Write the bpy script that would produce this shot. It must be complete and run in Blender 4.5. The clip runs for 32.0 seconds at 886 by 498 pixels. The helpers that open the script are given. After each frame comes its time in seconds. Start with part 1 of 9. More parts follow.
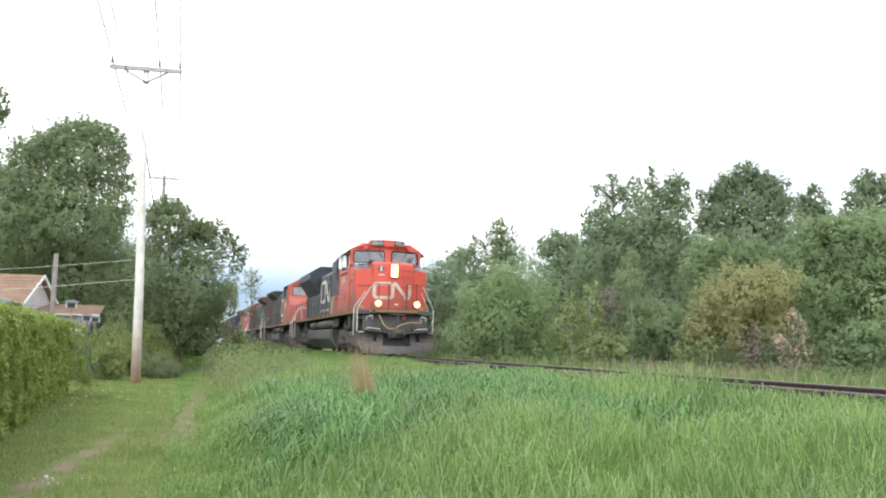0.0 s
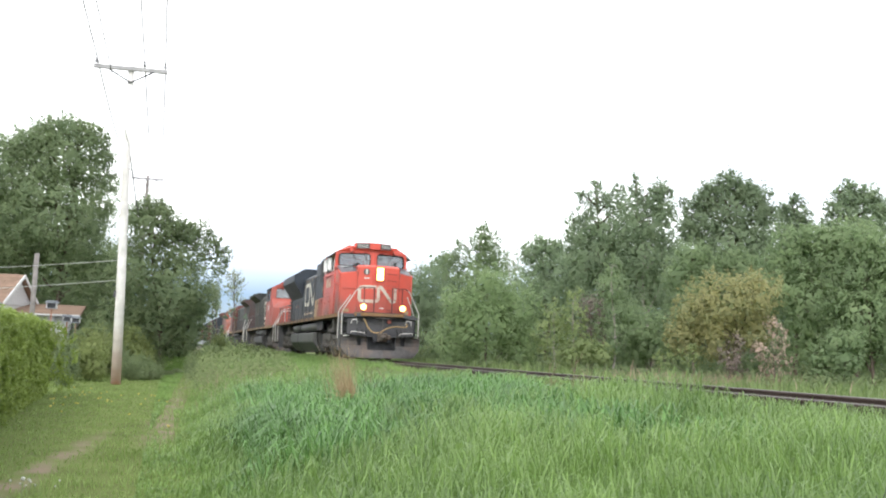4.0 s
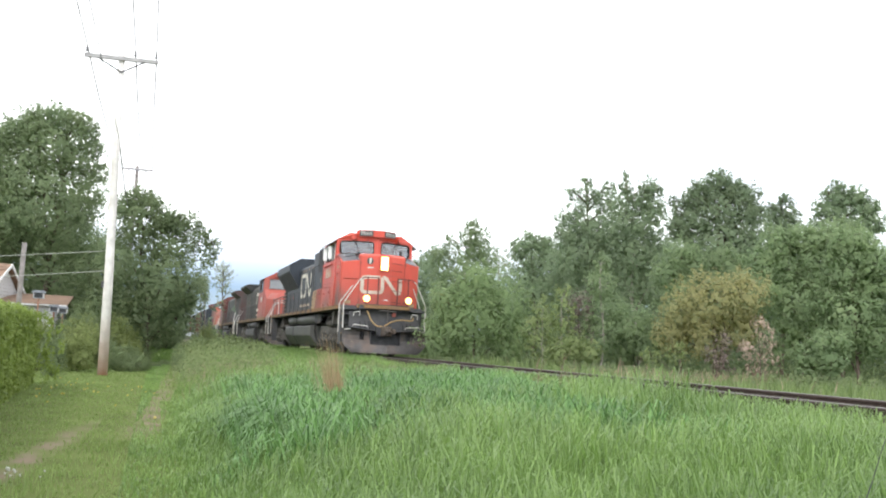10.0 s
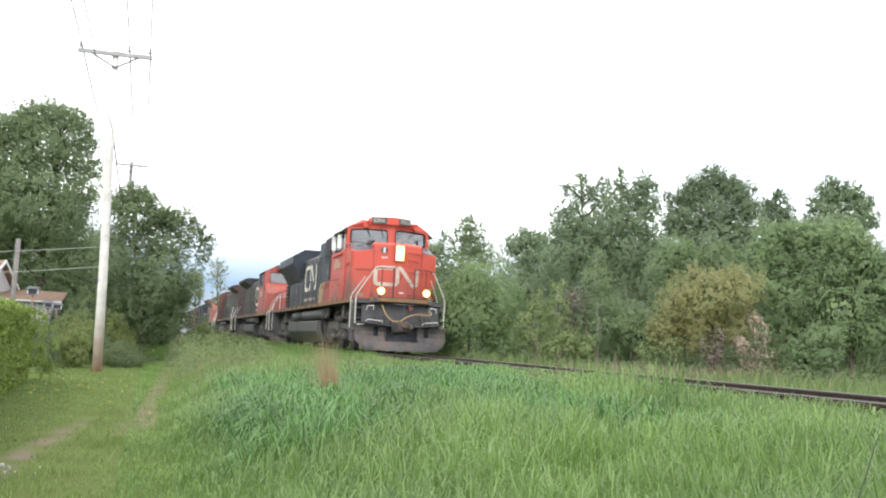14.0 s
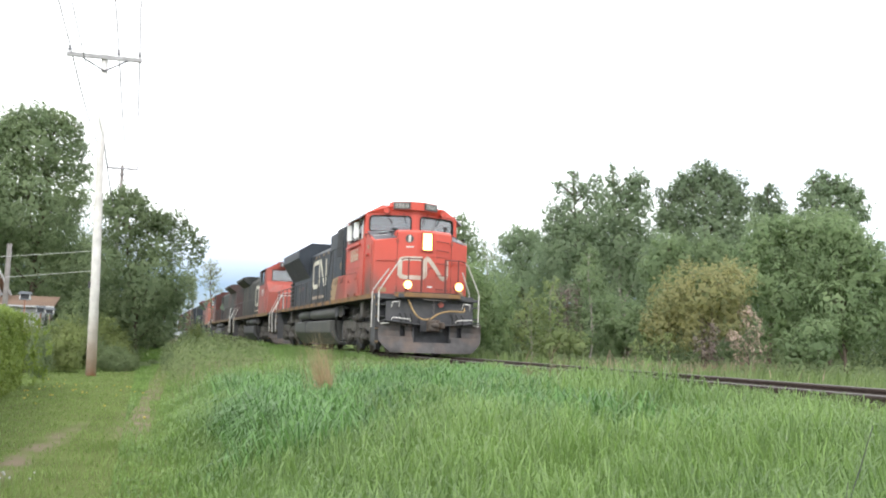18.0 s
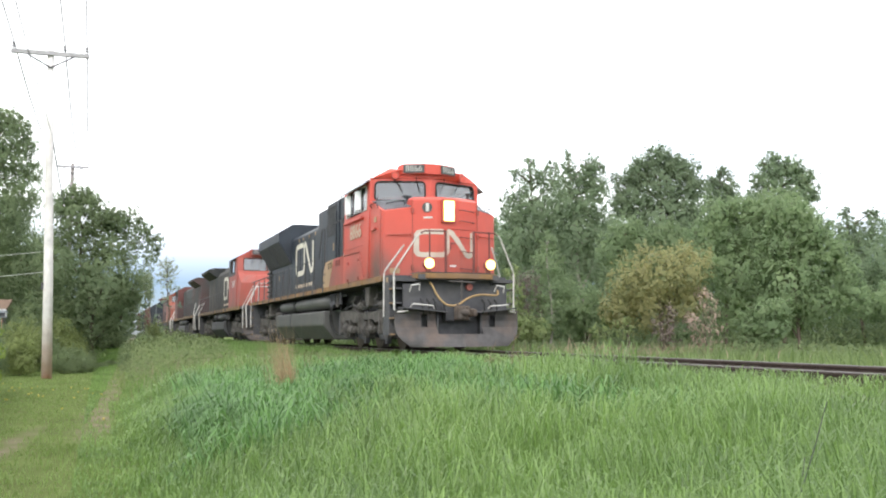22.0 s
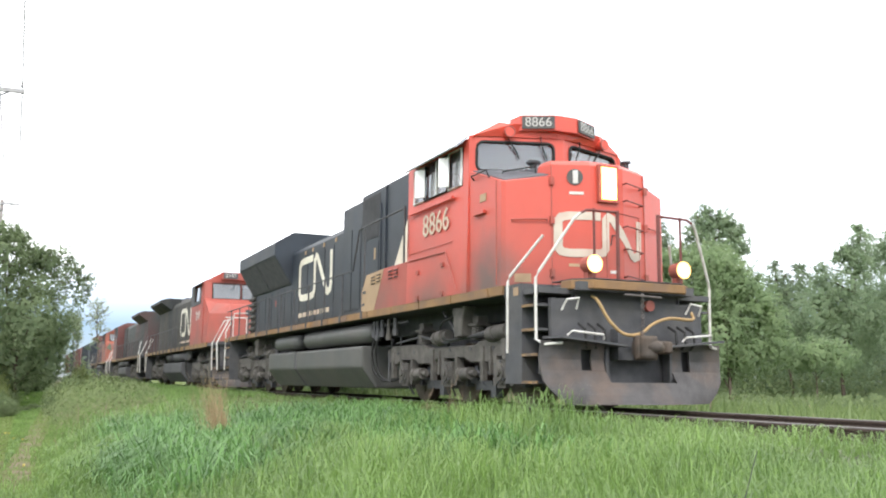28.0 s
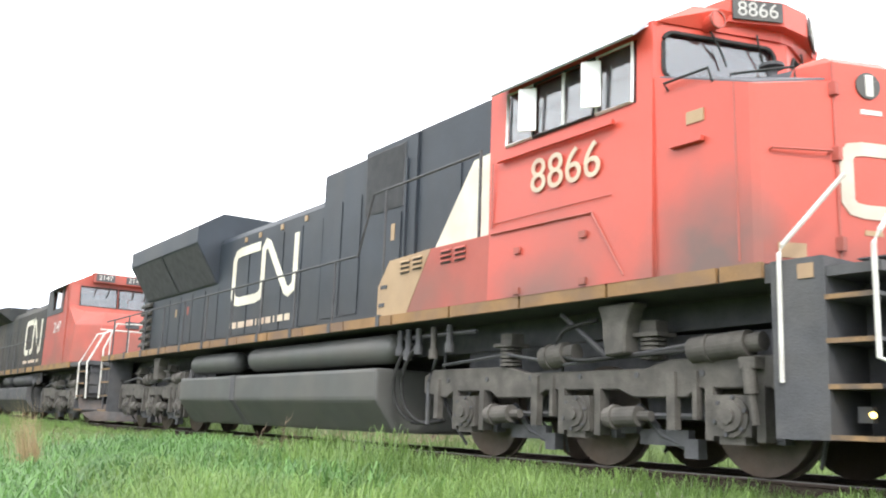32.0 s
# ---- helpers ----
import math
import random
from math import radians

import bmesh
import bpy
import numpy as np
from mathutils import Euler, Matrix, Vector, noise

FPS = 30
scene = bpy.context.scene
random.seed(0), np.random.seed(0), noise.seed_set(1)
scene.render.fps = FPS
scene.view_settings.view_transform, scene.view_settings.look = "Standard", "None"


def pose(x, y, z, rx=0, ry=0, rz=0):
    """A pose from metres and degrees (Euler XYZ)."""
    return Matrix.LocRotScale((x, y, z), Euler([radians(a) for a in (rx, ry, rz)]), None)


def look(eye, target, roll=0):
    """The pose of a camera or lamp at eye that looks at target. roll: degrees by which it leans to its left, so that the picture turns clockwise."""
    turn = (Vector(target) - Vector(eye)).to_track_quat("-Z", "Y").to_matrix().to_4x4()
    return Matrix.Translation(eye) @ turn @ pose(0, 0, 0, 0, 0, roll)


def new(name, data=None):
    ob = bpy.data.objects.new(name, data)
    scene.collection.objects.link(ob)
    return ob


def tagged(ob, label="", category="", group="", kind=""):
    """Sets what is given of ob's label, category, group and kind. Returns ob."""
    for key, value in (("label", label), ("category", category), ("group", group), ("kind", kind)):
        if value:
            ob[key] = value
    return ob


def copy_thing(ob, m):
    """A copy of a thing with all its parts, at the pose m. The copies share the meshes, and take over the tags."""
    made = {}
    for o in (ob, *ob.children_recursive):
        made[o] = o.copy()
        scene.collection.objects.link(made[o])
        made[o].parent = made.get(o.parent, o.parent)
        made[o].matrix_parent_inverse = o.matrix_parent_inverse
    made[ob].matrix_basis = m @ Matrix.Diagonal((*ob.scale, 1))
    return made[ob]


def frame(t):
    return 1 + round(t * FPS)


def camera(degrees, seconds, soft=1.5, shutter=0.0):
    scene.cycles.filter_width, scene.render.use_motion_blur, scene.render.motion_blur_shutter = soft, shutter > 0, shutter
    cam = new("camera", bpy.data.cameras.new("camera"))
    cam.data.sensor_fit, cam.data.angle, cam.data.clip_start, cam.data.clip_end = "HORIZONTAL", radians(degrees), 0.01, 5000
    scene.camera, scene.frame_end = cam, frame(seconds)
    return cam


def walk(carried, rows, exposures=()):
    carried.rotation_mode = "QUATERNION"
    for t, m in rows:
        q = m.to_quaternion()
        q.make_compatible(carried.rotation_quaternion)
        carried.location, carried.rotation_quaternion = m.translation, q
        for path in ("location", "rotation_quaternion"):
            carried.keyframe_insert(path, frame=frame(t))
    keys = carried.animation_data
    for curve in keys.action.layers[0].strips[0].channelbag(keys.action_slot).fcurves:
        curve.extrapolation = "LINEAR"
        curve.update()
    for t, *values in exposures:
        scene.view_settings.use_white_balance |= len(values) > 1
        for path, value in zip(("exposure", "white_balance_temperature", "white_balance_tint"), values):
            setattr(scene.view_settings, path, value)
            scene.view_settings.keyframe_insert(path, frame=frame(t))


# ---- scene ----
# Track frame: y runs along the railway away from the viewer, x to the right, rail tops at z = RAIL.
EYE = (0.0, 0.0, 1.5)
RAIL = 1.1
TRACK = 7.894
PATH = [
    (0.0, -15.93, 6.25, -1.31), (0.5, -15.75, 6.42, -1.39), (1.0, -15.72, 6.67, -1.61), (1.5, -15.74, 6.81, -1.72), (2.0, -15.59, 6.99, -1.92),
    (2.5, -15.49, 6.98, -1.97), (3.0, -16.29, 6.54, -2.0), (3.5, -16.79, 6.6, -1.95), (5.5, -17.35, 6.35, -1.97), (6.0, -16.87, 6.21, -2.15),
    (6.5, -17.01, 6.36, -2.1), (7.0, -17.17, 6.59, -2.14), (7.5, -17.2, 6.5, -1.97), (8.0, -17.17, 6.56, -2.24), (8.5, -17.34, 6.56, -2.36),
    (9.0, -17.58, 6.51, -2.53), (9.5, -17.65, 6.41, -2.64), (10.0, -17.78, 6.3, -2.66), (10.5, -18.03, 6.16, -2.36), (11.0, -18.95, 5.74, -2.29),
    (11.5, -19.0, 6.06, -2.65), (12.0, -19.04, 6.13, -2.44), (12.5, -19.11, 5.96, -2.31), (13.0, -18.17, 5.62, -2.66), (13.5, -18.07, 5.79, -2.74),
    (14.0, -18.09, 6.04, -2.58), (14.5, -18.1, 6.1, -2.58), (16.5, -18.53, 6.1, -2.34), (17.0, -18.53, 5.89, -1.9), (17.5, -18.32, 5.98, -1.68),
    (18.0, -18.45, 5.99, -1.71), (18.5, -18.53, 5.9, -1.74), (19.0, -18.72, 5.79, -1.86), (19.5, -18.77, 5.82, -1.85), (20.0, -19.16, 5.6, -1.92),
    (20.5, -19.74, 5.76, -1.73), (21.0, -19.54, 5.46, -1.57), (21.5, -21.08, 5.06, 0.17), (22.0, -20.91, 5.4, 0.13), (22.5, -21.04, 6.6, 0.28),
    (23.0, -21.7, 5.81, 0.39), (23.5, -22.51, 6.36, 0.0), (24.0, -22.3, 5.93, 0.16), (24.5, -23.0, 6.63, 0.15), (25.0, -23.76, 6.96, -0.15),
    (25.5, -23.67, 7.06, -0.31), (27.5, -24.02, 8.15, -0.61), (28.0, -24.91, 8.36, -0.51), (28.5, -26.07, 8.88, -0.53), (29.0, -26.72, 9.87, -0.79),
    (29.5, -27.41, 10.15, -0.98), (30.0, -27.33, 9.94, -0.95), (30.5, -27.21, 10.07, -1.22), (31.0, -27.73, 9.25, -1.23), (31.5, -33.1, 9.97, -1.07),
    (32.0, -35.25, 10.94, -1.98),
]
TRAVEL = [
    (0, 36.76), (0.5, 36.77), (1, 36.78), (1.5, 36.77), (2, 36.75), (2.5, 36.72), (3, 36.65), (3.5, 36.54),
    (5.5, 35.92), (6, 35.75), (6.5, 35.57), (7, 35.39), (7.5, 35.20), (8, 34.98), (8.5, 34.74), (9, 34.48),
    (9.5, 34.21), (10, 33.92), (10.5, 33.62), (11, 33.30), (11.5, 32.98), (12, 32.63), (12.5, 32.28), (13, 31.90),
    (13.5, 31.51), (14, 31.08), (14.5, 30.63), (16.5, 28.72), (17, 28.23), (17.5, 27.72), (18, 27.18), (18.5, 26.63),
    (19, 26.06), (19.5, 25.44), (20, 24.80), (20.5, 24.14), (21, 23.44), (21.5, 22.70), (22, 22.00), (22.5, 21.31),
    (23, 20.61), (23.5, 19.87), (24, 19.12), (24.5, 18.36), (25, 17.60), (25.5, 16.82), (27.5, 13.62), (28, 12.83),
    (28.5, 11.97), (29, 11.11), (29.5, 10.23), (30, 9.32), (30.5, 8.44), (31, 7.49), (31.5, 6.57), (32, 5.68),
]

cam = camera(52.74, 32.0, soft=2.0, shutter=0.4)
walk(cam, [(t, pose(*EYE, 90 + p, r, y)) for t, y, p, r in PATH],
     [(0.0, 0.42), (19.0, 0.40), (25.0, 0.42), (28.0, 0.6), (30.0, 0.74), (31.0, 0.79), (32.0, 0.96)])

# ---- light: bright overcast evening ----
world = bpy.data.worlds.new("overcast_sky")
scene.world = world
world.use_nodes = True
wn, wl = world.node_tree.nodes, world.node_tree.links
wn.clear()
w_out = wn.new("ShaderNodeOutputWorld")
w_bg = wn.new("ShaderNodeBackground")
w_sky = wn.new("ShaderNodeTexSky")
w_sky.sky_type, w_sky.sun_disc = "NISHITA", False
w_sky.sun_elevation, w_sky.sun_rotation = radians(38), radians(200)
w_sky.air_density, w_sky.dust_density, w_sky.ozone_density = 1.0, 0.3, 5.0
w_dim = wn.new("ShaderNodeVectorMath")
w_dim.operation = "MULTIPLY"
w_dim.inputs[1].default_value = (0.058, 0.063, 0.082)
w_co = wn.new("ShaderNodeTexCoord")
w_map = wn.new("ShaderNodeMapping")
w_map.inputs["Scale"].default_value = (1.0, 1.0, 3.5)
w_noise = wn.new("ShaderNodeTexNoise")
w_noise.inputs["Scale"].default_value = 2.2
w_noise.inputs["Detail"].default_value = 5
w_ramp = wn.new("ShaderNodeMapRange")
w_ramp.inputs[1].default_value, w_ramp.inputs[2].default_value = 0.30, 0.52
w_ramp.inputs[3].default_value, w_ramp.inputs[4].default_value = 0.62, 0.97
# the cloud cover thins out towards the horizon
w_sep = wn.new("ShaderNodeSeparateXYZ")
w_low = wn.new("ShaderNodeMapRange")
w_low.inputs[1].default_value, w_low.inputs[2].default_value = 0.055, 0.13
w_low.inputs[3].default_value, w_low.inputs[4].default_value = 0.05, 1.0
w_cover = wn.new("ShaderNodeMath")
w_cover.operation = "MULTIPLY"
wl.new(w_co.outputs["Generated"], w_sep.inputs[0])
wl.new(w_sep.outputs["Z"], w_low.inputs[0])
wl.new(w_ramp.outputs[0], w_cover.inputs[0])
wl.new(w_low.outputs[0], w_cover.inputs[1])
w_mix = wn.new("ShaderNodeMix")
w_mix.data_type = "RGBA"
w_mix.inputs[7].default_value = (1.75, 1.78, 1.82, 1)
wl.new(w_co.outputs["Generated"], w_map.inputs["Vector"])
wl.new(w_map.outputs[0], w_noise.inputs["Vector"])
wl.new(w_noise.outputs[0], w_ramp.inputs[0])
wl.new(w_sky.outputs[0], w_dim.inputs[0])
wl.new(w_dim.outputs[0], w_mix.inputs[6])
wl.new(w_cover.outputs[0], w_mix.inputs[0])
wl.new(w_mix.outputs[2], w_bg.inputs["Color"])
w_bg.inputs["Strength"].default_value = 1.0
wl.new(w_bg.outputs[0], w_out.inputs[0])
sun = new("sun", bpy.data.lights.new("sun", "SUN"))
sun.data.energy, sun.data.angle, sun.data.color = 1.4, radians(14), (1.0, 0.96, 0.9)
sun.matrix_world = look((-60, -70, 90), (0, 20, 0))


# ---- building helpers ----
def box(bm, x0, x1, y0, y1, z0, z1):
    vs = [bm.verts.new(c) for c in ((x0, y0, z0), (x1, y0, z0), (x1, y1, z0), (x0, y1, z0),
                                    (x0, y0, z1), (x1, y0, z1), (x1, y1, z1), (x0, y1, z1))]
    for f in ((3, 2, 1, 0), (4, 5, 6, 7), (0, 1, 5, 4), (1, 2, 6, 5), (2, 3, 7, 6), (3, 0, 4, 7)):
        bm.faces.new([vs[i] for i in f])
    return bm


def loft(bm, rings, closed=True):
    """Skin rings of equal point counts one after another; the ends are capped."""
    rs = [[bm.verts.new(p) for p in r] for r in rings]
    n = len(rs[0])
    for a, b in zip(rs, rs[1:]):
        for i in range(n):
            bm.faces.new((a[i], a[(i + 1) % n], b[(i + 1) % n], b[i]))
    if closed:
        bm.faces.new(rs[0][::-1])
        bm.faces.new(rs[-1])
    bmesh.ops.recalc_face_normals(bm, faces=bm.faces)
    return bm


def prism(bm, pts, a, b, axis="y"):
    """Extrude a polygon between a and b along an axis: pts are (x, z) for y, (y, z) for x, (x, y) for z."""
    def at(p, v):
        return {"y": (p[0], v, p[1]), "x": (v, p[0], p[1]), "z": (p[0], p[1], v)}[axis]
    return loft(bm, [[at(p, a) for p in pts], [at(p, b) for p in pts]])


def tube(bm, pts, r, n=6, r_end=None):
    pts = [Vector(p) for p in pts]
    rings = []
    for i, p in enumerate(pts):
        d = (pts[min(i + 1, len(pts) - 1)] - pts[max(i - 1, 0)]).normalized()
        up = Vector((0, 0, 1)) if abs(d.z) < 0.95 else Vector((1, 0, 0))
        u = d.cross(up).normalized()
        v = d.cross(u)
        k = r if r_end is None else r + (r_end - r) * i / (len(pts) - 1)
        rings.append([p + (u * math.cos(2 * math.pi * j / n) + v * math.sin(2 * math.pi * j / n)) * k for j in range(n)])
    return loft(bm, rings)


def cyl(bm, p0, p1, r, n=16, r2=None):
    return tube(bm, [p0, p1], r, n, r2)


def ring(bm, c, axis, r_out, r_in, depth, n=20):
    """A flat ring (a rim) round an axis direction."""
    a = Vector(axis).normalized()
    up = Vector((0, 0, 1)) if abs(a.z) < 0.9 else Vector((1, 0, 0))
    u = a.cross(up).normalized()
    v = a.cross(u)
    rows = []
    for rr, off in ((r_in, 0), (r_out, 0), (r_out, depth), (r_in, depth)):
        rows.append([bm.verts.new(Vector(c) + (u * math.cos(2 * math.pi * j / n) + v * math.sin(2 * math.pi * j / n)) * rr + a * off) for j in range(n)])
    for k in range(4):
        p, q = rows[k], rows[(k + 1) % 4]
        for j in range(n):
            bm.faces.new((p[j], p[(j + 1) % n], q[(j + 1) % n], q[j]))
    bmesh.ops.recalc_face_normals(bm, faces=bm.faces)
    return bm


def bevel(bm, w, seg=1):
    es = [e for e in bm.edges if len(e.link_faces) == 2 and e.calc_face_angle(0) > 0.5]
    bmesh.ops.bevel(bm, geom=es, offset=w, segments=seg, affect="EDGES", profile=0.6)
    return bm


def B():
    return bmesh.new()


def part(name, bm, mat, parent, label="", smooth=False):
    me = bpy.data.meshes.new(name)
    bm.to_mesh(me)
    bm.free()
    if smooth:
        for p in me.polygons:
            p.use_smooth = True
    me.materials.append(mat)
    ob = new(name, me)
    if parent:
        ob.parent = parent
    if label:
        ob["label"] = label
    return ob


def raw(name, verts, faces, mat, parent=None, label=""):
    me = bpy.data.meshes.new(name)
    me.from_pydata(verts, [], faces)
    me.materials.append(mat)
    ob = new(name, me)
    if parent:
        ob.parent = parent
    if label:
        ob["label"] = label
    return ob


def thing(name, m, label, category, group="", kind=""):
    ob = new(name)
    ob.empty_display_size = 0.3
    ob.matrix_basis = m
    return tagged(ob, label, category, group, kind)


def lettering(name, text, size, mat, parent, m, depth=0.004, label="", shear=0.0, align="CENTER"):
    cu = bpy.data.curves.new(name, "FONT")
    cu.body, cu.size, cu.extrude, cu.align_x, cu.align_y, cu.shear = text, size, depth, align, "CENTER", shear
    tmp = bpy.data.objects.new(name, cu)
    me = bpy.data.meshes.new_from_object(tmp)
    bpy.data.objects.remove(tmp)
    me.materials.clear()
    me.materials.append(mat)
    ob = new(name, me)
    ob.parent = parent
    ob.matrix_basis = m
    if label:
        ob["label"] = label
    return ob


# ---- materials ----
def material(name, color, rough=0.6, metal=0.0, vary=0.25, scale=6.0, fine=60.0, bump=0.15, spec=0.5, dirt=None, dirt_amount=0.0,
             dirt_scale=1.2, per_object=0.0, island=0.0, streak=0.0):
    """A node material: base colour with coarse and fine variation, optional dirt patches and streaks, fine relief."""
    m = bpy.data.materials.new(name)
    m.use_nodes = True
    n, l = m.node_tree.nodes, m.node_tree.links
    b = n["Principled BSDF"]
    b.inputs["Roughness"].default_value, b.inputs["Metallic"].default_value = rough, metal
    b.inputs["Specular IOR Level"].default_value = spec
    co = n.new("ShaderNodeTexCoord")
    big, small = n.new("ShaderNodeTexNoise"), n.new("ShaderNodeTexNoise")
    big.inputs["Scale"].default_value, small.inputs["Scale"].default_value = scale, fine
    big.inputs["Detail"].default_value, small.inputs["Detail"].default_value = 5, 3
    l.new(co.outputs["Object"], big.inputs["Vector"])
    l.new(co.outputs["Object"], small.inputs["Vector"])
    add = n.new("ShaderNodeMath")
    add.operation = "MULTIPLY_ADD"
    add.inputs[1].default_value = 0.5
    l.new(small.outputs[0], add.inputs[0])
    l.new(big.outputs[0], add.inputs[2])
    span = n.new("ShaderNodeMapRange")
    span.inputs[1].default_value, span.inputs[2].default_value = 0.45, 1.05
    span.inputs[3].default_value, span.inputs[4].default_value = 1 - vary, 1 + vary
    l.new(add.outputs[0], span.inputs[0])
    value = span.outputs[0]
    for amount, node, out in ((per_object, "ShaderNodeObjectInfo", "Random"), (island, "ShaderNodeNewGeometry", "Random Per Island")):
        if amount:
            info = n.new(node)
            r = n.new("ShaderNodeMapRange")
            r.inputs[3].default_value, r.inputs[4].default_value = 1 - amount, 1 + amount
            l.new(info.outputs[out], r.inputs[0])
            mul = n.new("ShaderNodeMath")
            mul.operation = "MULTIPLY"
            l.new(value, mul.inputs[0])
            l.new(r.outputs[0], mul.inputs[1])
            value = mul.outputs[0]
    col = n.new("ShaderNodeVectorMath")
    col.operation = "SCALE"
    col.inputs[0].default_value = color
    l.new(value, col.inputs["Scale"])
    result = col.outputs[0]
    if dirt:
        dn = n.new("ShaderNodeTexNoise")
        dn.inputs["Scale"].default_value, dn.inputs["Detail"].default_value = dirt_scale, 8
        src = co.outputs["Object"]
        if streak:
            mp = n.new("ShaderNodeMapping")
            mp.inputs["Scale"].default_value = (1.0, 1.0, streak)
            l.new(src, mp.inputs["Vector"])
            src = mp.outputs[0]
        l.new(src, dn.inputs["Vector"])
        dr = n.new("ShaderNodeMapRange")
        dr.inputs[1].default_value, dr.inputs[2].default_value = 0.42, 0.68
        dr.inputs[3].default_value, dr.inputs[4].default_value = 0.0, dirt_amount
        l.new(dn.outputs[0], dr.inputs[0])
        mx = n.new("ShaderNodeMix")
        mx.data_type = "RGBA"
        mx.inputs[7].default_value = (*dirt, 1)
        l.new(dr.outputs[0], mx.inputs[0])
        l.new(result, mx.inputs[6])
        result = mx.outputs[2]
    l.new(result, b.inputs["Base Color"])
    if bump:
        bp = n.new("ShaderNodeBump")
        bp.inputs["Strength"].default_value = bump
        bp.inputs["Distance"].default_value = 0.02
        l.new(small.outputs[0], bp.inputs["Height"])
        l.new(bp.outputs[0], b.inputs["Normal"])
    return m


def leafy(name, color, tip, through_light=0.35, island=0.14, rough=0.5, patch=1.5, spec=0.35, per_leaf=0.55):
    """Foliage: two greens mixed leaf by leaf and patch by patch, with light passing through."""
    m = bpy.data.materials.new(name)
    m.use_nodes = True
    n, l = m.node_tree.nodes, m.node_tree.links
    b = n["Principled BSDF"]
    out = n["Material Output"]
    b.inputs["Roughness"].default_value = rough
    b.inputs["Specular IOR Level"].default_value = spec
    geo, info = n.new("ShaderNodeNewGeometry"), n.new("ShaderNodeObjectInfo")
    co, nz = n.new("ShaderNodeTexCoord"), n.new("ShaderNodeTexNoise")
    nz.inputs["Scale"].default_value, nz.inputs["Detail"].default_value = patch, 4
    l.new(co.outputs["Object"], nz.inputs["Vector"])
    s = n.new("ShaderNodeMath")
    s.operation = "MULTIPLY_ADD"
    s.inputs[1].default_value = per_leaf
    l.new(geo.outputs["Random Per Island"], s.inputs[0])
    l.new(nz.outputs[0], s.inputs[2])
    mr = n.new("ShaderNodeMapRange")
    mr.inputs[1].default_value, mr.inputs[2].default_value = 0.35, 1.1
    l.new(s.outputs[0], mr.inputs[0])
    mx = n.new("ShaderNodeMix")
    mx.data_type = "RGBA"
    mx.inputs[6].default_value, mx.inputs[7].default_value = (*color, 1), (*tip, 1)
    l.new(mr.outputs[0], mx.inputs[0])
    r = n.new("ShaderNodeMapRange")
    r.inputs[3].default_value, r.inputs[4].default_value = 1 - island, 1 + island
    l.new(info.outputs["Random"], r.inputs[0])
    sc = n.new("ShaderNodeVectorMath")
    sc.operation = "SCALE"
    l.new(mx.outputs[2], sc.inputs[0])
    l.new(r.outputs[0], sc.inputs["Scale"])
    l.new(sc.outputs[0], b.inputs["Base Color"])
    tr = n.new("ShaderNodeBsdfTranslucent")
    l.new(sc.outputs[0], tr.inputs["Color"])
    ms = n.new("ShaderNodeMixShader")
    ms.inputs[0].default_value = through_light
    l.new(b.outputs[0], ms.inputs[1])
    l.new(tr.outputs[0], ms.inputs[2])
    l.new(ms.outputs[0], out.inputs["Surface"])
    return m


def glow(name, color, strength):
    m = bpy.data.materials.new(name)
    m.use_nodes = True
    b = m.node_tree.nodes["Principled BSDF"]
    b.inputs["Base Color"].default_value = (*color, 1)
    b.inputs["Emission Color"].default_value = (*color, 1)
    b.inputs["Emission Strength"].default_value = strength
    return m


GRIME = (0.075, 0.06, 0.05)
RED = material("red_paint", (0.6, 0.083, 0.055), 0.38, vary=0.1, scale=1.5, dirt=(0.42, 0.085, 0.065), dirt_amount=0.4, dirt_scale=0.9, bump=0.04, streak=0.35)
RED_WORN = material("faded_red_paint", (0.38, 0.08, 0.06), 0.55, vary=0.15, scale=1.5, dirt=(0.2, 0.085, 0.068), dirt_amount=0.6, dirt_scale=1.1, bump=0.05)
ORANGE = material("dull_orange_paint", (0.27, 0.075, 0.048), 0.6, vary=0.2, scale=2, dirt=GRIME, dirt_amount=0.85, dirt_scale=0.7)
BLACK = material("black_paint", (0.03, 0.038, 0.05), 0.5, spec=0.35, vary=0.3, scale=1.2, dirt=(0.07, 0.065, 0.06), dirt_amount=0.35, dirt_scale=1.0, bump=0.05, streak=0.3)
GREY_HOOD = material("weathered_grey_black_paint", (0.034, 0.037, 0.038), 0.7, vary=0.3, scale=1.5, dirt=(0.1, 0.082, 0.06), dirt_amount=0.55, dirt_scale=0.7, spec=0.3, streak=0.3)
BOARDGREY = material("faded_grey_board", (0.06, 0.062, 0.064), 0.6, vary=0.3, scale=3, dirt=(0.13, 0.115, 0.1), dirt_amount=0.4)
DULL_HOOD = material("weathered_grey_and_maroon_hood", (0.05, 0.056, 0.055), 0.7, vary=0.3, scale=0.7, dirt=(0.12, 0.045, 0.042), dirt_amount=0.5, dirt_scale=0.45, spec=0.3)
YELLOW_SILL = material("worn_yellow_sill", (0.26, 0.155, 0.055), 0.65, vary=0.25, scale=3, dirt=(0.13, 0.09, 0.065), dirt_amount=0.85, dirt_scale=1.6)
# Grey paint, lifted towards blue-grey to hold the sky's grazing reflection.
ANTISLIP = material("anti_slip_paint_with_sky_sheen", (0.1, 0.105, 0.118), 0.42, vary=0.2, scale=4, bump=0.3)
MAROON = material("weathered_maroon_paint", (0.13, 0.046, 0.042), 0.6, vary=0.3, scale=1.5, dirt=GRIME, dirt_amount=0.6)
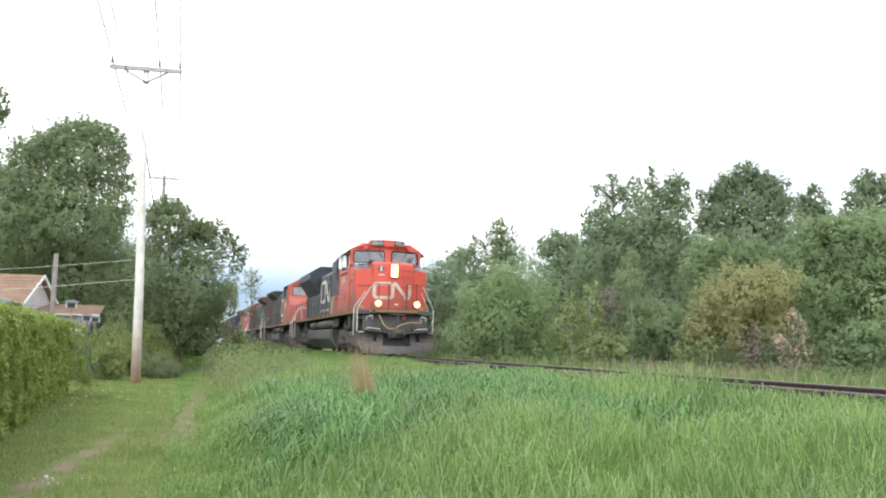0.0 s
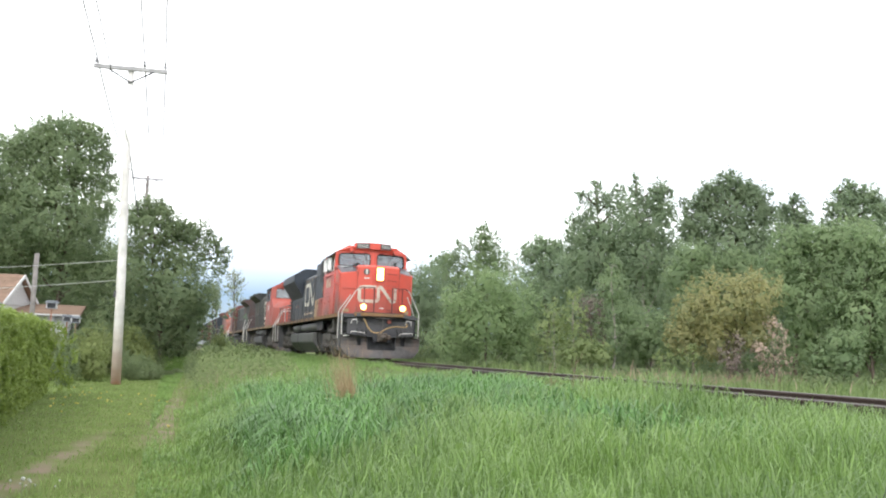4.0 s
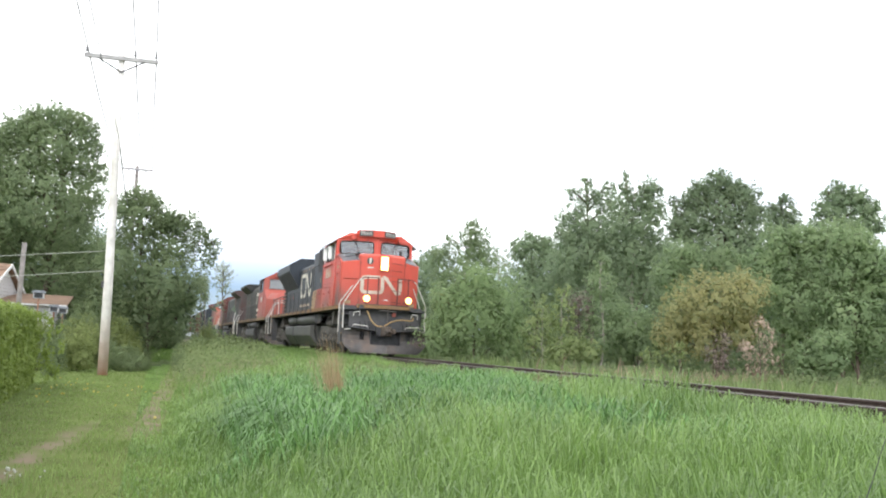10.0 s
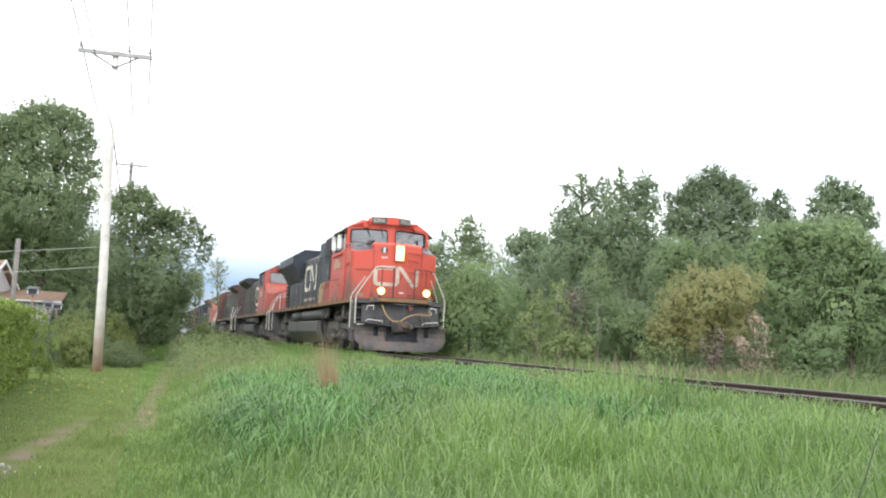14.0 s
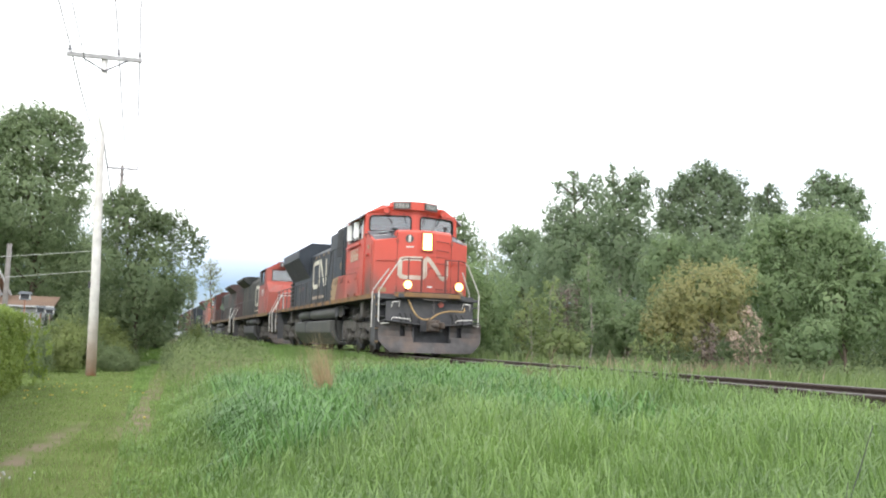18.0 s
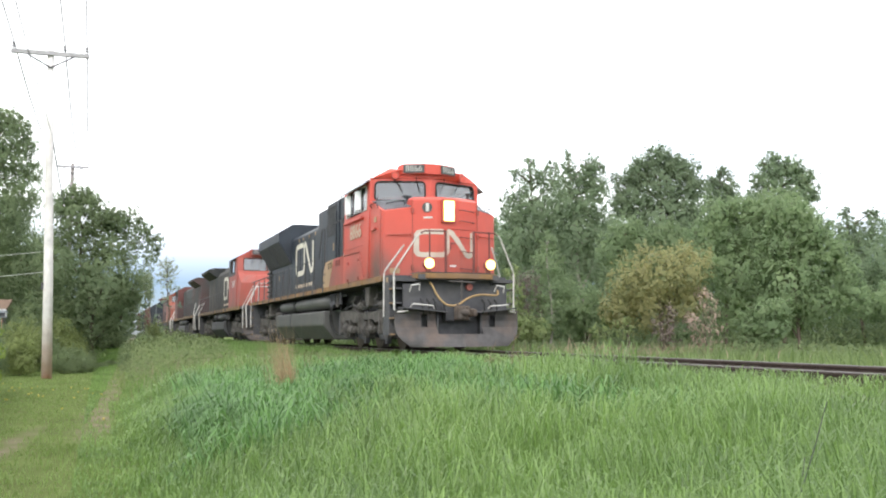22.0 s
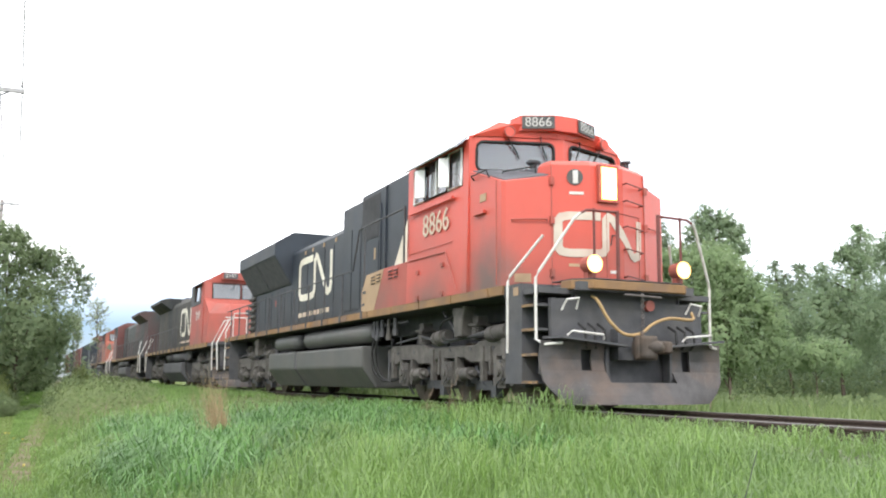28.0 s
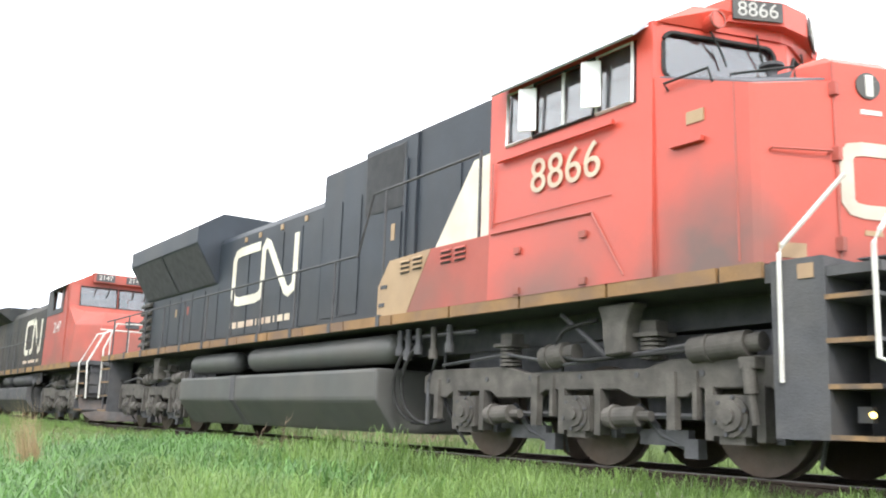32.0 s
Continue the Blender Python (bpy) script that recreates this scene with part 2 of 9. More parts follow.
TAN = material("tan_paint", (0.38, 0.265, 0.155), 0.55, vary=0.15, scale=2, dirt=(0.25, 0.16, 0.1), dirt_amount=0.5, bump=0.04)
CREAM = material("cream_white_paint", (0.7, 0.67, 0.56), 0.5, vary=0.12, scale=3, dirt=(0.4, 0.33, 0.25), dirt_amount=0.4, bump=0.03)
WHITE = material("white_paint", (0.62, 0.61, 0.58), 0.5, vary=0.1, scale=6, dirt=(0.35, 0.3, 0.27), dirt_amount=0.45, dirt_scale=5, bump=0.05)
YELLOW = material("dirty_yellow_paint", (0.24, 0.135, 0.055), 0.65, vary=0.25, scale=3, dirt=(0.16, 0.1, 0.065), dirt_amount=0.95, dirt_scale=1.6)
STEP_EDGE = material("rubbed_off_yellow_edge", (0.22, 0.135, 0.065), 0.7, vary=0.3, scale=6, dirt=(0.09, 0.07, 0.055), dirt_amount=0.95, dirt_scale=5)
FADED = material("faded_cream_lettering", (0.56, 0.47, 0.36), 0.6, vary=0.2, scale=3, dirt=(0.4, 0.2, 0.15), dirt_amount=0.45, dirt_scale=2)
IRON = material("dusty_black_iron", (0.066, 0.067, 0.074), 0.72, vary=0.3, scale=4, dirt=(0.105, 0.1, 0.097), dirt_amount=0.5, dirt_scale=2.5, bump=0.25)
TRUCK = material("dust_grey_truck_steel", (0.1, 0.092, 0.083), 0.8, vary=0.45, scale=5, dirt=(0.06, 0.056, 0.052), dirt_amount=0.85, dirt_scale=3.5, bump=0.35)
TANKM = material("dusty_fuel_tank_paint", (0.082, 0.085, 0.083), 0.55, vary=0.2, scale=2, dirt=(0.13, 0.12, 0.11), dirt_amount=0.45, dirt_scale=1.2, bump=0.08)
PLOW = material("scuffed_plow_steel", (0.074, 0.069, 0.07), 0.65, 0.1, vary=0.35, scale=5, dirt=(0.16, 0.11, 0.085), dirt_amount=0.75, dirt_scale=1.8, bump=0.2)
KNUCKLE = material("rusty_brown_casting", (0.1, 0.075, 0.058), 0.8, vary=0.35, scale=6, dirt=(0.05, 0.045, 0.042), dirt_amount=0.7, dirt_scale=4, bump=0.3)
WHEEL = material("worn_wheel_steel", (0.09, 0.075, 0.065), 0.6, 0.4, vary=0.3, scale=6, dirt=(0.15, 0.09, 0.06), dirt_amount=0.4)
# For plain dark parts, and for shaded gaps and recesses painted dark.
DARK = material("dark_parts_and_shaded_gaps", (0.075, 0.076, 0.083), 0.8, vary=0.3, bump=0.05)
STEEL = material("rail_steel", (0.15, 0.135, 0.13), 0.5, 0.5, vary=0.2, scale=8, bump=0.05)
RUST = material("rusty_rail_web", (0.055, 0.038, 0.03), 0.85, vary=0.35, scale=9, fine=120, bump=0.3)
HOSE = material("tan_rubber_hose", (0.34, 0.225, 0.1), 0.6, vary=0.25, scale=8)
RAILING = material("dark_maroon_railing", (0.14, 0.04, 0.035), 0.6, vary=0.3)
BOARD = material("grey_white_digits", (0.42, 0.42, 0.4), 0.5, vary=0.15)
ALU = material("dull_aluminium_frame", (0.58, 0.58, 0.56), 0.45, 0.3, vary=0.12, scale=5, bump=0.05)
AWNING = material("pale_grey_awning", (0.42, 0.43, 0.48), 0.5, vary=0.15, scale=3)
NOSEBAND = material("weathered_cream_nose_paint", (0.52, 0.46, 0.39), 0.55, vary=0.15, scale=3, dirt=(0.45, 0.28, 0.22), dirt_amount=0.5, dirt_scale=2.5, bump=0.03)
RUBBER = material("black_rubber", (0.02, 0.02, 0.02), 0.7, vary=0.2)
# The sky's reflection in the mirrors is put in as plain white.
MIRROR = material("mirror_sky_white", (0.82, 0.82, 0.82), 0.35, vary=0.05, bump=0)
GLASS = bpy.data.materials.new("cab_window_glass")
GLASS.use_nodes = True
_g = GLASS.node_tree.nodes["Principled BSDF"]
_g.inputs["Base Color"].default_value = (0.5, 0.55, 0.6, 1)
_g.inputs["Roughness"].default_value, _g.inputs["IOR"].default_value = 0.04, 2.05
_g.inputs["Transmission Weight"].default_value = 0.95
INTERIOR = material("grey_cab_interior", (0.05, 0.053, 0.057), 0.7, vary=0.2)
LAMP = glow("lit_headlight", (1.0, 0.68, 0.2), 7.0)
# Emissive orange rim that imitates the halo around the lit lamps.
HALO = glow("lamp_halo", (1.0, 0.56, 0.18), 2.4)
MARKER = glow("small_marker_lamp", (1.0, 0.72, 0.2), 3.0)
WOODPOLE = material("weathered_pole_wood", (0.74, 0.72, 0.705), 0.85, vary=0.25, scale=3, fine=70, dirt=(0.43, 0.36, 0.31), dirt_amount=0.5, dirt_scale=1.3, bump=0.6, streak=0.12)
SLEEPER = material("creosoted_sleeper", (0.075, 0.06, 0.05), 0.9, vary=0.35, scale=5, fine=80, per_object=0.3, bump=0.5)
BALLAST = material("ballast_stone", (0.24, 0.215, 0.2), 0.9, vary=0.3, scale=3, island=0.45, bump=0.3)
BALLASTBED = material("ballast_bed", (0.11, 0.095, 0.085), 0.95, vary=0.4, scale=12, fine=45, bump=0.8)
CROSSARM = material("grey_weathered_crossarm", (0.42, 0.41, 0.43), 0.85, vary=0.25, scale=4, bump=0.3)
DRYSTEM = material("dry_stalk", (0.2, 0.145, 0.1), 0.9, vary=0.3, scale=8)
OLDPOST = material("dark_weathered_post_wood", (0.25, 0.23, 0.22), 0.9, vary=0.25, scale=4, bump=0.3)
PORCELAIN = material("grey_porcelain", (0.22, 0.22, 0.24), 0.3, vary=0.1, bump=0)
WIREM = material("aluminium_wire", (0.2, 0.2, 0.21), 0.6, 0.3, vary=0.1, bump=0)
PALEWIRE = material("pale_service_cable", (0.42, 0.43, 0.42), 0.6, vary=0.1, bump=0)
SHINGLE = material("brown_roof_shingle", (0.24, 0.16, 0.115), 0.9, vary=0.2, scale=2, fine=40, per_object=0.15, bump=0.4)
SIDING = material("pale_siding", (0.6, 0.6, 0.61), 0.7, vary=0.08, scale=2, bump=0.1)
TRIMW = material("white_trim", (0.78, 0.78, 0.78), 0.5, vary=0.05, bump=0.05)
SHED = material("grey_birdhouse_wood", (0.3, 0.32, 0.36), 0.7, vary=0.2)
BARK = material("tree_bark", (0.13, 0.1, 0.08), 0.9, vary=0.35, scale=6, fine=50, bump=0.6)
BIRCH = material("pale_birch_bark", (0.45, 0.42, 0.37), 0.8, vary=0.25, scale=6, dirt=(0.08, 0.07, 0.06), dirt_amount=0.7, dirt_scale=6, bump=0.3)
LEAF_POPLAR = leafy("poplar_leaves", (0.258, 0.342, 0.225), (0.362, 0.447, 0.27), 0.62, 0.1, per_leaf=0.3, spec=0.15)
LEAF_MAPLE = leafy("maple_leaves", (0.19, 0.262, 0.15), (0.36, 0.435, 0.235), 0.6, 0.08, patch=0.7, per_leaf=0.3, spec=0.15)
LEAF_WILLOW = leafy("young_birch_leaves", (0.248, 0.335, 0.19), (0.362, 0.45, 0.24), 0.6, 0.1, per_leaf=0.3, spec=0.15)
LEAF_WILLOW2 = leafy("willow_leaves", (0.232, 0.32, 0.182), (0.352, 0.44, 0.232), 0.62, 0.1, patch=0.9, per_leaf=0.3, spec=0.15)
LEAF_BUSH = leafy("rounded_bush_leaves", (0.225, 0.315, 0.16), (0.34, 0.44, 0.215), 0.58, 0.05, per_leaf=0.35, spec=0.15)
LEAF_LIGHT = leafy("light_sapling_leaves", (0.24, 0.315, 0.14), (0.39, 0.46, 0.21), 0.6, 0.1, per_leaf=0.4)
LEAF_PALE = leafy("pale_sparse_leaves", (0.27, 0.32, 0.2), (0.4, 0.45, 0.29), 0.5, 0.08)
LEAF_SHRUB = leafy("path_shrub_leaves", (0.15, 0.21, 0.11), (0.28, 0.345, 0.17), 0.55, 0.12, spec=0.15)
LEAF_OLIVE = leafy("olive_shrub_leaves", (0.17, 0.215, 0.085), (0.31, 0.365, 0.145), 0.55, 0.12, spec=0.15)
LEAF_YELLOW = leafy("yellowing_bush_leaves", (0.25, 0.295, 0.14), (0.52, 0.49, 0.24), 0.57, 0.08, patch=0.9)
LEAF_PINK = leafy("dry_pinkish_leaves", (0.36, 0.27, 0.22), (0.64, 0.5, 0.42))
LEAF_HEDGE = leafy("cedar_hedge_foliage", (0.165, 0.235, 0.055), (0.31, 0.395, 0.105), 0.45, 0.0, patch=1.6, spec=0.2)
LEAF_FAR = leafy("distant_leaves", (0.08, 0.12, 0.085), (0.14, 0.18, 0.125), 0.4)
GRASS = leafy("tall_meadow_grass", (0.085, 0.16, 0.042), (0.28, 0.425, 0.125), 0.45, 0.0, 0.33, patch=0.5, spec=0.7)
GRASS_BLUE = leafy("broad_bluish_grass", (0.05, 0.125, 0.04), (0.2, 0.375, 0.115), 0.4, 0.0, 0.36, patch=0.8, spec=0.5, per_leaf=0.65)
GRASS_MEADOW = leafy("rough_meadow_grass", (0.1, 0.155, 0.055), (0.25, 0.33, 0.13), 0.45, 0.0, patch=0.5)
GRASS_RED = leafy("straw_plume_grass", (0.3, 0.215, 0.13), (0.5, 0.385, 0.24), 0.3, 0.0, patch=3.0)
LEAF_WEED = leafy("rough_weed_leaves", (0.13, 0.185, 0.07), (0.28, 0.345, 0.15), 0.5)
LEAF_BROWN = leafy("withered_brown_leaves", (0.19, 0.155, 0.14), (0.3, 0.245, 0.215), 0.35)
GRASS_DRY = leafy("dry_straw_grass", (0.27, 0.2, 0.14), (0.47, 0.38, 0.28), 0.3, 0.0, patch=3.0)
LAWN = leafy("mown_lawn_grass", (0.162, 0.235, 0.066), (0.275, 0.367, 0.13), 0.5, 0.0, patch=0.7)


def soot(m, low, high, color, amount):
    """Patchy road grime thrown up from below onto a painted body, thickest near the sill."""
    n, l = m.node_tree.nodes, m.node_tree.links
    b = n["Principled BSDF"]
    base = b.inputs["Base Color"].links[0].from_socket
    co, sep, nz = n.new("ShaderNodeTexCoord"), n.new("ShaderNodeSeparateXYZ"), n.new("ShaderNodeTexNoise")
    nz.inputs["Scale"].default_value, nz.inputs["Detail"].default_value = 1.1, 6
    l.new(co.outputs["Object"], sep.inputs[0])
    l.new(co.outputs["Object"], nz.inputs["Vector"])
    h = n.new("ShaderNodeMapRange")
    h.inputs[1].default_value, h.inputs[2].default_value = low, high
    h.inputs[3].default_value, h.inputs[4].default_value = 1.0, 0.0
    l.new(sep.outputs["Z"], h.inputs[0])
    k = n.new("ShaderNodeMapRange")
    k.inputs[1].default_value, k.inputs[2].default_value = 0.32, 0.66
    k.inputs[3].default_value, k.inputs[4].default_value = 0.42 * amount, amount
    l.new(nz.outputs[0], k.inputs[0])
    mul = n.new("ShaderNodeMath")
    mul.operation = "MULTIPLY"
    l.new(h.outputs[0], mul.inputs[0])
    l.new(k.outputs[0], mul.inputs[1])
    mx = n.new("ShaderNodeMix")
    mx.data_type = "RGBA"
    mx.inputs[7].default_value = (*color, 1)
    l.new(mul.outputs[0], mx.inputs[0])
    l.new(base, mx.inputs[6])
    l.new(mx.outputs[2], b.inputs["Base Color"])


def stain(m, centre, radii, color, amount):
    """One smoky grime patch with ragged edges on a painted body, about a centre in the body's own space."""
    n, l = m.node_tree.nodes, m.node_tree.links
    b = n["Principled BSDF"]
    base = b.inputs["Base Color"].links[0].from_socket
    co, mp, nz, ln = n.new("ShaderNodeTexCoord"), n.new("ShaderNodeMapping"), n.new("ShaderNodeTexNoise"), n.new("ShaderNodeVectorMath")
    mp.inputs["Location"].default_value = [-c / r for c, r in zip(centre, radii)]
    mp.inputs["Scale"].default_value = [1 / r for r in radii]
    nz.inputs["Scale"].default_value, nz.inputs["Detail"].default_value = 2.6, 5
    ln.operation = "LENGTH"
    l.new(co.outputs["Object"], mp.inputs["Vector"])
    l.new(co.outputs["Object"], nz.inputs["Vector"])
    l.new(mp.outputs[0], ln.inputs[0])
    add = n.new("ShaderNodeMath")
    add.operation = "MULTIPLY_ADD"
    add.inputs[1].default_value = 0.7
    l.new(nz.outputs[0], add.inputs[0])
    l.new(ln.outputs["Value"], add.inputs[2])
    k = n.new("ShaderNodeMapRange")
    k.inputs[1].default_value, k.inputs[2].default_value = 0.55, 1.45
    k.inputs[3].default_value, k.inputs[4].default_value = amount, 0.0
    l.new(add.outputs[0], k.inputs[0])
    mx = n.new("ShaderNodeMix")
    mx.data_type = "RGBA"
    mx.inputs[7].default_value = (*color, 1)
    l.new(k.outputs[0], mx.inputs[0])
    l.new(base, mx.inputs[6])
    l.new(mx.outputs[2], b.inputs["Base Color"])


soot(RED, 1.8, 3.3, (0.17, 0.085, 0.068), 0.68)
stain(RED, (0.65, -1.5, 1.8), (0.8, 0.6, 0.95), (0.105, 0.085, 0.075), 0.9)
stain(RED, (-1.6, -1.55, 1.8), (0.9, 0.5, 0.45), (0.16, 0.085, 0.07), 0.7)
soot(BLACK, 1.7, 3.0, (0.08, 0.075, 0.07), 0.45)
soot(WOODPOLE, 0.0, 2.0, (0.46, 0.2, 0.12), 1.0)
soot(RED_WORN, 1.7, 2.8, (0.19, 0.09, 0.07), 0.7)


# ---- ground ----
def smooth(a, b, v):
    t = min(1.0, max(0.0, (v - a) / (b - a)))
    return t * t * (3 - 2 * t)


def ground_z(x, y):
    """Height of the soil: a low path beside the hedge, a bank up to the railway, a flat meadow beyond."""
    bank = 0.08 + 0.58 * smooth(0.3, 6.0, x) ** 0.85
    bed = 0.16 * smooth(5.6, 6.6, x)
    past = 0.35 * smooth(9.3, 12.0, x)
    z = bank + bed - past - 0.0
    z += 0.05 * noise.noise((x * 0.6, y * 0.6, 3.0)) * (1 - smooth(5.2, 6.2, x) + smooth(10, 12, x))
    z += 0.6 * smooth(49, 60, y) * (1 - smooth(3.0, 5.0, x)) * smooth(-6.0, -3.0, x)
    far = smooth(90, 300, math.hypot(x, y))
    return z * (1 - far) + 0.4 * far


def ground_material():
    m = material("meadow_soil", (0.105, 0.135, 0.045), 0.95, spec=0.04, vary=0.25, scale=1.2, fine=35, bump=0.6)
    n, l = m.node_tree.nodes, m.node_tree.links
    b = n["Principled BSDF"]
    base = b.inputs["Base Color"].links[0].from_socket
    co = n.new("ShaderNodeTexCoord")
    sep = n.new("ShaderNodeSeparateXYZ")
    l.new(co.outputs["Object"], sep.inputs[0])
    nz = n.new("ShaderNodeTexNoise")
    nz.inputs["Scale"].default_value, nz.inputs["Detail"].default_value = 1.6, 6
    l.new(co.outputs["Object"], nz.inputs["Vector"])
    total = None
    for x0, slope, wide, y_a, y_b in ((-0.5, 0.0355, 0.28, 12.0, 14.5), (-2.36, 0.103, 0.15, 16.0, 12.5)):
        line = n.new("ShaderNodeMath")
        line.operation = "MULTIPLY_ADD"
        line.inputs[1].default_value, line.inputs[2].default_value = -slope, -x0
        l.new(sep.outputs["Y"], line.inputs[0])
        add = n.new("ShaderNodeMath")
        l.new(sep.outputs["X"], add.inputs[0])
        l.new(line.outputs[0], add.inputs[1])
        ab = n.new("ShaderNodeMath")
        ab.operation = "ABSOLUTE"
        l.new(add.outputs[0], ab.inputs[0])
        mr = n.new("ShaderNodeMapRange")
        mr.inputs[1].default_value, mr.inputs[2].default_value = wide * 0.3, wide * 1.6
        mr.inputs[3].default_value, mr.inputs[4].default_value = 1.0, 0.0
        l.new(ab.outputs[0], mr.inputs[0])
        along = n.new("ShaderNodeMapRange")
        along.inputs[1].default_value, along.inputs[2].default_value = y_a, y_b
        l.new(sep.outputs["Y"], along.inputs[0])
        both = n.new("ShaderNodeMath")
        both.operation = "MULTIPLY"
        l.new(mr.outputs[0], both.inputs[0])
        l.new(along.outputs[0], both.inputs[1])
        mr = both
        if total is None:
            total = mr.outputs[0]
        else:
            mxm = n.new("ShaderNodeMath")
            mxm.operation = "MAXIMUM"
            l.new(total, mxm.inputs[0])
            l.new(mr.outputs[0], mxm.inputs[1])
            total = mxm.outputs[0]
    nr = n.new("ShaderNodeMapRange")
    nr.inputs[1].default_value, nr.inputs[2].default_value = 0.36, 0.62
    l.new(nz.outputs[0], nr.inputs[0])
    mul = n.new("ShaderNodeMath")
    mul.operation = "MULTIPLY"
    l.new(total, mul.inputs[0])
    l.new(nr.outputs[0], mul.inputs[1])
    mx = n.new("ShaderNodeMix")
    mx.data_type = "RGBA"
    mx.inputs[7].default_value = (0.2, 0.16, 0.12, 1)
    l.new(mul.outputs[0], mx.inputs[0])
    l.new(base, mx.inputs[6])
    l.new(mx.outputs[2], b.inputs["Base Color"])
    return m


def build_ground():
    def steps(lo, hi, fine_lo, fine_hi, fine):
        v = list(np.arange(fine_lo, fine_hi + 0.01, fine))
        step, e = fine, fine_hi
        while e < hi:
            step *= 1.35
            e = min(hi, e + step)
            v.append(e)
        step, e = fine, fine_lo
        while e > lo:
            step *= 1.35
            e = max(lo, e - step)
            v.insert(0, e)
        return v
    xs, ys = steps(-2500, 2500, -6, 14, 0.3), steps(-2500, 2500, -4, 45, 0.6)
    verts = [(x, y, ground_z(x, y)) for y in ys for x in xs]
    w = len(xs)
    faces = [(j * w + i, j * w + i + 1, (j + 1) * w + i + 1, (j + 1) * w + i) for j in range(len(ys) - 1) for i in range(w - 1)]
    g = raw("ground", verts, faces, ground_material())
    for p in g.data.polygons:
        p.use_smooth = True
    tagged(g, "grassy ground with a worn two-rut path", "ground", kind="structure")


build_ground()


# ---- railway track ----
def build_track():
    bed = B()
    prism(bed, [(TRACK - 2.6, 0.45), (TRACK - 1.65, 0.9), (TRACK + 1.65, 0.9), (TRACK + 2.6, 0.3)], -60, 420)
    tagged(part("ballast_bed", bed, BALLASTBED, None), "dark grey ballast bed under the railway track", "track bed", kind="structure")
    for side in (-1, 1):
        c = TRACK + side * 0.754
        rail = thing("rail", pose(c, 0, RAIL), "long steel railway rail with polished top and rusty web", "rail", "rails of the track", "structure")
        bm = B()
        prism(bm, [(-0.066, -0.172), (0.066, -0.172), (0.066, -0.16), (0.012, -0.14), (0.009, -0.045), (0.034, -0.036),
                   (0.036, -0.012), (-0.036, -0.012), (-0.034, -0.036), (-0.009, -0.045), (-0.012, -0.14), (-0.066, -0.16)], -60, 420)
        part("rail_web", bm, RUST, rail, "rusty rail web and foot")
        bm = B()
        prism(bm, [(-0.036, -0.0115), (0.036, -0.0115), (0.034, -0.003), (0.025, 0), (-0.025, 0), (-0.034, -0.003)], -60, 420)
        part("rail_head", bm, STEEL, rail, "shiny worn rail head")
    rest = B()
    bm = B()
    box(bm, -1.28, 1.28, -0.11, 0.11, -0.09, 0.09)
    bevel(bm, 0.012)
    me = bpy.data.meshes.new("sleeper")
    bm.to_mesh(me)
    bm.free()
    me.materials.append(SLEEPER)
    rnd = random.Random(4)
    y = -30.0
    bed_ob = bpy.data.objects["ballast_bed"]
    while y < 130:
        if 1.5 < y < 48:
            ob = new("sleeper", me)
            ob.parent = bed_ob
            ob.matrix_basis = pose(TRACK + rnd.uniform(-0.03, 0.03), y, RAIL - 0.272 + rnd.uniform(-0.012, 0.008), 0, 0, rnd.uniform(-1, 1))
        else:
            box(rest, TRACK - 1.28, TRACK + 1.28, y - 0.11, y + 0.11, RAIL - 0.36, RAIL - 0.18)
        y += 0.56
    tagged(part("distant_sleepers", rest, SLEEPER, bed_ob), kind="stuff")
    # loose stones
    verts, faces = [], []
    for i in range(9000):
        yy = 2.0 + 44 * rnd.random() ** 1.7
        xx = TRACK + rnd.uniform(-2.7, 2.3)
        d = abs(xx - TRACK)
        z = 0.9 if d < 1.65 else 0.9 - (d - 1.65) * 0.47
        r = rnd.uniform(0.018, 0.045)
        o = len(verts)
        for dx, dy, dz in ((1, 0, 0), (-1, 0, 0), (0, 1, 0), (0, -1, 0), (0, 0, 1), (0, 0, -1)):
            verts.append((xx + dx * r * rnd.uniform(0.6, 1.3), yy + dy * r * rnd.uniform(0.6, 1.3), z + 0.01 + dz * r * rnd.uniform(0.5, 1)))
        for f in ((0, 2, 4), (2, 1, 4), (1, 3, 4), (3, 0, 4), (2, 0, 5), (1, 2, 5), (3, 1, 5), (0, 3, 5)):
            faces.append(tuple(o + k for k in f))
    tagged(raw("ballast_stones", verts, faces, BALLAST), "loose grey ballast stones along the track", "gravel", kind="stuff")


build_track()


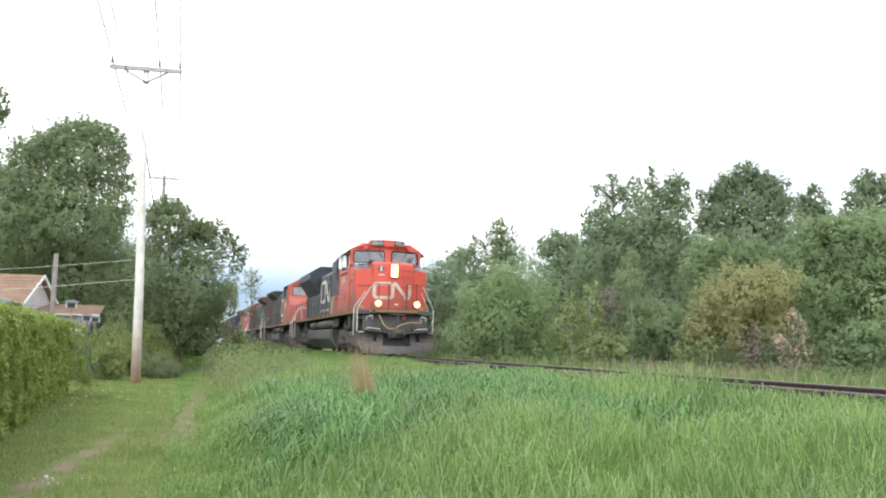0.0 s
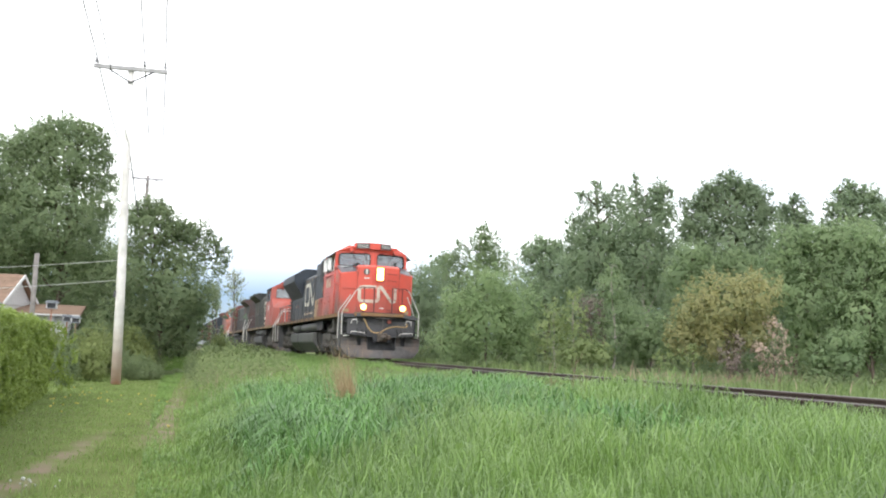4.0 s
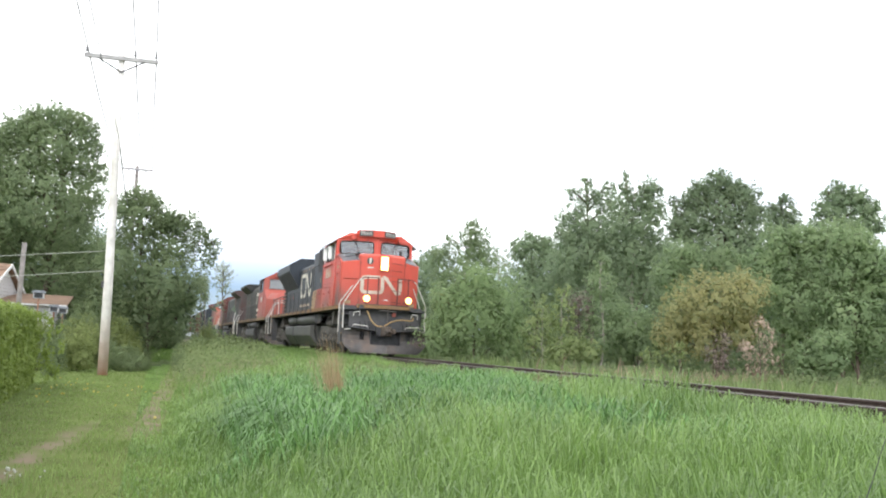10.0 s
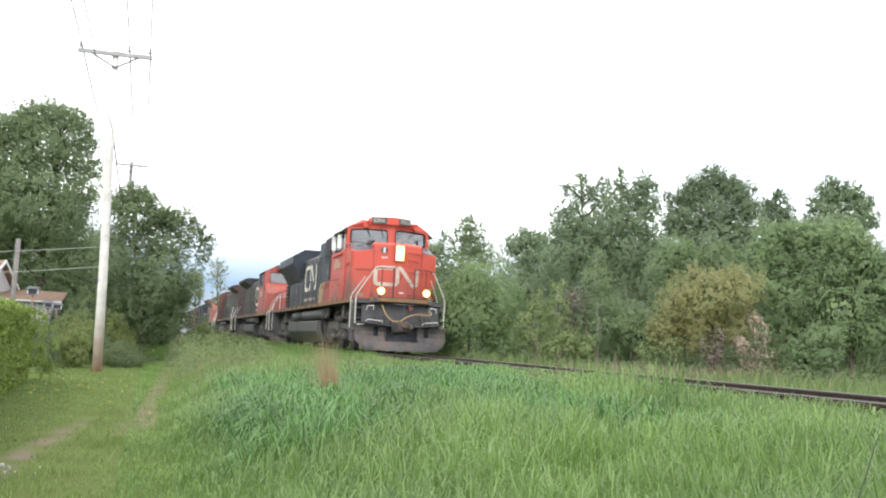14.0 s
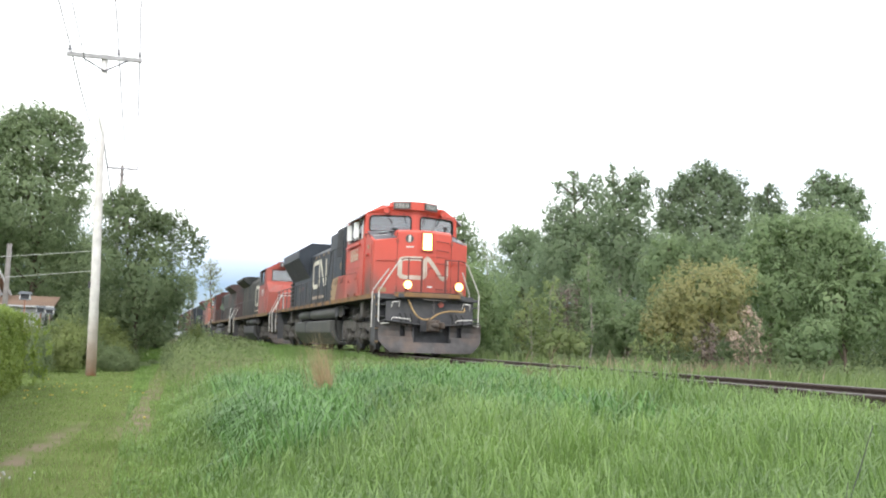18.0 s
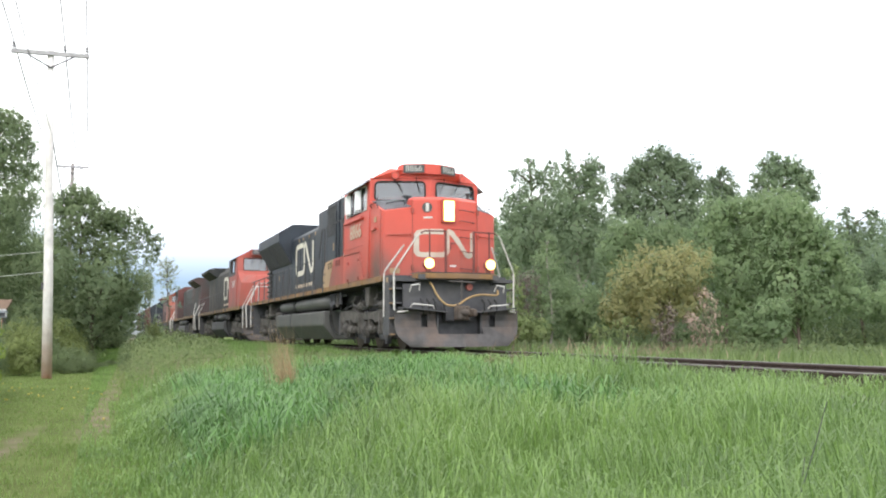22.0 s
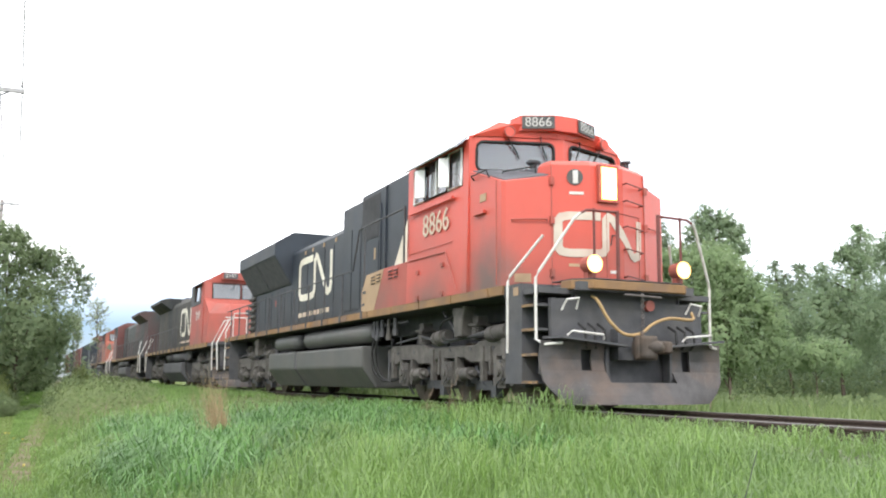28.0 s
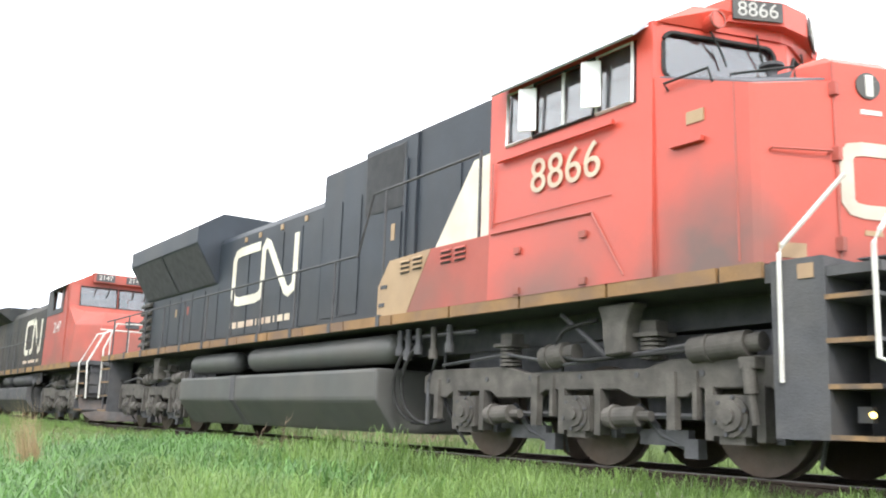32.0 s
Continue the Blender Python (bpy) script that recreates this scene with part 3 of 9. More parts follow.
# ---- foliage ----
def leaf_mesh(name, centres, size, mat, seed, flat=0.0, aspect=1.5, middle=None):
    """Small leaves at the given centres, turned at random; in a crown (middle given) their shading leans outwards."""
    rng = np.random.default_rng(seed)
    c = np.asarray(centres, float)
    n = len(c)
    a = rng.normal(size=(n, 3))
    a[:, 2] *= 1 - flat
    a /= np.linalg.norm(a, axis=1)[:, None]
    b = np.cross(a, rng.normal(size=(n, 3)))
    b /= np.linalg.norm(b, axis=1)[:, None]
    if middle is not None:
        out = (c - np.asarray(middle)) * np.array((1, 1, 0.7))
        out /= np.maximum(np.linalg.norm(out, axis=1), 1e-6)[:, None]
        out[:, 2] += 0.45
        b[np.einsum("ij,ij->i", np.cross(a, b), out) > 0] *= -1
    s = (size * rng.uniform(0.6, 1.35, n))[:, None]
    fold = np.cross(a, b) * s * 0.25
    k = 4 if middle is None else 3
    v = np.empty((n, k, 3))
    if k == 3:
        v[:, 0], v[:, 1], v[:, 2] = c - a * s * 0.5 * aspect, c + b * s * 0.6 + fold, c + a * s * 0.5 * aspect - b * s * 0.35
    else:
        v[:, 0], v[:, 1], v[:, 2], v[:, 3] = c - a * s * 0.5 * aspect, c + b * s * 0.5 + fold, c + a * s * 0.5 * aspect, c - b * s * 0.5 + fold
    me = bpy.data.meshes.new(name)
    me.vertices.add(k * n)
    me.vertices.foreach_set("co", v.ravel())
    me.loops.add(k * n)
    me.loops.foreach_set("vertex_index", np.arange(k * n, dtype=np.int32))
    me.polygons.add(n)
    me.polygons.foreach_set("loop_start", np.arange(0, k * n, k, dtype=np.int32))
    me.update(calc_edges=True)
    if middle is not None:
        # soft crown shading: leaf normals lean outwards and up
        own = -np.cross(a, b)
        nrm = own * 0.3 + out
        nrm /= np.linalg.norm(nrm, axis=1)[:, None]
        me.polygons.foreach_set("use_smooth", np.ones(n, dtype=bool))
        me.normals_split_custom_set_from_vertices(np.repeat(nrm, 3, axis=0).tolist())
    me.materials.append(mat)
    return me


def crown_tree(name, label, spot, lobes, mat, leaf, density, bark, seed, category="tree", group=""):
    """A tree or bush: trunk, limbs and a crown of leafy boughs. Each bough (dx, dy, z, radius, fullness) is covered with
    clumps of small leaves that turn outwards and up; loose clumps break the outline."""
    rng = np.random.default_rng(seed)
    ob = thing(name, pose(*spot), label, category, group)
    pts, nrm, soft, size, tips = [], [], [], [], []
    for dx, dy, z, r, full in lobes:
        mid = np.array((dx, dy, z))
        r *= 1.05
        q0 = min(0.2, max(0.09, 0.15 * r))
        m = max(5, int(1.46 * full * density * 4 * r * r / (q0 * q0)))
        d = rng.normal(size=(m, 3))
        d /= np.linalg.norm(d, axis=1)[:, None]
        bumps = 1 + 0.2 * np.sin(4.1 * d[:, 0] + rng.uniform(0, 6)) * np.sin(3.4 * d[:, 2] + rng.uniform(0, 6)) + 0.13 * np.sin(6.3 * d[:, 1] + 5.1 * d[:, 2] + rng.uniform(0, 6))
        reach = (r - 0.5 * q0) * bumps * (1 - 0.3 * rng.random(m) ** 2.6)
        loose = rng.random(m) < 0.2
        reach[loose] *= rng.uniform(1.02, 1.2 + 0.1 / r, loose.sum())
        c = mid + d * reach[:, None] * np.array((1, 1, 0.94))
        c[:, 2] += np.where(loose & (d[:, 2] > 0), rng.uniform(0, 0.26, m) * min(r, 1.6), 0)
        q = q0 * rng.uniform(0.55, 1.2, m) * np.where(loose, 0.55, 1)
        # leading shoots that stand out of the bough and break its outline
        ns = 4 + int(4 * r)
        g = rng.normal(size=(ns, 3))
        g[:, 2] = np.abs(g[:, 2]) - 0.15
        g /= np.linalg.norm(g, axis=1)[:, None]
        along = np.linspace(0, 1, 6)
        rise = (rng.uniform(0.12, 0.42, ns) * min(r, 1.5))[:, None, None] * along[None, :, None]
        shoots = mid + g[:, None] * r * 0.95 + (g * 0.6 + np.array((0, 0, 0.6)))[:, None] * rise + rng.normal(size=(ns, 6, 3)) * 0.04
        c = np.concatenate([c, shoots.reshape(-1, 3)])
        d = np.concatenate([d, np.repeat(g, 6, axis=0)])
        q = np.concatenate([q, np.tile(q0 * (0.6 - 0.32 * along), ns)])
        keep = c[:, 2] > 0.12
        c, d, q = c[keep], d[keep], q[keep]
        if len(c):
            tips += [(mid, c[k]) for k in rng.permutation(len(c))[:5]]
        k = np.maximum(5, (5.1 * (q / leaf) ** 2).astype(int))
        cc, dd, qq = np.repeat(c, k, axis=0), np.repeat(d, k, axis=0), np.repeat(q, k)
        n = len(cc)
        e = rng.normal(size=(n, 3))
        e /= np.linalg.norm(e, axis=1)[:, None]
        p = cc + e * (qq * rng.uniform(0.2, 1.5, n))[:, None] * np.array((0.95, 0.95, 1.05))
        o = e * 0.25 + dd * 0.6 + np.array((0, 0, 0.4)) + rng.normal(size=(n, 3)) * 0.42
        pts.append(p)
        nrm.append(o / np.linalg.norm(o, axis=1)[:, None])
        soft.append(dd * 0.75 + e * 0.14 + np.array((0, 0, 0.5)) + nrm[-1] * 0.3)
        size.append(leaf * 0.69 * rng.uniform(0.65, 1.3, n))
        if full == 1:
            # larger shaded leaves inside the bough
            n = int(5.5 * (r / leaf) ** 2 * 0.32)
            e = rng.normal(size=(n, 3))
            e /= np.linalg.norm(e, axis=1)[:, None]
            pts.append(mid + e * (r * rng.uniform(0.45, 0.74, n))[:, None])
            nrm.append(e)
            soft.append(e + np.array((0, 0, 0.4)))
            size.append(leaf * rng.uniform(1.4, 2.1, n))
    c, o, f, sz = np.concatenate(pts), np.concatenate(nrm), np.concatenate(soft), np.concatenate(size)
    low = c[:, 2] > 0.04
    crown = new("crown", turned_leaves("crown", c[low], o[low], sz[low], mat, seed + 500, f[low]))
    crown.parent = ob
    bm = B()
    top = max(z + 0.35 * r for _, _, z, r, _ in lobes)
    hi = max(lobes, key=lambda v: v[2])
    trunk = max(0.02, 0.0125 * top)
    axis = [(hi[0] * (i / 5) ** 1.5 + 0.012 * top * rng.normal() * (i > 0), hi[1] * (i / 5) ** 1.5 + 0.012 * top * rng.normal() * (i > 0), top * i / 5 - 0.15) for i in range(6)]
    tube(bm, axis, trunk, 7, trunk * 0.2)
    for dx, dy, z, r, full in lobes:
        z0 = max(0.12 * top, min(top * 0.9, z - 0.9 * r))
        k = z0 / top * 5
        j = min(4, int(k))
        a0 = Vector(axis[j]).lerp(Vector(axis[j + 1]), k - j)
        e = Vector((dx, dy, z + 0.3 * r))
        tube(bm, [a0, a0.lerp(e, 0.5) + Vector((0, 0, 0.06 * r)), e], trunk * 0.5, 5, trunk * 0.12)
    for mid, e in tips:
        tube(bm, [mid, (mid + e) / 2 + (0, 0, 0.05), e], max(0.008, trunk * 0.16), 3, 0.004)
    part("trunk", bm, bark, ob, "trunk with its limbs", smooth=True)
    return ob


def turned_leaves(name, c, o, size, mat, seed, soft=None):
    """One small pointed leaf at each centre c, its face turned along o; soft: the directions in which it catches light."""
    rng = np.random.default_rng(seed)
    n = len(c)
    a = np.cross(o, rng.normal(size=(n, 3)))
    a /= np.linalg.norm(a, axis=1)[:, None]
    b = np.cross(o, a)
    s = (size * np.ones(n))[:, None]
    v = np.empty((n, 3, 3))
    v[:, 0], v[:, 1], v[:, 2] = c - a * s * 0.62 - b * s * 0.1, c + b * s * 0.6, c + a * s * 0.6 - b * s * 0.42
    me = bpy.data.meshes.new(name)
    me.vertices.add(3 * n)
    me.vertices.foreach_set("co", v.ravel())
    me.loops.add(3 * n)
    me.loops.foreach_set("vertex_index", np.arange(3 * n, dtype=np.int32))
    me.polygons.add(n)
    me.polygons.foreach_set("loop_start", np.arange(0, 3 * n, 3, dtype=np.int32))
    me.update(calc_edges=True)
    if soft is not None:
        face = np.cross(v[:, 1] - v[:, 0], v[:, 2] - v[:, 0])
        back = np.einsum("ij,ij->i", face, soft) < 0
        soft = np.where(back[:, None], -soft, soft)
        soft = soft / np.linalg.norm(soft, axis=1)[:, None]
        me.polygons.foreach_set("use_smooth", np.ones(n, dtype=bool))
        me.normals_split_custom_set_from_vertices(np.repeat(soft, 3, axis=0).tolist())
    me.materials.append(mat)
    return me


def place(proto, spots, rnd):
    """The prototype stands at the first spot (x, y, z, scale, turn); copies at the others."""
    for i, (x, y, z, s, wide) in enumerate(spots):
        m = pose(x, y, z, rnd.uniform(-2, 2), rnd.uniform(-2, 2), rnd.uniform(0, 360)) @ Matrix.Diagonal((s * wide, s * wide, s, 1))
        if i == 0:
            first = m
        else:
            copy_thing(proto, m)
    proto.matrix_basis = first


def build_trees():
    rnd = random.Random(11)
    # behind the house and along the path
    crown_tree("maple_tree", "tall dense leafy maple behind the house", (-5.37, 49.71, 0.3), [(-2.93, -0.41, 8.88, 1.64, 1), (-1.64, -0.20, 8.89, 1.74, 1), (-4.22, -0.64, 9.16, 1.42, 1), (-0.72, -0.36, 11.87, 0.96, 1), (-1.43, -0.34, 11.61, 0.9, 1), (-0.02, 0.17, 12.19, 0.84, 1), (0.62, 0.1, 11.93, 0.71, 1), (1.26, -0.02, 11.67, 0.52, 0.8), (1.54, 0.12, 10.81, 0.51, 0.8), (-2.58, -0.36, 10.89, 0.97, 1), (-3.16, -0.66, 10.48, 0.9, 1), (-1.82, -0.02, 10.84, 1.29, 1), (-0.32, -0.48, 10.45, 1.66, 1), (0.84, -0.01, 10.2, 1.22, 1), (1.8, 0.17, 9.51, 0.58, 0.8), (-0.72, -0.23, 7.49, 3.02, 1), (1.07, 0.2, 8.05, 1.53, 1), (-2.69, 0.01, 6.78, 2.24, 1), (0.2, 0.83, 4.85, 2.58, 1), (1.8, -0.08, 4.73, 1.58, 1), (-4.29, -0.33, 6.33, 3.04, 1)],
               LEAF_MAPLE, 0.13, 1, BARK, 81, group="trees along the path")
    crown_tree("maple_tree", "broad leafy maple whose branches reach over the path", (-0.39, 47.00, 0.3), [(-0.9, 0.07, 7.89, 0.66, 1), (-1.51, -0.13, 7.41, 0.66, 1), (-0.33, -0.21, 7.61, 0.6, 1), (0.26, 0.24, 6.93, 0.72, 1), (0.93, -0.09, 6.74, 0.6, 1), (1.59, -0.08, 6.97, 0.51, 0.6), (2.29, 0.09, 6.57, 0.45, 0.5), (2.85, -0.04, 5.78, 0.42, 0.5), (2.67, -0.06, 5.01, 0.39, 0.5), (2, 0.11, 5.97, 0.72, 0.7), (-0.91, -0.47, 6.56, 1.36, 1), (0.71, 0.2, 5.65, 1.38, 1), (-1.32, -0.18, 4.63, 1.72, 1), (0.69, -0.56, 3.74, 1.94, 1), (1.77, 0.1, 3.4, 1.07, 1), (-0.29, 0.58, 2.03, 1.96, 1), (1.5, -0.23, 1.89, 1.07, 1), (-2.15, 0.05, 2.07, 1.34, 1)],
               LEAF_MAPLE, 0.13, 1, BARK, 82, group="trees along the path")
    crown_tree("maple_tree", "slender maple with loose hanging foliage beside the house", (-8.27, 37.09, 0.3), [(0.68, -0.03, 10.17, 0.59, 0.5), (0.62, 0.01, 9.43, 0.64, 0.5), (-0.04, 0.17, 10.48, 0.84, 0.6), (-0.58, -0.05, 9.25, 1.48, 0.8), (0.16, -0.24, 7.96, 0.97, 0.6), (-0.9, -0.3, 6.99, 1.94, 1)],
               LEAF_MAPLE, 0.15, 0.9, BARK, 83, group="trees along the path")
    # wood edge beyond the track
    crown_tree("young_tree", "young pale green birch in the wood edge", (17.99, 53.03, 0.3), [(-1.53, 0.4, 6.98, 0.64, 1), (-1.86, 0.71, 6.44, 0.64, 1), (-0.74, 0.3, 7.92, 0.36, 0.6), (-0.7, 0.09, 7.07, 0.71, 0.7), (0.67, -0.11, 8.87, 0.5, 0.8), (0.34, -0.04, 8.21, 0.64, 0.8), (1.02, -0.27, 8.23, 0.64, 0.8), (0.75, -0.04, 7.45, 0.93, 1), (-1.38, 0.39, 5.91, 1.21, 1), (1.52, -0.36, 6.93, 0.93, 1), (0.27, 0.3, 6.08, 1.43, 1), (-1.45, 0, 4.47, 1.58, 1), (1.5, -0.12, 4.62, 1.61, 1)],
               LEAF_WILLOW, 0.12, 0.9, BIRCH, 84, group="trees of the wood edge")
    crown_tree("young_tree", "slender sparse pale young tree", (21.74, 55.92, 0.3), [(-0.33, -0.07, 7.32, 0.91, 0.35), (0.21, -0, 6.6, 0.84, 0.3), (-0.74, 0.11, 5.98, 1.14, 0.4)],
               LEAF_PALE, 0.12, 0.8, BIRCH, 85, group="trees of the wood edge")
    crown_tree("young_tree", "grey-green young tree behind the train", (13.37, 48.18, 0.3), [(0.46, 0.05, 5.38, 1.02, 1), (-0.43, 0.29, 4.71, 1.08, 1), (-1.57, 0.18, 4.01, 1.13, 1), (0.41, 0.23, 3.8, 1.43, 1)],
               LEAF_POPLAR, 0.12, 0.8, BARK, 86, group="trees of the wood edge")
    crown_tree("poplar_tree", "bushy dark green poplar in the wood edge", (19.32, 43.94, 0.3), [(-0.52, 0.19, 7.11, 0.49, 1), (-0.97, 0.41, 6.61, 0.55, 1), (0.08, -0.17, 6.99, 0.49, 1), (-0.25, 0.28, 6.15, 1.16, 1), (-1.07, 0.28, 5.01, 1.09, 1), (0.81, -0.05, 6.38, 1.11, 1), (0.63, -0.51, 5.42, 1.33, 1), (0.23, -0.01, 4.22, 1.83, 1), (-1.06, 0.36, 3.41, 1.21, 1)],
               LEAF_POPLAR, 0.12, 1, BARK, 87, group="trees of the wood edge")
    crown_tree("poplar_tree", "tall ragged grey-green poplar with loose spiky top", (20.77, 39.92, 0.3), [(-1.32, 0.68, 9.26, 0.29, 0.6), (-1.21, 0.49, 8.38, 0.49, 0.6), (-1.65, 0.71, 7.88, 0.43, 0.6), (-0.59, 0.35, 9.85, 0.26, 0.6), (-0.48, 0.36, 9.08, 0.58, 0.7), (-0.01, 0.03, 8.92, 0.49, 0.7), (0.36, -0.07, 9.52, 0.38, 0.7), (0.35, -0.36, 8.55, 0.75, 0.8), (-0.82, 0.71, 7.28, 1.1, 1), (-0.15, -0.22, 7.45, 1.14, 1), (-1.29, 0.91, 6.93, 0.75, 1), (-0.52, 0.41, 6.22, 1.49, 1), (0.52, -0.16, 6.6, 1.38, 1), (0.34, 0.45, 4.99, 1.73, 1), (-1, 0.79, 5.51, 1.29, 1)],
               LEAF_POPLAR, 0.12, 1, BARK, 88, group="trees of the wood edge")
    crown_tree("poplar_tree", "tall slim poplar with a pale bark stem", (21.68, 37.71, 0.3), [(-0.56, 0.36, 9.84, 0.2, 0.6), (-0.65, 0.25, 9.26, 0.33, 0.7), (-0.71, 0.33, 8.33, 0.67, 0.8), (0.3, -0.32, 9.3, 0.45, 0.8), (0.6, -0.45, 9.14, 0.39, 0.8), (-0, -0.14, 8.59, 0.61, 1), (0.64, -0.2, 8.36, 0.62, 1), (0.1, -0.35, 7.48, 0.99, 1), (-0.64, 0.2, 7.27, 1, 1), (-0.11, 0.05, 6.21, 1.44, 1), (0.87, -0.26, 6.24, 0.89, 1), (-0.29, 0.76, 4.62, 1.62, 1), (0.68, -0.19, 4.48, 1.25, 1)],
               LEAF_POPLAR, 0.12, 1, BIRCH, 89, group="trees of the wood edge")
    crown_tree("broad_poplar_tree", "dense broad rounded dark green poplar", (22.75, 32.90, 0.3), [(0.02, -0.14, 8.86, 0.51, 1), (-0.37, 0.28, 8.5, 0.62, 1), (0.54, -0.28, 8.44, 0.57, 1), (-0.94, 0.43, 8.12, 0.56, 1), (0.95, -0.58, 8.23, 0.62, 1), (-1.27, 0.79, 7.65, 0.46, 0.8), (-1.52, 1.02, 8.01, 0.23, 0.6), (1.23, -0.81, 7.49, 0.51, 1), (0.13, 0.09, 7.52, 1.23, 1), (-0.87, 0.61, 7.01, 0.97, 1), (0.85, -0.56, 7, 0.92, 1), (-1.44, 0.82, 6.8, 0.51, 1), (0.08, -0.06, 6.07, 1.58, 1), (-1.22, 0.5, 5.92, 1.01, 1), (1.04, -0.76, 6.07, 0.82, 1), (-0.18, 0.17, 4.62, 1.47, 1), (-1.15, 1.02, 4.61, 1.15, 1), (0.87, -0.72, 4.86, 1.06, 1)],
               LEAF_POPLAR, 0.12, 1.05, BARK, 90, group="trees of the wood edge")
    crown_tree("poplar_tree", "small poplar with a narrow ragged top", (27.33, 34.49, 0.3), [(-0.03, -0.1, 8.75, 0.28, 0.7), (0.15, -0.11, 8.34, 0.42, 0.8), (-0.36, 0.2, 8.34, 0.31, 0.7), (-0.11, 0.2, 7.89, 0.51, 1), (0.35, -0.32, 7.85, 0.39, 0.8), (-0.2, 0.09, 7.28, 0.67, 1), (0.4, -0.05, 7.15, 0.73, 1), (-0.08, -0.07, 6.02, 1.4, 1)],
               LEAF_POPLAR, 0.12, 1, BARK, 91, group="trees of the wood edge")
    crown_tree("broad_poplar_tree", "tall loose-crowned poplar rising behind the willows", (27.94, 31.36, 0.3), [(-0.11, 0.05, 8.93, 0.3, 0.8), (-0.41, 0.32, 8.64, 0.32, 0.7), (0.01, -0.01, 8.41, 0.54, 1), (0.32, -0.47, 8.46, 0.48, 1), (0.73, -0.64, 8, 0.48, 1), (-0.43, 0.56, 8, 0.49, 1), (0.16, -0.09, 7.68, 0.91, 1), (0.93, -0.73, 7.33, 0.54, 1), (0.43, 0.19, 6.7, 1.41, 1), (-0.67, 0.78, 7.02, 0.65, 1), (0.11, 0.27, 5.14, 1.61, 1)],
               LEAF_POPLAR, 0.12, 1, BARK, 92, group="trees of the wood edge")
    crown_tree("willow_tree", "broad light green willow with low branches beside the track", (21.66, 26.21, 0.3), [(-0.66, 0.55, 5.44, 0.69, 1), (-0.05, 0.24, 5.59, 0.57, 1), (0.18, -0.4, 5.4, 0.6, 1), (0.77, -0.61, 5.68, 0.61, 1), (1.16, -1.19, 5.64, 0.6, 1), (-0.95, 0.92, 4.74, 0.69, 1), (-0.22, 0.57, 4.56, 1, 1), (0.46, -0.35, 4.57, 1.08, 1), (1.06, -1.41, 4.58, 1.07, 1), (-1.22, 0.58, 3.59, 0.98, 1), (-0.18, 0.04, 3.42, 1.33, 1), (1.1, -0.47, 3.47, 1.48, 1), (-0.54, 0.2, 2.05, 0.98, 1), (0.63, -0.38, 2.03, 0.99, 1), (1.27, -1.2, 2.16, 1.07, 1)],
               LEAF_WILLOW2, 0.11, 1, BARK, 93, group="trees of the wood edge")
    crown_tree("willow_tree", "spreading light green willow at the wood edge", (22.37, 24.26, 0.3), [(-0.4, 0.23, 5.22, 0.63, 1), (0.16, -0.04, 5.02, 0.55, 1), (0.38, -0.46, 4.59, 0.54, 1), (0.71, -0.75, 3.93, 0.63, 1), (1.06, -0.87, 3.21, 0.59, 1), (1.19, -1.15, 2.36, 0.67, 1), (-0.13, 0.38, 4.29, 0.97, 1), (0.35, -0.31, 3.65, 0.92, 1), (-0.48, 0.06, 2.87, 1.16, 1), (0.41, -0.43, 2.18, 0.92, 1), (-0.38, 0.66, 1.86, 0.9, 1)],
               LEAF_WILLOW2, 0.11, 1, BARK, 94, group="trees of the wood edge")
    crown_tree("poplar_tree", "slim young poplar with a pointed top", (33.16, 31.88, 0.3), [(-0.42, 0.51, 6.78, 0.26, 0.7), (-0.36, 0.54, 6.18, 0.53, 0.8), (0.28, -0.36, 6.71, 0.26, 0.7), (0.35, -0.38, 6.12, 0.53, 0.8), (-0.1, -0.02, 5.43, 0.76, 1), (-0.75, 0.58, 5.4, 0.76, 1), (0.66, -0.65, 5.21, 0.76, 1), (-0.2, -0.04, 4.29, 1.34, 1), (-0.56, 0.72, 3.24, 1.31, 1), (0.63, -0.55, 3.21, 1.31, 1)],
               LEAF_POPLAR, 0.12, 0.95, BARK, 95, group="trees of the wood edge")
    crown_tree("poplar_tree", "tall poplar with two ragged pointed crowns", (32.37, 28.30, 0.3), [(-0.51, 0.47, 6.3, 0.25, 0.7), (-0.43, 0.46, 5.75, 0.49, 0.8), (0.05, -0.09, 6.72, 0.33, 0.7), (0.32, -0.28, 6.96, 0.38, 0.7), (0.54, -0.75, 7.96, 0.25, 0.7), (0.58, -0.85, 7.45, 0.49, 0.8), (0.45, -0.51, 6.69, 0.66, 1), (0.74, -0.95, 6.58, 0.77, 1), (-0.25, 0.41, 5.18, 0.77, 1), (0.29, -0.56, 5.36, 1.25, 1), (-0.69, 0.38, 4.29, 1.22, 1), (1.05, -0.47, 4.04, 1.65, 1), (-0.16, -0.25, 2.8, 1.57, 1)],
               LEAF_POPLAR, 0.12, 1, BARK, 96, group="trees of the wood edge")
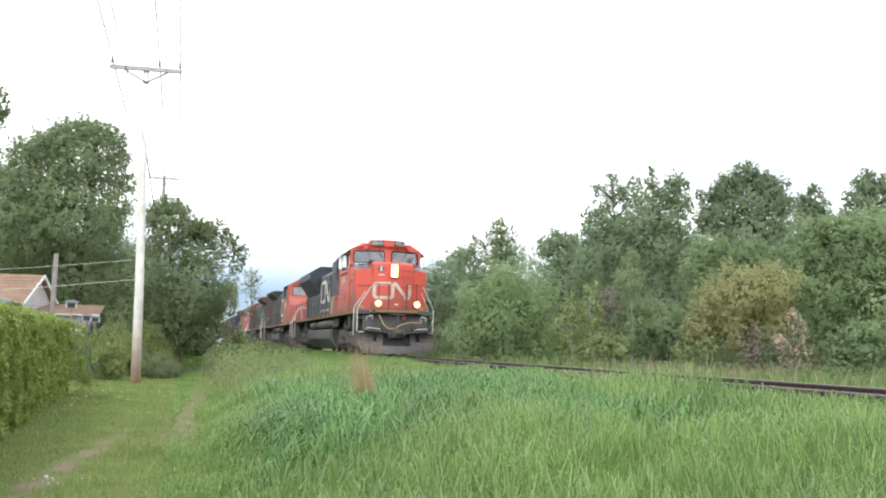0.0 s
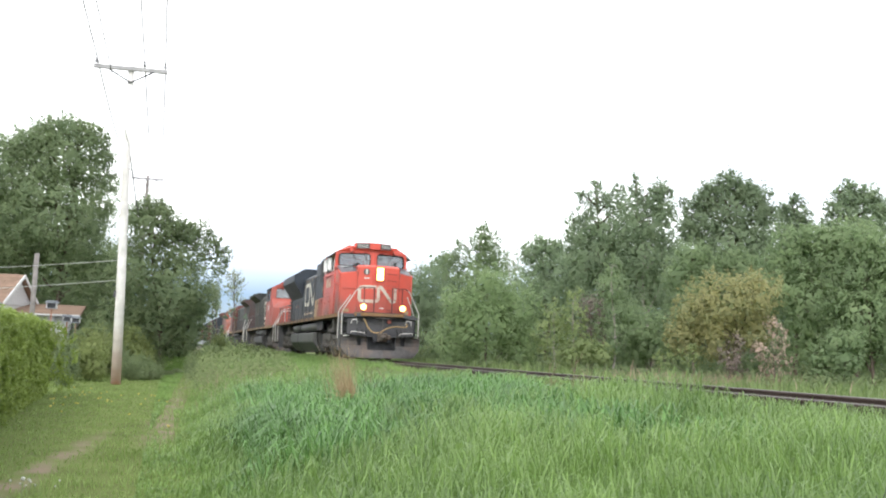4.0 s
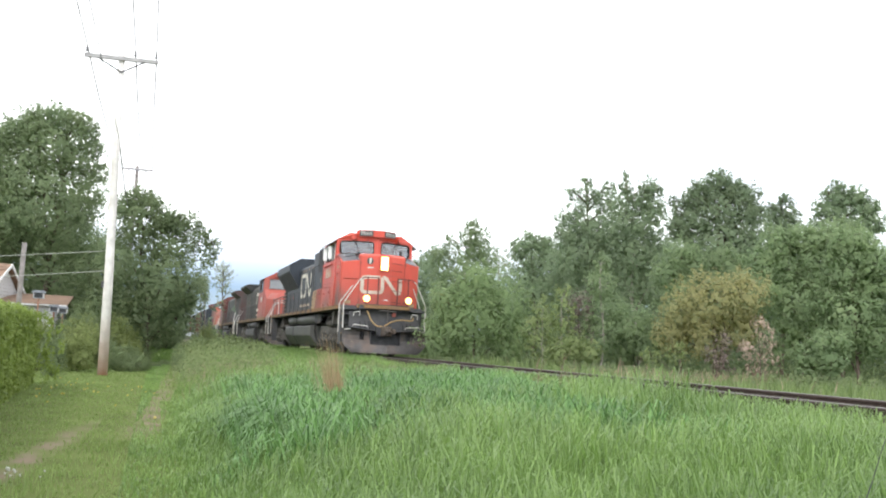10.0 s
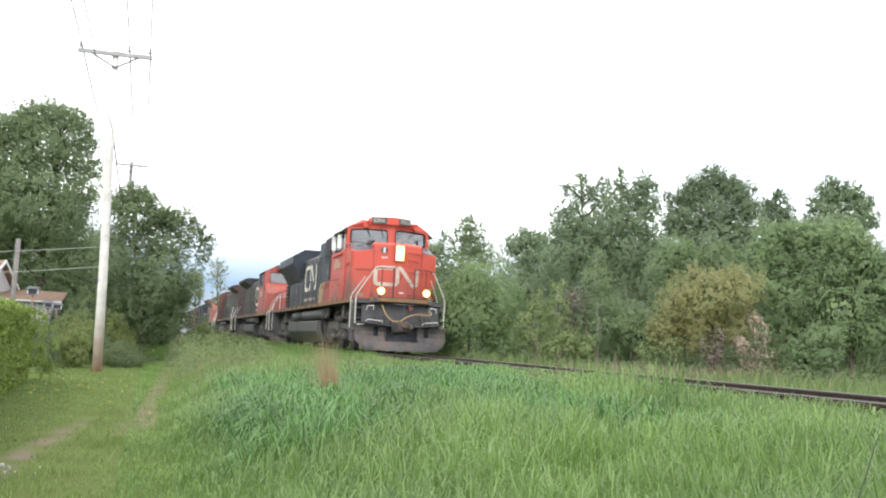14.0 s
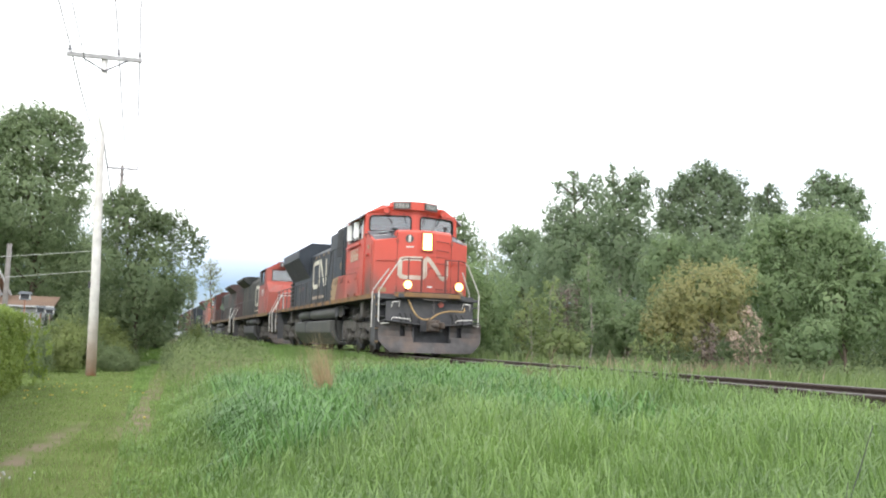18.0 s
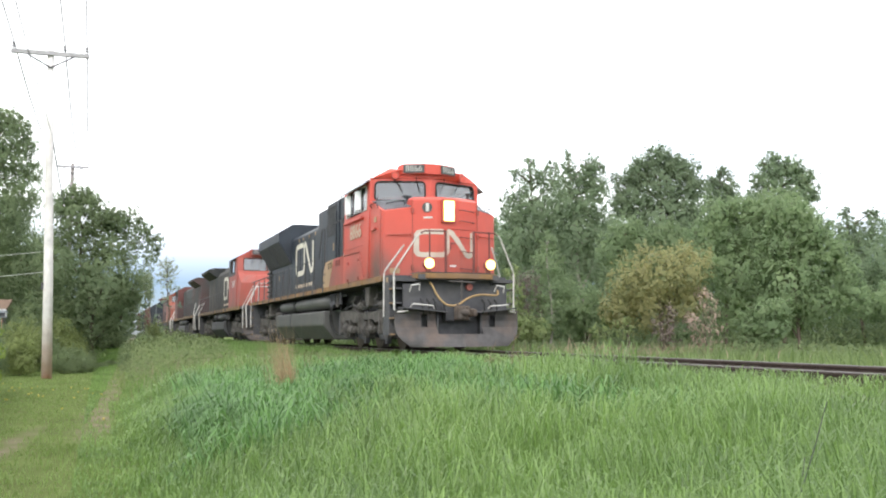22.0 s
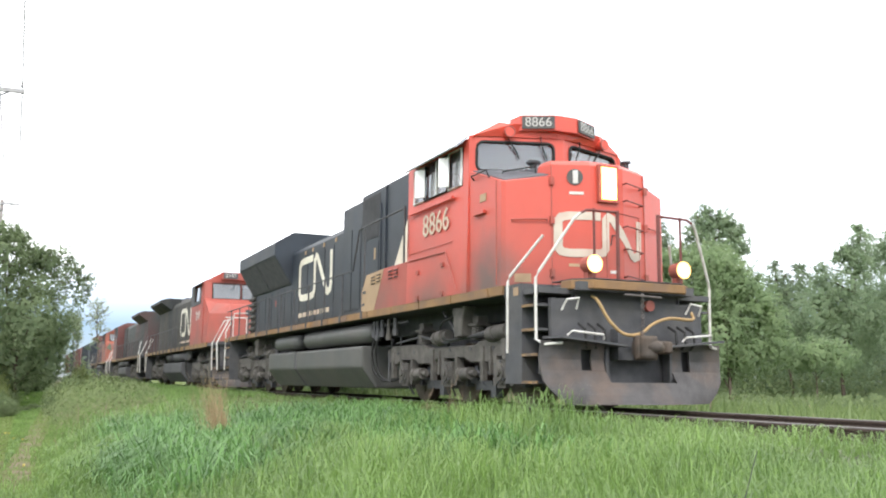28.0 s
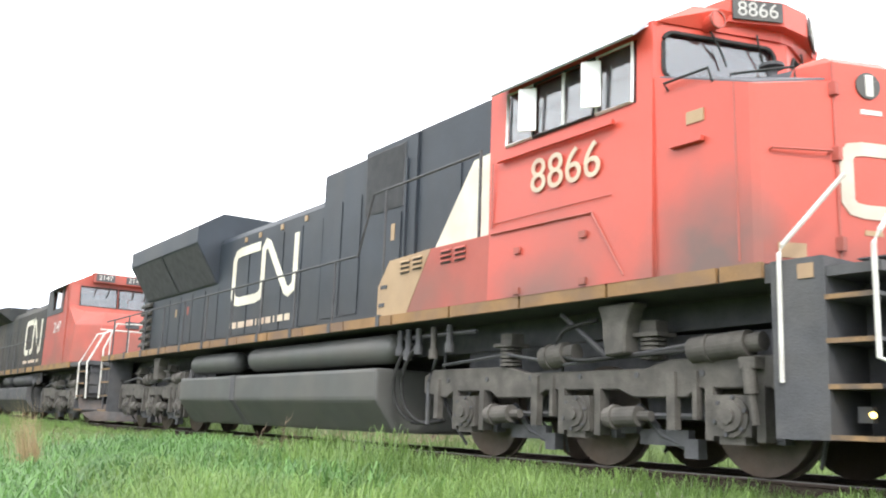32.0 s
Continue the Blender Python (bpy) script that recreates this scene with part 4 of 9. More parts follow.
    crown_tree("poplar_tree", "tall dark green poplar at the end of the wood edge", (31.81, 24.26, 0.3), [(-0.24, 0.23, 7.83, 0.23, 0.7), (-0.25, 0.21, 7.26, 0.46, 0.8), (0.17, -0.27, 8.07, 0.26, 0.7), (0.16, -0.38, 7.5, 0.51, 0.8), (0.61, -0.8, 7.66, 0.46, 1), (-0.3, 0.68, 6.62, 0.62, 1), (-0.21, -0.12, 6.53, 0.91, 1), (0.57, -0.88, 6.72, 1.15, 1), (0.09, 0.15, 5.31, 1.38, 1), (1.17, -0.79, 4.95, 1.8, 1), (-0.32, 1.13, 4.09, 1.28, 1), (-0.18, -0.39, 3.12, 1.51, 1)],
               LEAF_POPLAR, 0.12, 1, BARK, 97, group="trees of the wood edge")
    crown_tree("young_tree", "young light green tree before the dark poplars", (19.93, 31.17, 0.3), [(0.1, 0.21, 5.23, 0.76, 1), (-0.28, 0.42, 4.58, 0.85, 1), (0.56, -0.2, 4.81, 0.8, 1), (0.17, 0.18, 3.68, 1.13, 1)],
               LEAF_WILLOW2, 0.11, 0.9, BARK, 98, group="trees of the wood edge")
    crown_tree("young_tree", "rounded light green young tree before the dark poplars", (20.93, 29.90, 0.3), [(0.07, 0.11, 5.17, 0.61, 1), (0.18, -0.28, 4.64, 0.74, 1), (-0.18, 0.11, 4.09, 0.93, 1)],
               LEAF_WILLOW2, 0.11, 0.9, BARK, 99, group="trees of the wood edge")
    crown_tree("willow_bush", "large rounded green bush close beside the track", (10.90, 30.09, 0.3), [(-0.12, -0.07, 3.37, 0.97, 1), (-0.98, 0.18, 2.69, 0.89, 1), (0.84, -0.27, 2.76, 0.93, 1), (-0.09, -0.14, 2.08, 1.25, 1), (-1.07, 0.44, 1.52, 0.85, 1), (1.06, -0.35, 1.57, 0.85, 1)],
               LEAF_BUSH, 0.11, 1.1, BARK, 100, category="bush", group="bushes beyond the track")
    crown_tree("willow_bush", "dark green bush in the shade beside the track", (12.6, 40.5, 0.3), [(0, 0, 1.5, 1.15, 1), (0.9, 0.3, 1.1, 1.1, 1), (0.3, -0.3, 0.7, 1.0, 1)],
               LEAF_WILLOW2, 0.1, 1, BARK, 101, category="bush", group="bushes beyond the track")
    crown_tree("birch_sapling", "light yellow-green leafy sapling at the wood edge", (13.26, 28.02, 0.3), [(0.01, 0.05, 3.17, 0.31, 0.6), (-0.09, -0.11, 2.46, 0.47, 0.8), (-0.11, -0.1, 1.62, 0.59, 0.8)],
               LEAF_LIGHT, 0.09, 0.8, BIRCH, 102, category="tree", group="saplings")
    crown_tree("birch_sapling", "low light yellow-green sapling beside the track", (12.45, 27.84, 0.3), [(-0.04, 0.02, 2.58, 0.42, 0.6), (-0.21, 0.05, 1.96, 0.58, 0.8), (0.1, 0.03, 1.37, 0.62, 0.8)],
               LEAF_LIGHT, 0.09, 0.8, BIRCH, 103, category="tree", group="saplings")
    crown_tree("birch_sapling", "slender green birch sapling with a pale stem", (14.71, 27.86, 0.3), [(-0.1, 0.01, 4.37, 0.34, 0.7), (-0.16, -0.05, 3.62, 0.56, 0.9), (0.09, 0.23, 2.76, 0.8, 0.9), (-0.08, -0.13, 1.87, 0.83, 0.9)],
               LEAF_WILLOW2, 0.1, 0.9, BIRCH, 104, category="tree", group="saplings")
    crown_tree("yellow_flowering_bush", "large bush with yellowish blossom and leaves", (17.28, 25.13, 0.3), [(-0.15, -0.21, 3.09, 1.03, 1), (0.63, -0.6, 3.29, 0.85, 1), (-0.84, 0.46, 2.76, 0.77, 1), (-1.22, 0.66, 1.88, 0.61, 1), (-0.21, 0.17, 1.92, 0.89, 1), (0.76, -0.28, 2.27, 0.7, 1)],
               LEAF_YELLOW, 0.1, 1, BARK, 105, category="bush")
    crown_tree("withered_brown_bush", "withered brown bush among green bushes", (13.99, 28.22, 0.3), [(-0.09, -0.09, 2.91, 0.48, 0.6), (-0.07, -0, 2.23, 0.56, 0.35)],
               LEAF_BROWN, 0.07, 1.2, BARK, 106, category="bush")
    crown_tree("withered_brown_bush", "dark purplish-brown withered shrub under the yellow bush", (17.05, 24.4, 0.3), [(0, 0, 1.7, 0.36, 0.35), (-0.25, 0, 1.25, 0.36, 0.35), (0.2, 0, 1.1, 0.34, 0.35)],
               LEAF_BROWN, 0.07, 1, BARK, 107, category="bush")
    crown_tree("willow_bush", "low green bush before the willows", (19.27, 22.34, 0.3), [(-0.09, 0.07, 1.8, 0.41, 1), (0.2, -0.29, 1.91, 0.37, 1), (-0.38, 0.4, 1.43, 0.37, 1), (0.04, -0.19, 1.3, 0.45, 1), (-0.28, 0.2, 1.1, 0.37, 1)],
               LEAF_WILLOW2, 0.1, 0.9, BARK, 108, category="bush", group="bushes beyond the track")
    crown_tree("willow_bush", "low dark green bush between the saplings", (16.06, 27.44, 0.3), [(-0.13, -0.2, 1.73, 0.76, 1), (0.5, -0.25, 2.14, 0.68, 1), (-0.52, 0.08, 2.29, 0.8, 1), (-0.53, 0.43, 1.32, 0.61, 1)],
               LEAF_WILLOW2, 0.1, 1, BARK, 109, category="bush", group="bushes beyond the track")
    crown_tree("willow_bush", "small leafy bush at the foot of the sapling", (13.25, 27.14, 0.3), [(0.09, 0.12, 1.4, 0.5, 1), (0.49, -0.23, 1.23, 0.42, 1), (-0.48, 0.07, 1.08, 0.42, 1)],
               LEAF_LIGHT, 0.09, 0.8, BARK, 110, category="bush", group="bushes beyond the track")
    crown_tree("willow_bush", "low leafy bush at the edge of the meadow", (23.54, 21.68, 0.3), [(-0.1, -0.16, 2.13, 0.6, 1), (0.45, -0.55, 2, 0.57, 1), (-0.19, 0.36, 1.9, 0.45, 1)],
               LEAF_WILLOW2, 0.1, 1, BARK, 111, category="bush", group="bushes beyond the track")
    crown_tree("willow_bush", "small pale leafy bush at the foot of the yellow bush", (15.64, 24.78, 0.3), [(-0.03, -0.05, 1.33, 0.33, 0.7), (-0.6, 0.41, 1.2, 0.33, 0.7)],
               LEAF_LIGHT, 0.08, 0.8, BARK, 112, category="bush", group="bushes beyond the track")

    full = [(0, 0, 8.2, 1.6, 1), (0.8, 0.3, 6.5, 1.8, 1), (-0.9, -0.2, 6.2, 1.7, 1), (0, 0, 4.2, 2.2, 1), (-0.6, 0.3, 2.2, 2.0, 1), (0.9, -0.4, 2.0, 1.9, 1)]
    rest = [crown_tree("poplar_tree", "dark green poplar deeper in the wood", (0, 0, 0), full, LEAF_POPLAR, 0.17, 0.62, BARK, 120 + k, group="trees of the wood edge") for k in range(2)]
    place(rest[0], [(13.7, 48.1, 0.3, 0.47, 1), (17.5, 52.8, 0.3, 0.57, 1), (19, 49.7, 0.3, 0.5, 1), (19.9, 46.7, 0.3, 0.6, 1), (24, 51, 0.3, 0.73, 1), (24.8, 48, 0.3, 0.79, 1), (25, 45.1, 0.3, 0.83, 1), (29.6, 49, 0.3, 0.89, 1), (29.7, 46.1, 0.3, 0.84, 1), (29.9, 43, 0.3, 0.82, 1)], rnd)
    place(rest[1], [(29.9, 40.1, 0.3, 0.74, 1), (34.8, 43.4, 0.3, 0.81, 1), (34.4, 40.6, 0.3, 0.77, 1), (34, 37.7, 0.3, 0.73, 1), (35.4, 35.3, 0.3, 0.56, 1), (40.4, 38.2, 0.3, 0.61, 1), (39.7, 35.5, 0.3, 0.61, 1), (38.9, 32.6, 0.3, 0.64, 1), (39.6, 30.5, 0.3, 0.76, 1), (45.2, 32.4, 0.3, 0.82, 1)], rnd)
    far_maple = crown_tree("maple_tree", "leafy maple farther along the path", (0, 0, 0), full, LEAF_MAPLE, 0.17, 0.62, BARK, 123, group="trees along the path")
    place(far_maple, [(-3, 57.9, 0.2, 0.76, 1.1), (-5.8, 59.7, 0.2, 0.97, 1.1), (-9, 61.3, 0.2, 1.04, 1.1), (-10.8, 57, 0.2, 0.96, 1.1), (-0.4, 60, 0.2, 0.58, 1.1), (0.7, 58, 0.2, 0.54, 1.1), (-14.5, 52, 0.2, 1.05, 1.2)], rnd)
    pink = crown_tree("dry_pinkish_bush", "small pale pinkish half-dead bush", (0, 0, 0), [(0, 0, 2.05, 0.24, 0.4), (0.3, 0.05, 1.6, 0.34, 0.35), (-0.35, -0.05, 1.35, 0.38, 0.35), (0.2, 0.1, 0.95, 0.42, 0.35), (-0.3, 0, 0.6, 0.3, 0.3)],
                      LEAF_PINK, 0.065, 0.9, BARK, 125, "bush")
    place(pink, [(17.95, 23.65, 0.4, 1.1, 0.8), (17.3, 29.6, 0.4, 0.5, 1.0)], rnd)
    bough = [(0, 0, 0.75, 0.85, 1), (0.55, 0.2, 0.6, 0.62, 1), (-0.55, -0.1, 0.65, 0.66, 1), (0.05, 0.35, 1.35, 0.58, 1), (0.1, -0.3, 1.2, 0.5, 1)]
    shrub = [crown_tree("path_shrub", "low dense path shrub, the flattest ones standing in for shaded ground", (0, 0, 0), bough, LEAF_SHRUB if k else LEAF_OLIVE, 0.085, 0.9, BARK, 91 + k, "shrub", "shrubs along the path") for k in range(2)]
    place(shrub[0], [(-3.9, 34.5, 0.05, 0.7, 0.9), (-2.55, 34.0, 0.05, 0.75, 0.9), (-3.9, 33.0, 0.05, 0.95, 0.9), (-1.0, 42.5, 0.05, 0.6, 0.9), (2.4, 40.0, 0.25, 0.42, 1.3), (-2.0, 44.0, 0.05, 1.1, 1.2),
                     (-4.8, 39.0, 0.05, 1.0, 1.1), (-1.5, 47.2, 0.1, 1.3, 0.8), (2.5, 49.4, 0.2, 1.0, 0.6), (-1.3, 44.2, 0.05, 0.8, 0.9), (-2.6, 37.5, 0.05, 1.0, 1.0)], rnd)
    # The two flattest, lying on the path at y 40 to 43, imitate shadowed ground.
    place(shrub[1], [(-2.85, 29.2, 0.05, 0.74, 0.6), (-1.2, 34.8, 0.05, 0.42, 1.0), (-0.7, 34.6, 0.05, 0.36, 1.1), (-0.35, 36.2, 0.05, 0.34, 1.0), (0.95, 35.5, 0.1, 0.42, 0.7), (0.1, 40.5, 0.05, 0.14, 2.4), (0.5, 43.0, 0.05, 0.16, 2.4), (-1.5, 37.4, 0.05, 0.55, 1.1), (-0.95, 40.6, 0.05, 0.5, 1.2), (-0.5, 44.5, 0.05, 0.42, 1.0), (1.05, 41.5, 0.15, 0.5, 0.6), (-1.9, 46.0, 0.05, 1.2, 1.0), (-3.2, 41.0, 0.05, 1.2, 1.1), (-6.0, 41.8, 0.05, 0.9, 1.2),
                     (2.6, 36.5, 0.35, 0.36, 1.2), (-2.0, 60.0, 0.6, 1.5, 1.2), (1.9, 44.0, 0.2, 0.7, 0.8), (3.0, 55.0, 0.2, 1.0, 0.8), (-2.0, 50.5, 0.1, 1.8, 0.8), (-2.3, 47.2, 0.05, 1.7, 1.1), (-3.0, 45.0, 0.05, 1.6, 1.1)], rnd)
    thin = crown_tree("sparse_young_tree", "thin sparsely leaved tree far along the track", (0, 0, 0),
                      [(0, 0, 7.7, 0.45, 0.4), (0.5, 0, 7.2, 0.55, 0.4), (-0.55, 0.1, 7.0, 0.6, 0.4), (0.75, 0, 6.4, 0.5, 0.35), (-0.3, 0, 6.2, 0.65, 0.4), (0.4, 0.1, 5.6, 0.5, 0.3), (-0.8, 0.1, 5.3, 0.4, 0.25), (-0.2, 0, 4.4, 0.4, 0.2)], LEAF_PALE, 0.12, 0.6, BARK, 99)
    place(thin, [(5.6, 86.0, 0.4, 1.0, 1.1), (4.5, 92.0, 0.4, 0.9, 0.9), (3.5, 80.0, 0.4, 0.78, 0.8)], rnd)
    # far woods that close the view
    rng = np.random.default_rng(5)
    pts = []
    for k in range(420):
        az = radians(rng.uniform(-60, 110))
        d = rng.uniform(66, 95)
        x, y = math.sin(az) * d, math.cos(az) * d
        if abs(x - TRACK) < 6:
            continue
        hh = rng.uniform(4.5, 7.0) * (0.8 if abs(x - TRACK) < 14 else 1.0)
        m = 120
        q = rng.normal(size=(m, 3)) * np.array((1.6, 1.6, 0))
        q[:, 2] = rng.random(m) ** 0.7 * hh
        pts.append(q + np.array((x, y, 0.4)))
    ob = new("far_woods", leaf_mesh("far_woods", np.concatenate(pts), 0.4, LEAF_FAR, 6, middle=(10, 60, -25)))
    tagged(ob, "distant mixed green woods around the meadow", "woods", kind="stuff")
    # undergrowth along the foot of the wood edge
    pts = []
    for k in range(700):
        t = rng.random()
        x, y = 13 + 26 * t + rng.normal() * 1.6, 47 - 22 * t + rng.normal() * 2.2 + 2.5
        m = 34
        q = rng.normal(size=(m, 3)) * np.array((0.7, 0.7, 0))
        q[:, 2] = rng.random(m) * rng.uniform(0.8, 2.6)
        pts.append(q + np.array((x, y, 0.35)))
    for k in range(330):
        a = radians(rng.uniform(17.5, 53))
        d = rng.uniform(28.6, 31.5) + 2.5 * (a < radians(24)) + 1.5 * (a > radians(44))
        x, y = math.sin(a) * d, math.cos(a) * d
        m = 46
        q = rng.normal(size=(m, 3)) * np.array((0.4, 0.4, 0))
        q[:, 2] = rng.random(m) ** 1.2 * rng.uniform(0.25, 0.8)
        pts.append(q + np.array((x, y, ground_z(x, y))))
    ob = new("undergrowth", leaf_mesh("undergrowth", np.concatenate(pts), 0.1, LEAF_SHRUB, 7, middle=(32, 60, 0)))
    tagged(ob, "dark tangled undergrowth at the foot of the trees", "undergrowth", kind="stuff")
    # rank weeds between the path end and the track
    pts = []
    for k in range(430):
        y = rng.uniform(25, 52)
        x = rng.uniform(0.022 * y + 0.3, 0.085 * y + 1.2)
        m = rng.integers(25, 60)
        top = rng.uniform(0.35, 0.8) + rng.uniform(0.2, 0.75) * smooth(27, 35, y) * math.exp(-((x / y - 0.062) / 0.035) ** 2)
        q = rng.normal(size=(m, 3)) * np.array((0.22, 0.3, 0))
        q[:, 2] = rng.random(m) ** 0.8 * top
        pts.append(q + np.array((x, y, ground_z(x, y))))
    for k in range(170):
        y = rng.uniform(13, 30)
        x = rng.uniform(3.4, 5.9) if y > 17 else rng.uniform(4.6, 6.0)
        m = rng.integers(30, 60)
        q = rng.normal(size=(m, 3)) * np.array((0.13, 0.16, 0))
        q[:, 2] = rng.random(m) ** 0.7 * rng.uniform(0.2, 0.42)
        pts.append(q + np.array((x, y, ground_z(x, y))))
    ob = new("weeds", leaf_mesh("weeds", np.concatenate(pts), 0.062, LEAF_WEED, 17, middle=(2, 40, -6)))
    tagged(ob, "rank knee-high green weeds beside the path", "weeds", kind="stuff")


build_trees()


def build_hedge():
    y0, y1, z1 = 4.0, 25.0, 1.89
    hedge = thing("cedar_hedge", pose(0, 0, 0), "clipped yellow-green cedar hedge along the path", "hedge")

    def face(y):
        return -2.58 - 0.042 * (y - 15.5)
    bm = B()
    loft(bm, [[(face(y) - 1.2, y, 0.0), (face(y) - 0.3, y, 0.0), (face(y) - 0.42, y, z1 - 0.3), (face(y) - 1.1, y, z1 - 0.25)] for y in (y0 + 0.2, y1 - 0.5)])
    part("hedge_core", bm, BARK, hedge, "dark inner branches")
    rng = np.random.default_rng(31)
    m = 5200
    # sprays: tufts that point outwards and up, set over face, top and end
    y = y0 + (y1 - y0) * rng.random(m) ** 0.75
    z = z1 * rng.random(m) ** 0.9
    f = face(y)
    swell = 0.06 * np.sin(y * 4.7) + 0.05 * np.sin(y * 9.1 + z * 2.2 + 1) + 0.04 * rng.normal(size=m)
    x = f + swell - 0.1 * (z / z1) ** 3
    out = np.stack([np.ones(m), 0.25 * rng.normal(size=m), 0.35 + 0.3 * rng.normal(size=m)], 1)
    top = rng.random(m) < 0.3
    end = (~top) & (rng.random(m) < 0.12)
    x = np.where(top, f - 1.15 * rng.random(m), np.where(end, f - 1.1 * rng.random(m), x))
    z = np.where(top, z1 - 0.12 * np.clip((x - f + 0.3) / 0.3, 0, 1) ** 2 + 0.05 * np.sin(y * 3.7) + 0.035 * rng.normal(size=m), z)
    near_end = end & (rng.random(m) < 0.4)
    y = np.where(end, y1 - 0.2 * (z / z1) ** 3 + 0.08 * rng.normal(size=m), np.minimum(y, y1 - 0.2 * (z / z1) ** 3))
    y = np.where(near_end, y0 + 0.06 * rng.normal(size=m), y)
    out[top] = np.stack([0.2 * rng.normal(size=m), 0.3 * rng.normal(size=m), np.ones(m)], 1)[top]
    out[end] = np.stack([0.3 * rng.normal(size=m), np.ones(m), 0.4 * np.ones(m)], 1)[end]
    out[near_end, 1] *= -1
    c = np.stack([x, y, z], 1)
    k = 19
    cc, oo = np.repeat(c, k, axis=0), np.repeat(out, k, axis=0)
    n = len(cc)
    e = rng.normal(size=(n, 3))
    e /= np.linalg.norm(e, axis=1)[:, None]
    p = cc + e * rng.uniform(0.02, 0.11, n)[:, None] * np.array((0.6, 0.9, 1.5))
    p[:, 2] = np.maximum(p[:, 2], 0.03)
    o = oo * 0.7 + e * 0.6 + rng.normal(size=(n, 3)) * 0.3
    o /= np.linalg.norm(o, axis=1)[:, None]
    ob = new("hedge_foliage", turned_leaves("hedge_foliage", p, o, 0.051 * rng.uniform(0.65, 1.3, n), LEAF_HEDGE, 32))
    ob.parent = hedge
    ob["label"] = "dense scale-leaved yellow-green foliage"


build_hedge()


def blades(name, x, y, z, h, w, lean, droop, mat, seed):
    """Grass: each blade a bent strip of three triangles that narrows to a tip."""
    rng = np.random.default_rng(seed)
    n = len(x)
    ang = rng.uniform(0, 2 * math.pi, n)
    la = rng.uniform(0, 2 * math.pi, n)
    dx, dy = np.cos(la) * lean * h, np.sin(la) * lean * h
    wx, wy = np.cos(ang) * w * 0.5, np.sin(ang) * w * 0.5
    v = np.empty((n, 5, 3))
    v[:, 0] = np.stack([x - wx, y - wy, z - 0.02], 1)
    v[:, 1] = np.stack([x + wx, y + wy, z - 0.02], 1)
    mz = z + h * 0.62
    v[:, 2] = np.stack([x - wx * 0.8 + dx * 0.35, y - wy * 0.8 + dy * 0.35, mz], 1)
    v[:, 3] = np.stack([x + wx * 0.8 + dx * 0.35, y + wy * 0.8 + dy * 0.35, mz], 1)
    v[:, 4] = np.stack([x + dx, y + dy, z + h * (1 - droop)], 1)
    idx = np.array([0, 1, 3, 0, 3, 2, 2, 3, 4])
    loops = (np.arange(n)[:, None] * 5 + idx).ravel().astype(np.int32)
    me = bpy.data.meshes.new(name)
    me.vertices.add(5 * n)
    me.vertices.foreach_set("co", v.ravel())
    me.loops.add(9 * n)
    me.loops.foreach_set("vertex_index", loops)
    me.polygons.add(3 * n)
    me.polygons.foreach_set("loop_start", np.arange(0, 9 * n, 3, dtype=np.int32))
    me.update(calc_edges=True)
    me.materials.append(mat)
    return new(name, me)


def bent_blades(name, x, y, z, h, w, lean, droop, mat, seed):
    """Grass whose blades arch over, tuft by tuft in one direction: a strip in three steps with a tip that hangs."""
    rng = np.random.default_rng(seed)
    n = len(x)
    la = 5.0 * patchy(x, y, 1.1, seed + 0.5) + rng.normal(size=n) * 1.7
    ang = la + math.pi / 2 + rng.normal(size=n) * 0.5
    dx, dy = np.cos(la) * lean * h, np.sin(la) * lean * h
    wx, wy = np.cos(ang) * w * 0.5, np.sin(ang) * w * 0.5
    v = np.empty((n, 7, 3))
    top = z + h
    for i, (out, up, wide) in enumerate(((0.0, -0.03, 0.8), (0.1, 0.58, 1.0), (0.42, 0.94, 0.9))):
        v[:, 2 * i] = np.stack([x + dx * out - wx * wide, y + dy * out - wy * wide, z + h * up], 1)
        v[:, 2 * i + 1] = np.stack([x + dx * out + wx * wide, y + dy * out + wy * wide, z + h * up], 1)
    v[:, 6] = np.stack([x + dx * 1.15, y + dy * 1.15, top - h * droop], 1)
    idx = np.array([0, 1, 3, 2, 2, 3, 5, 4, 4, 5, 6])
    me = bpy.data.meshes.new(name)
    me.vertices.add(7 * n)
    me.vertices.foreach_set("co", v.ravel())
    me.loops.add(11 * n)
    me.loops.foreach_set("vertex_index", (np.arange(n)[:, None] * 7 + idx).ravel().astype(np.int32))
    me.polygons.add(3 * n)
    me.polygons.foreach_set("loop_start", (np.arange(n)[:, None] * 11 + np.array([0, 4, 8])).ravel().astype(np.int32))
    me.update(calc_edges=True)
    me.materials.append(mat)
    return new(name, me)


def scatter(rng, n, x0, x1, y0, y1, near=1.0, r_min=2.6):
    x = x0 + (x1 - x0) * rng.random(n)
    y = y0 + (y1 - y0) * rng.random(n) ** near
    keep = np.hypot(x, y) > r_min
    x, y = x[keep], y[keep]
    z = np.array([ground_z(a, b) for a, b in zip(x, y)])
    return x, y, z


def patchy(x, y, scale, seed):
    return np.array([noise.noise((a * scale, b * scale, seed)) for a, b in zip(x, y)])


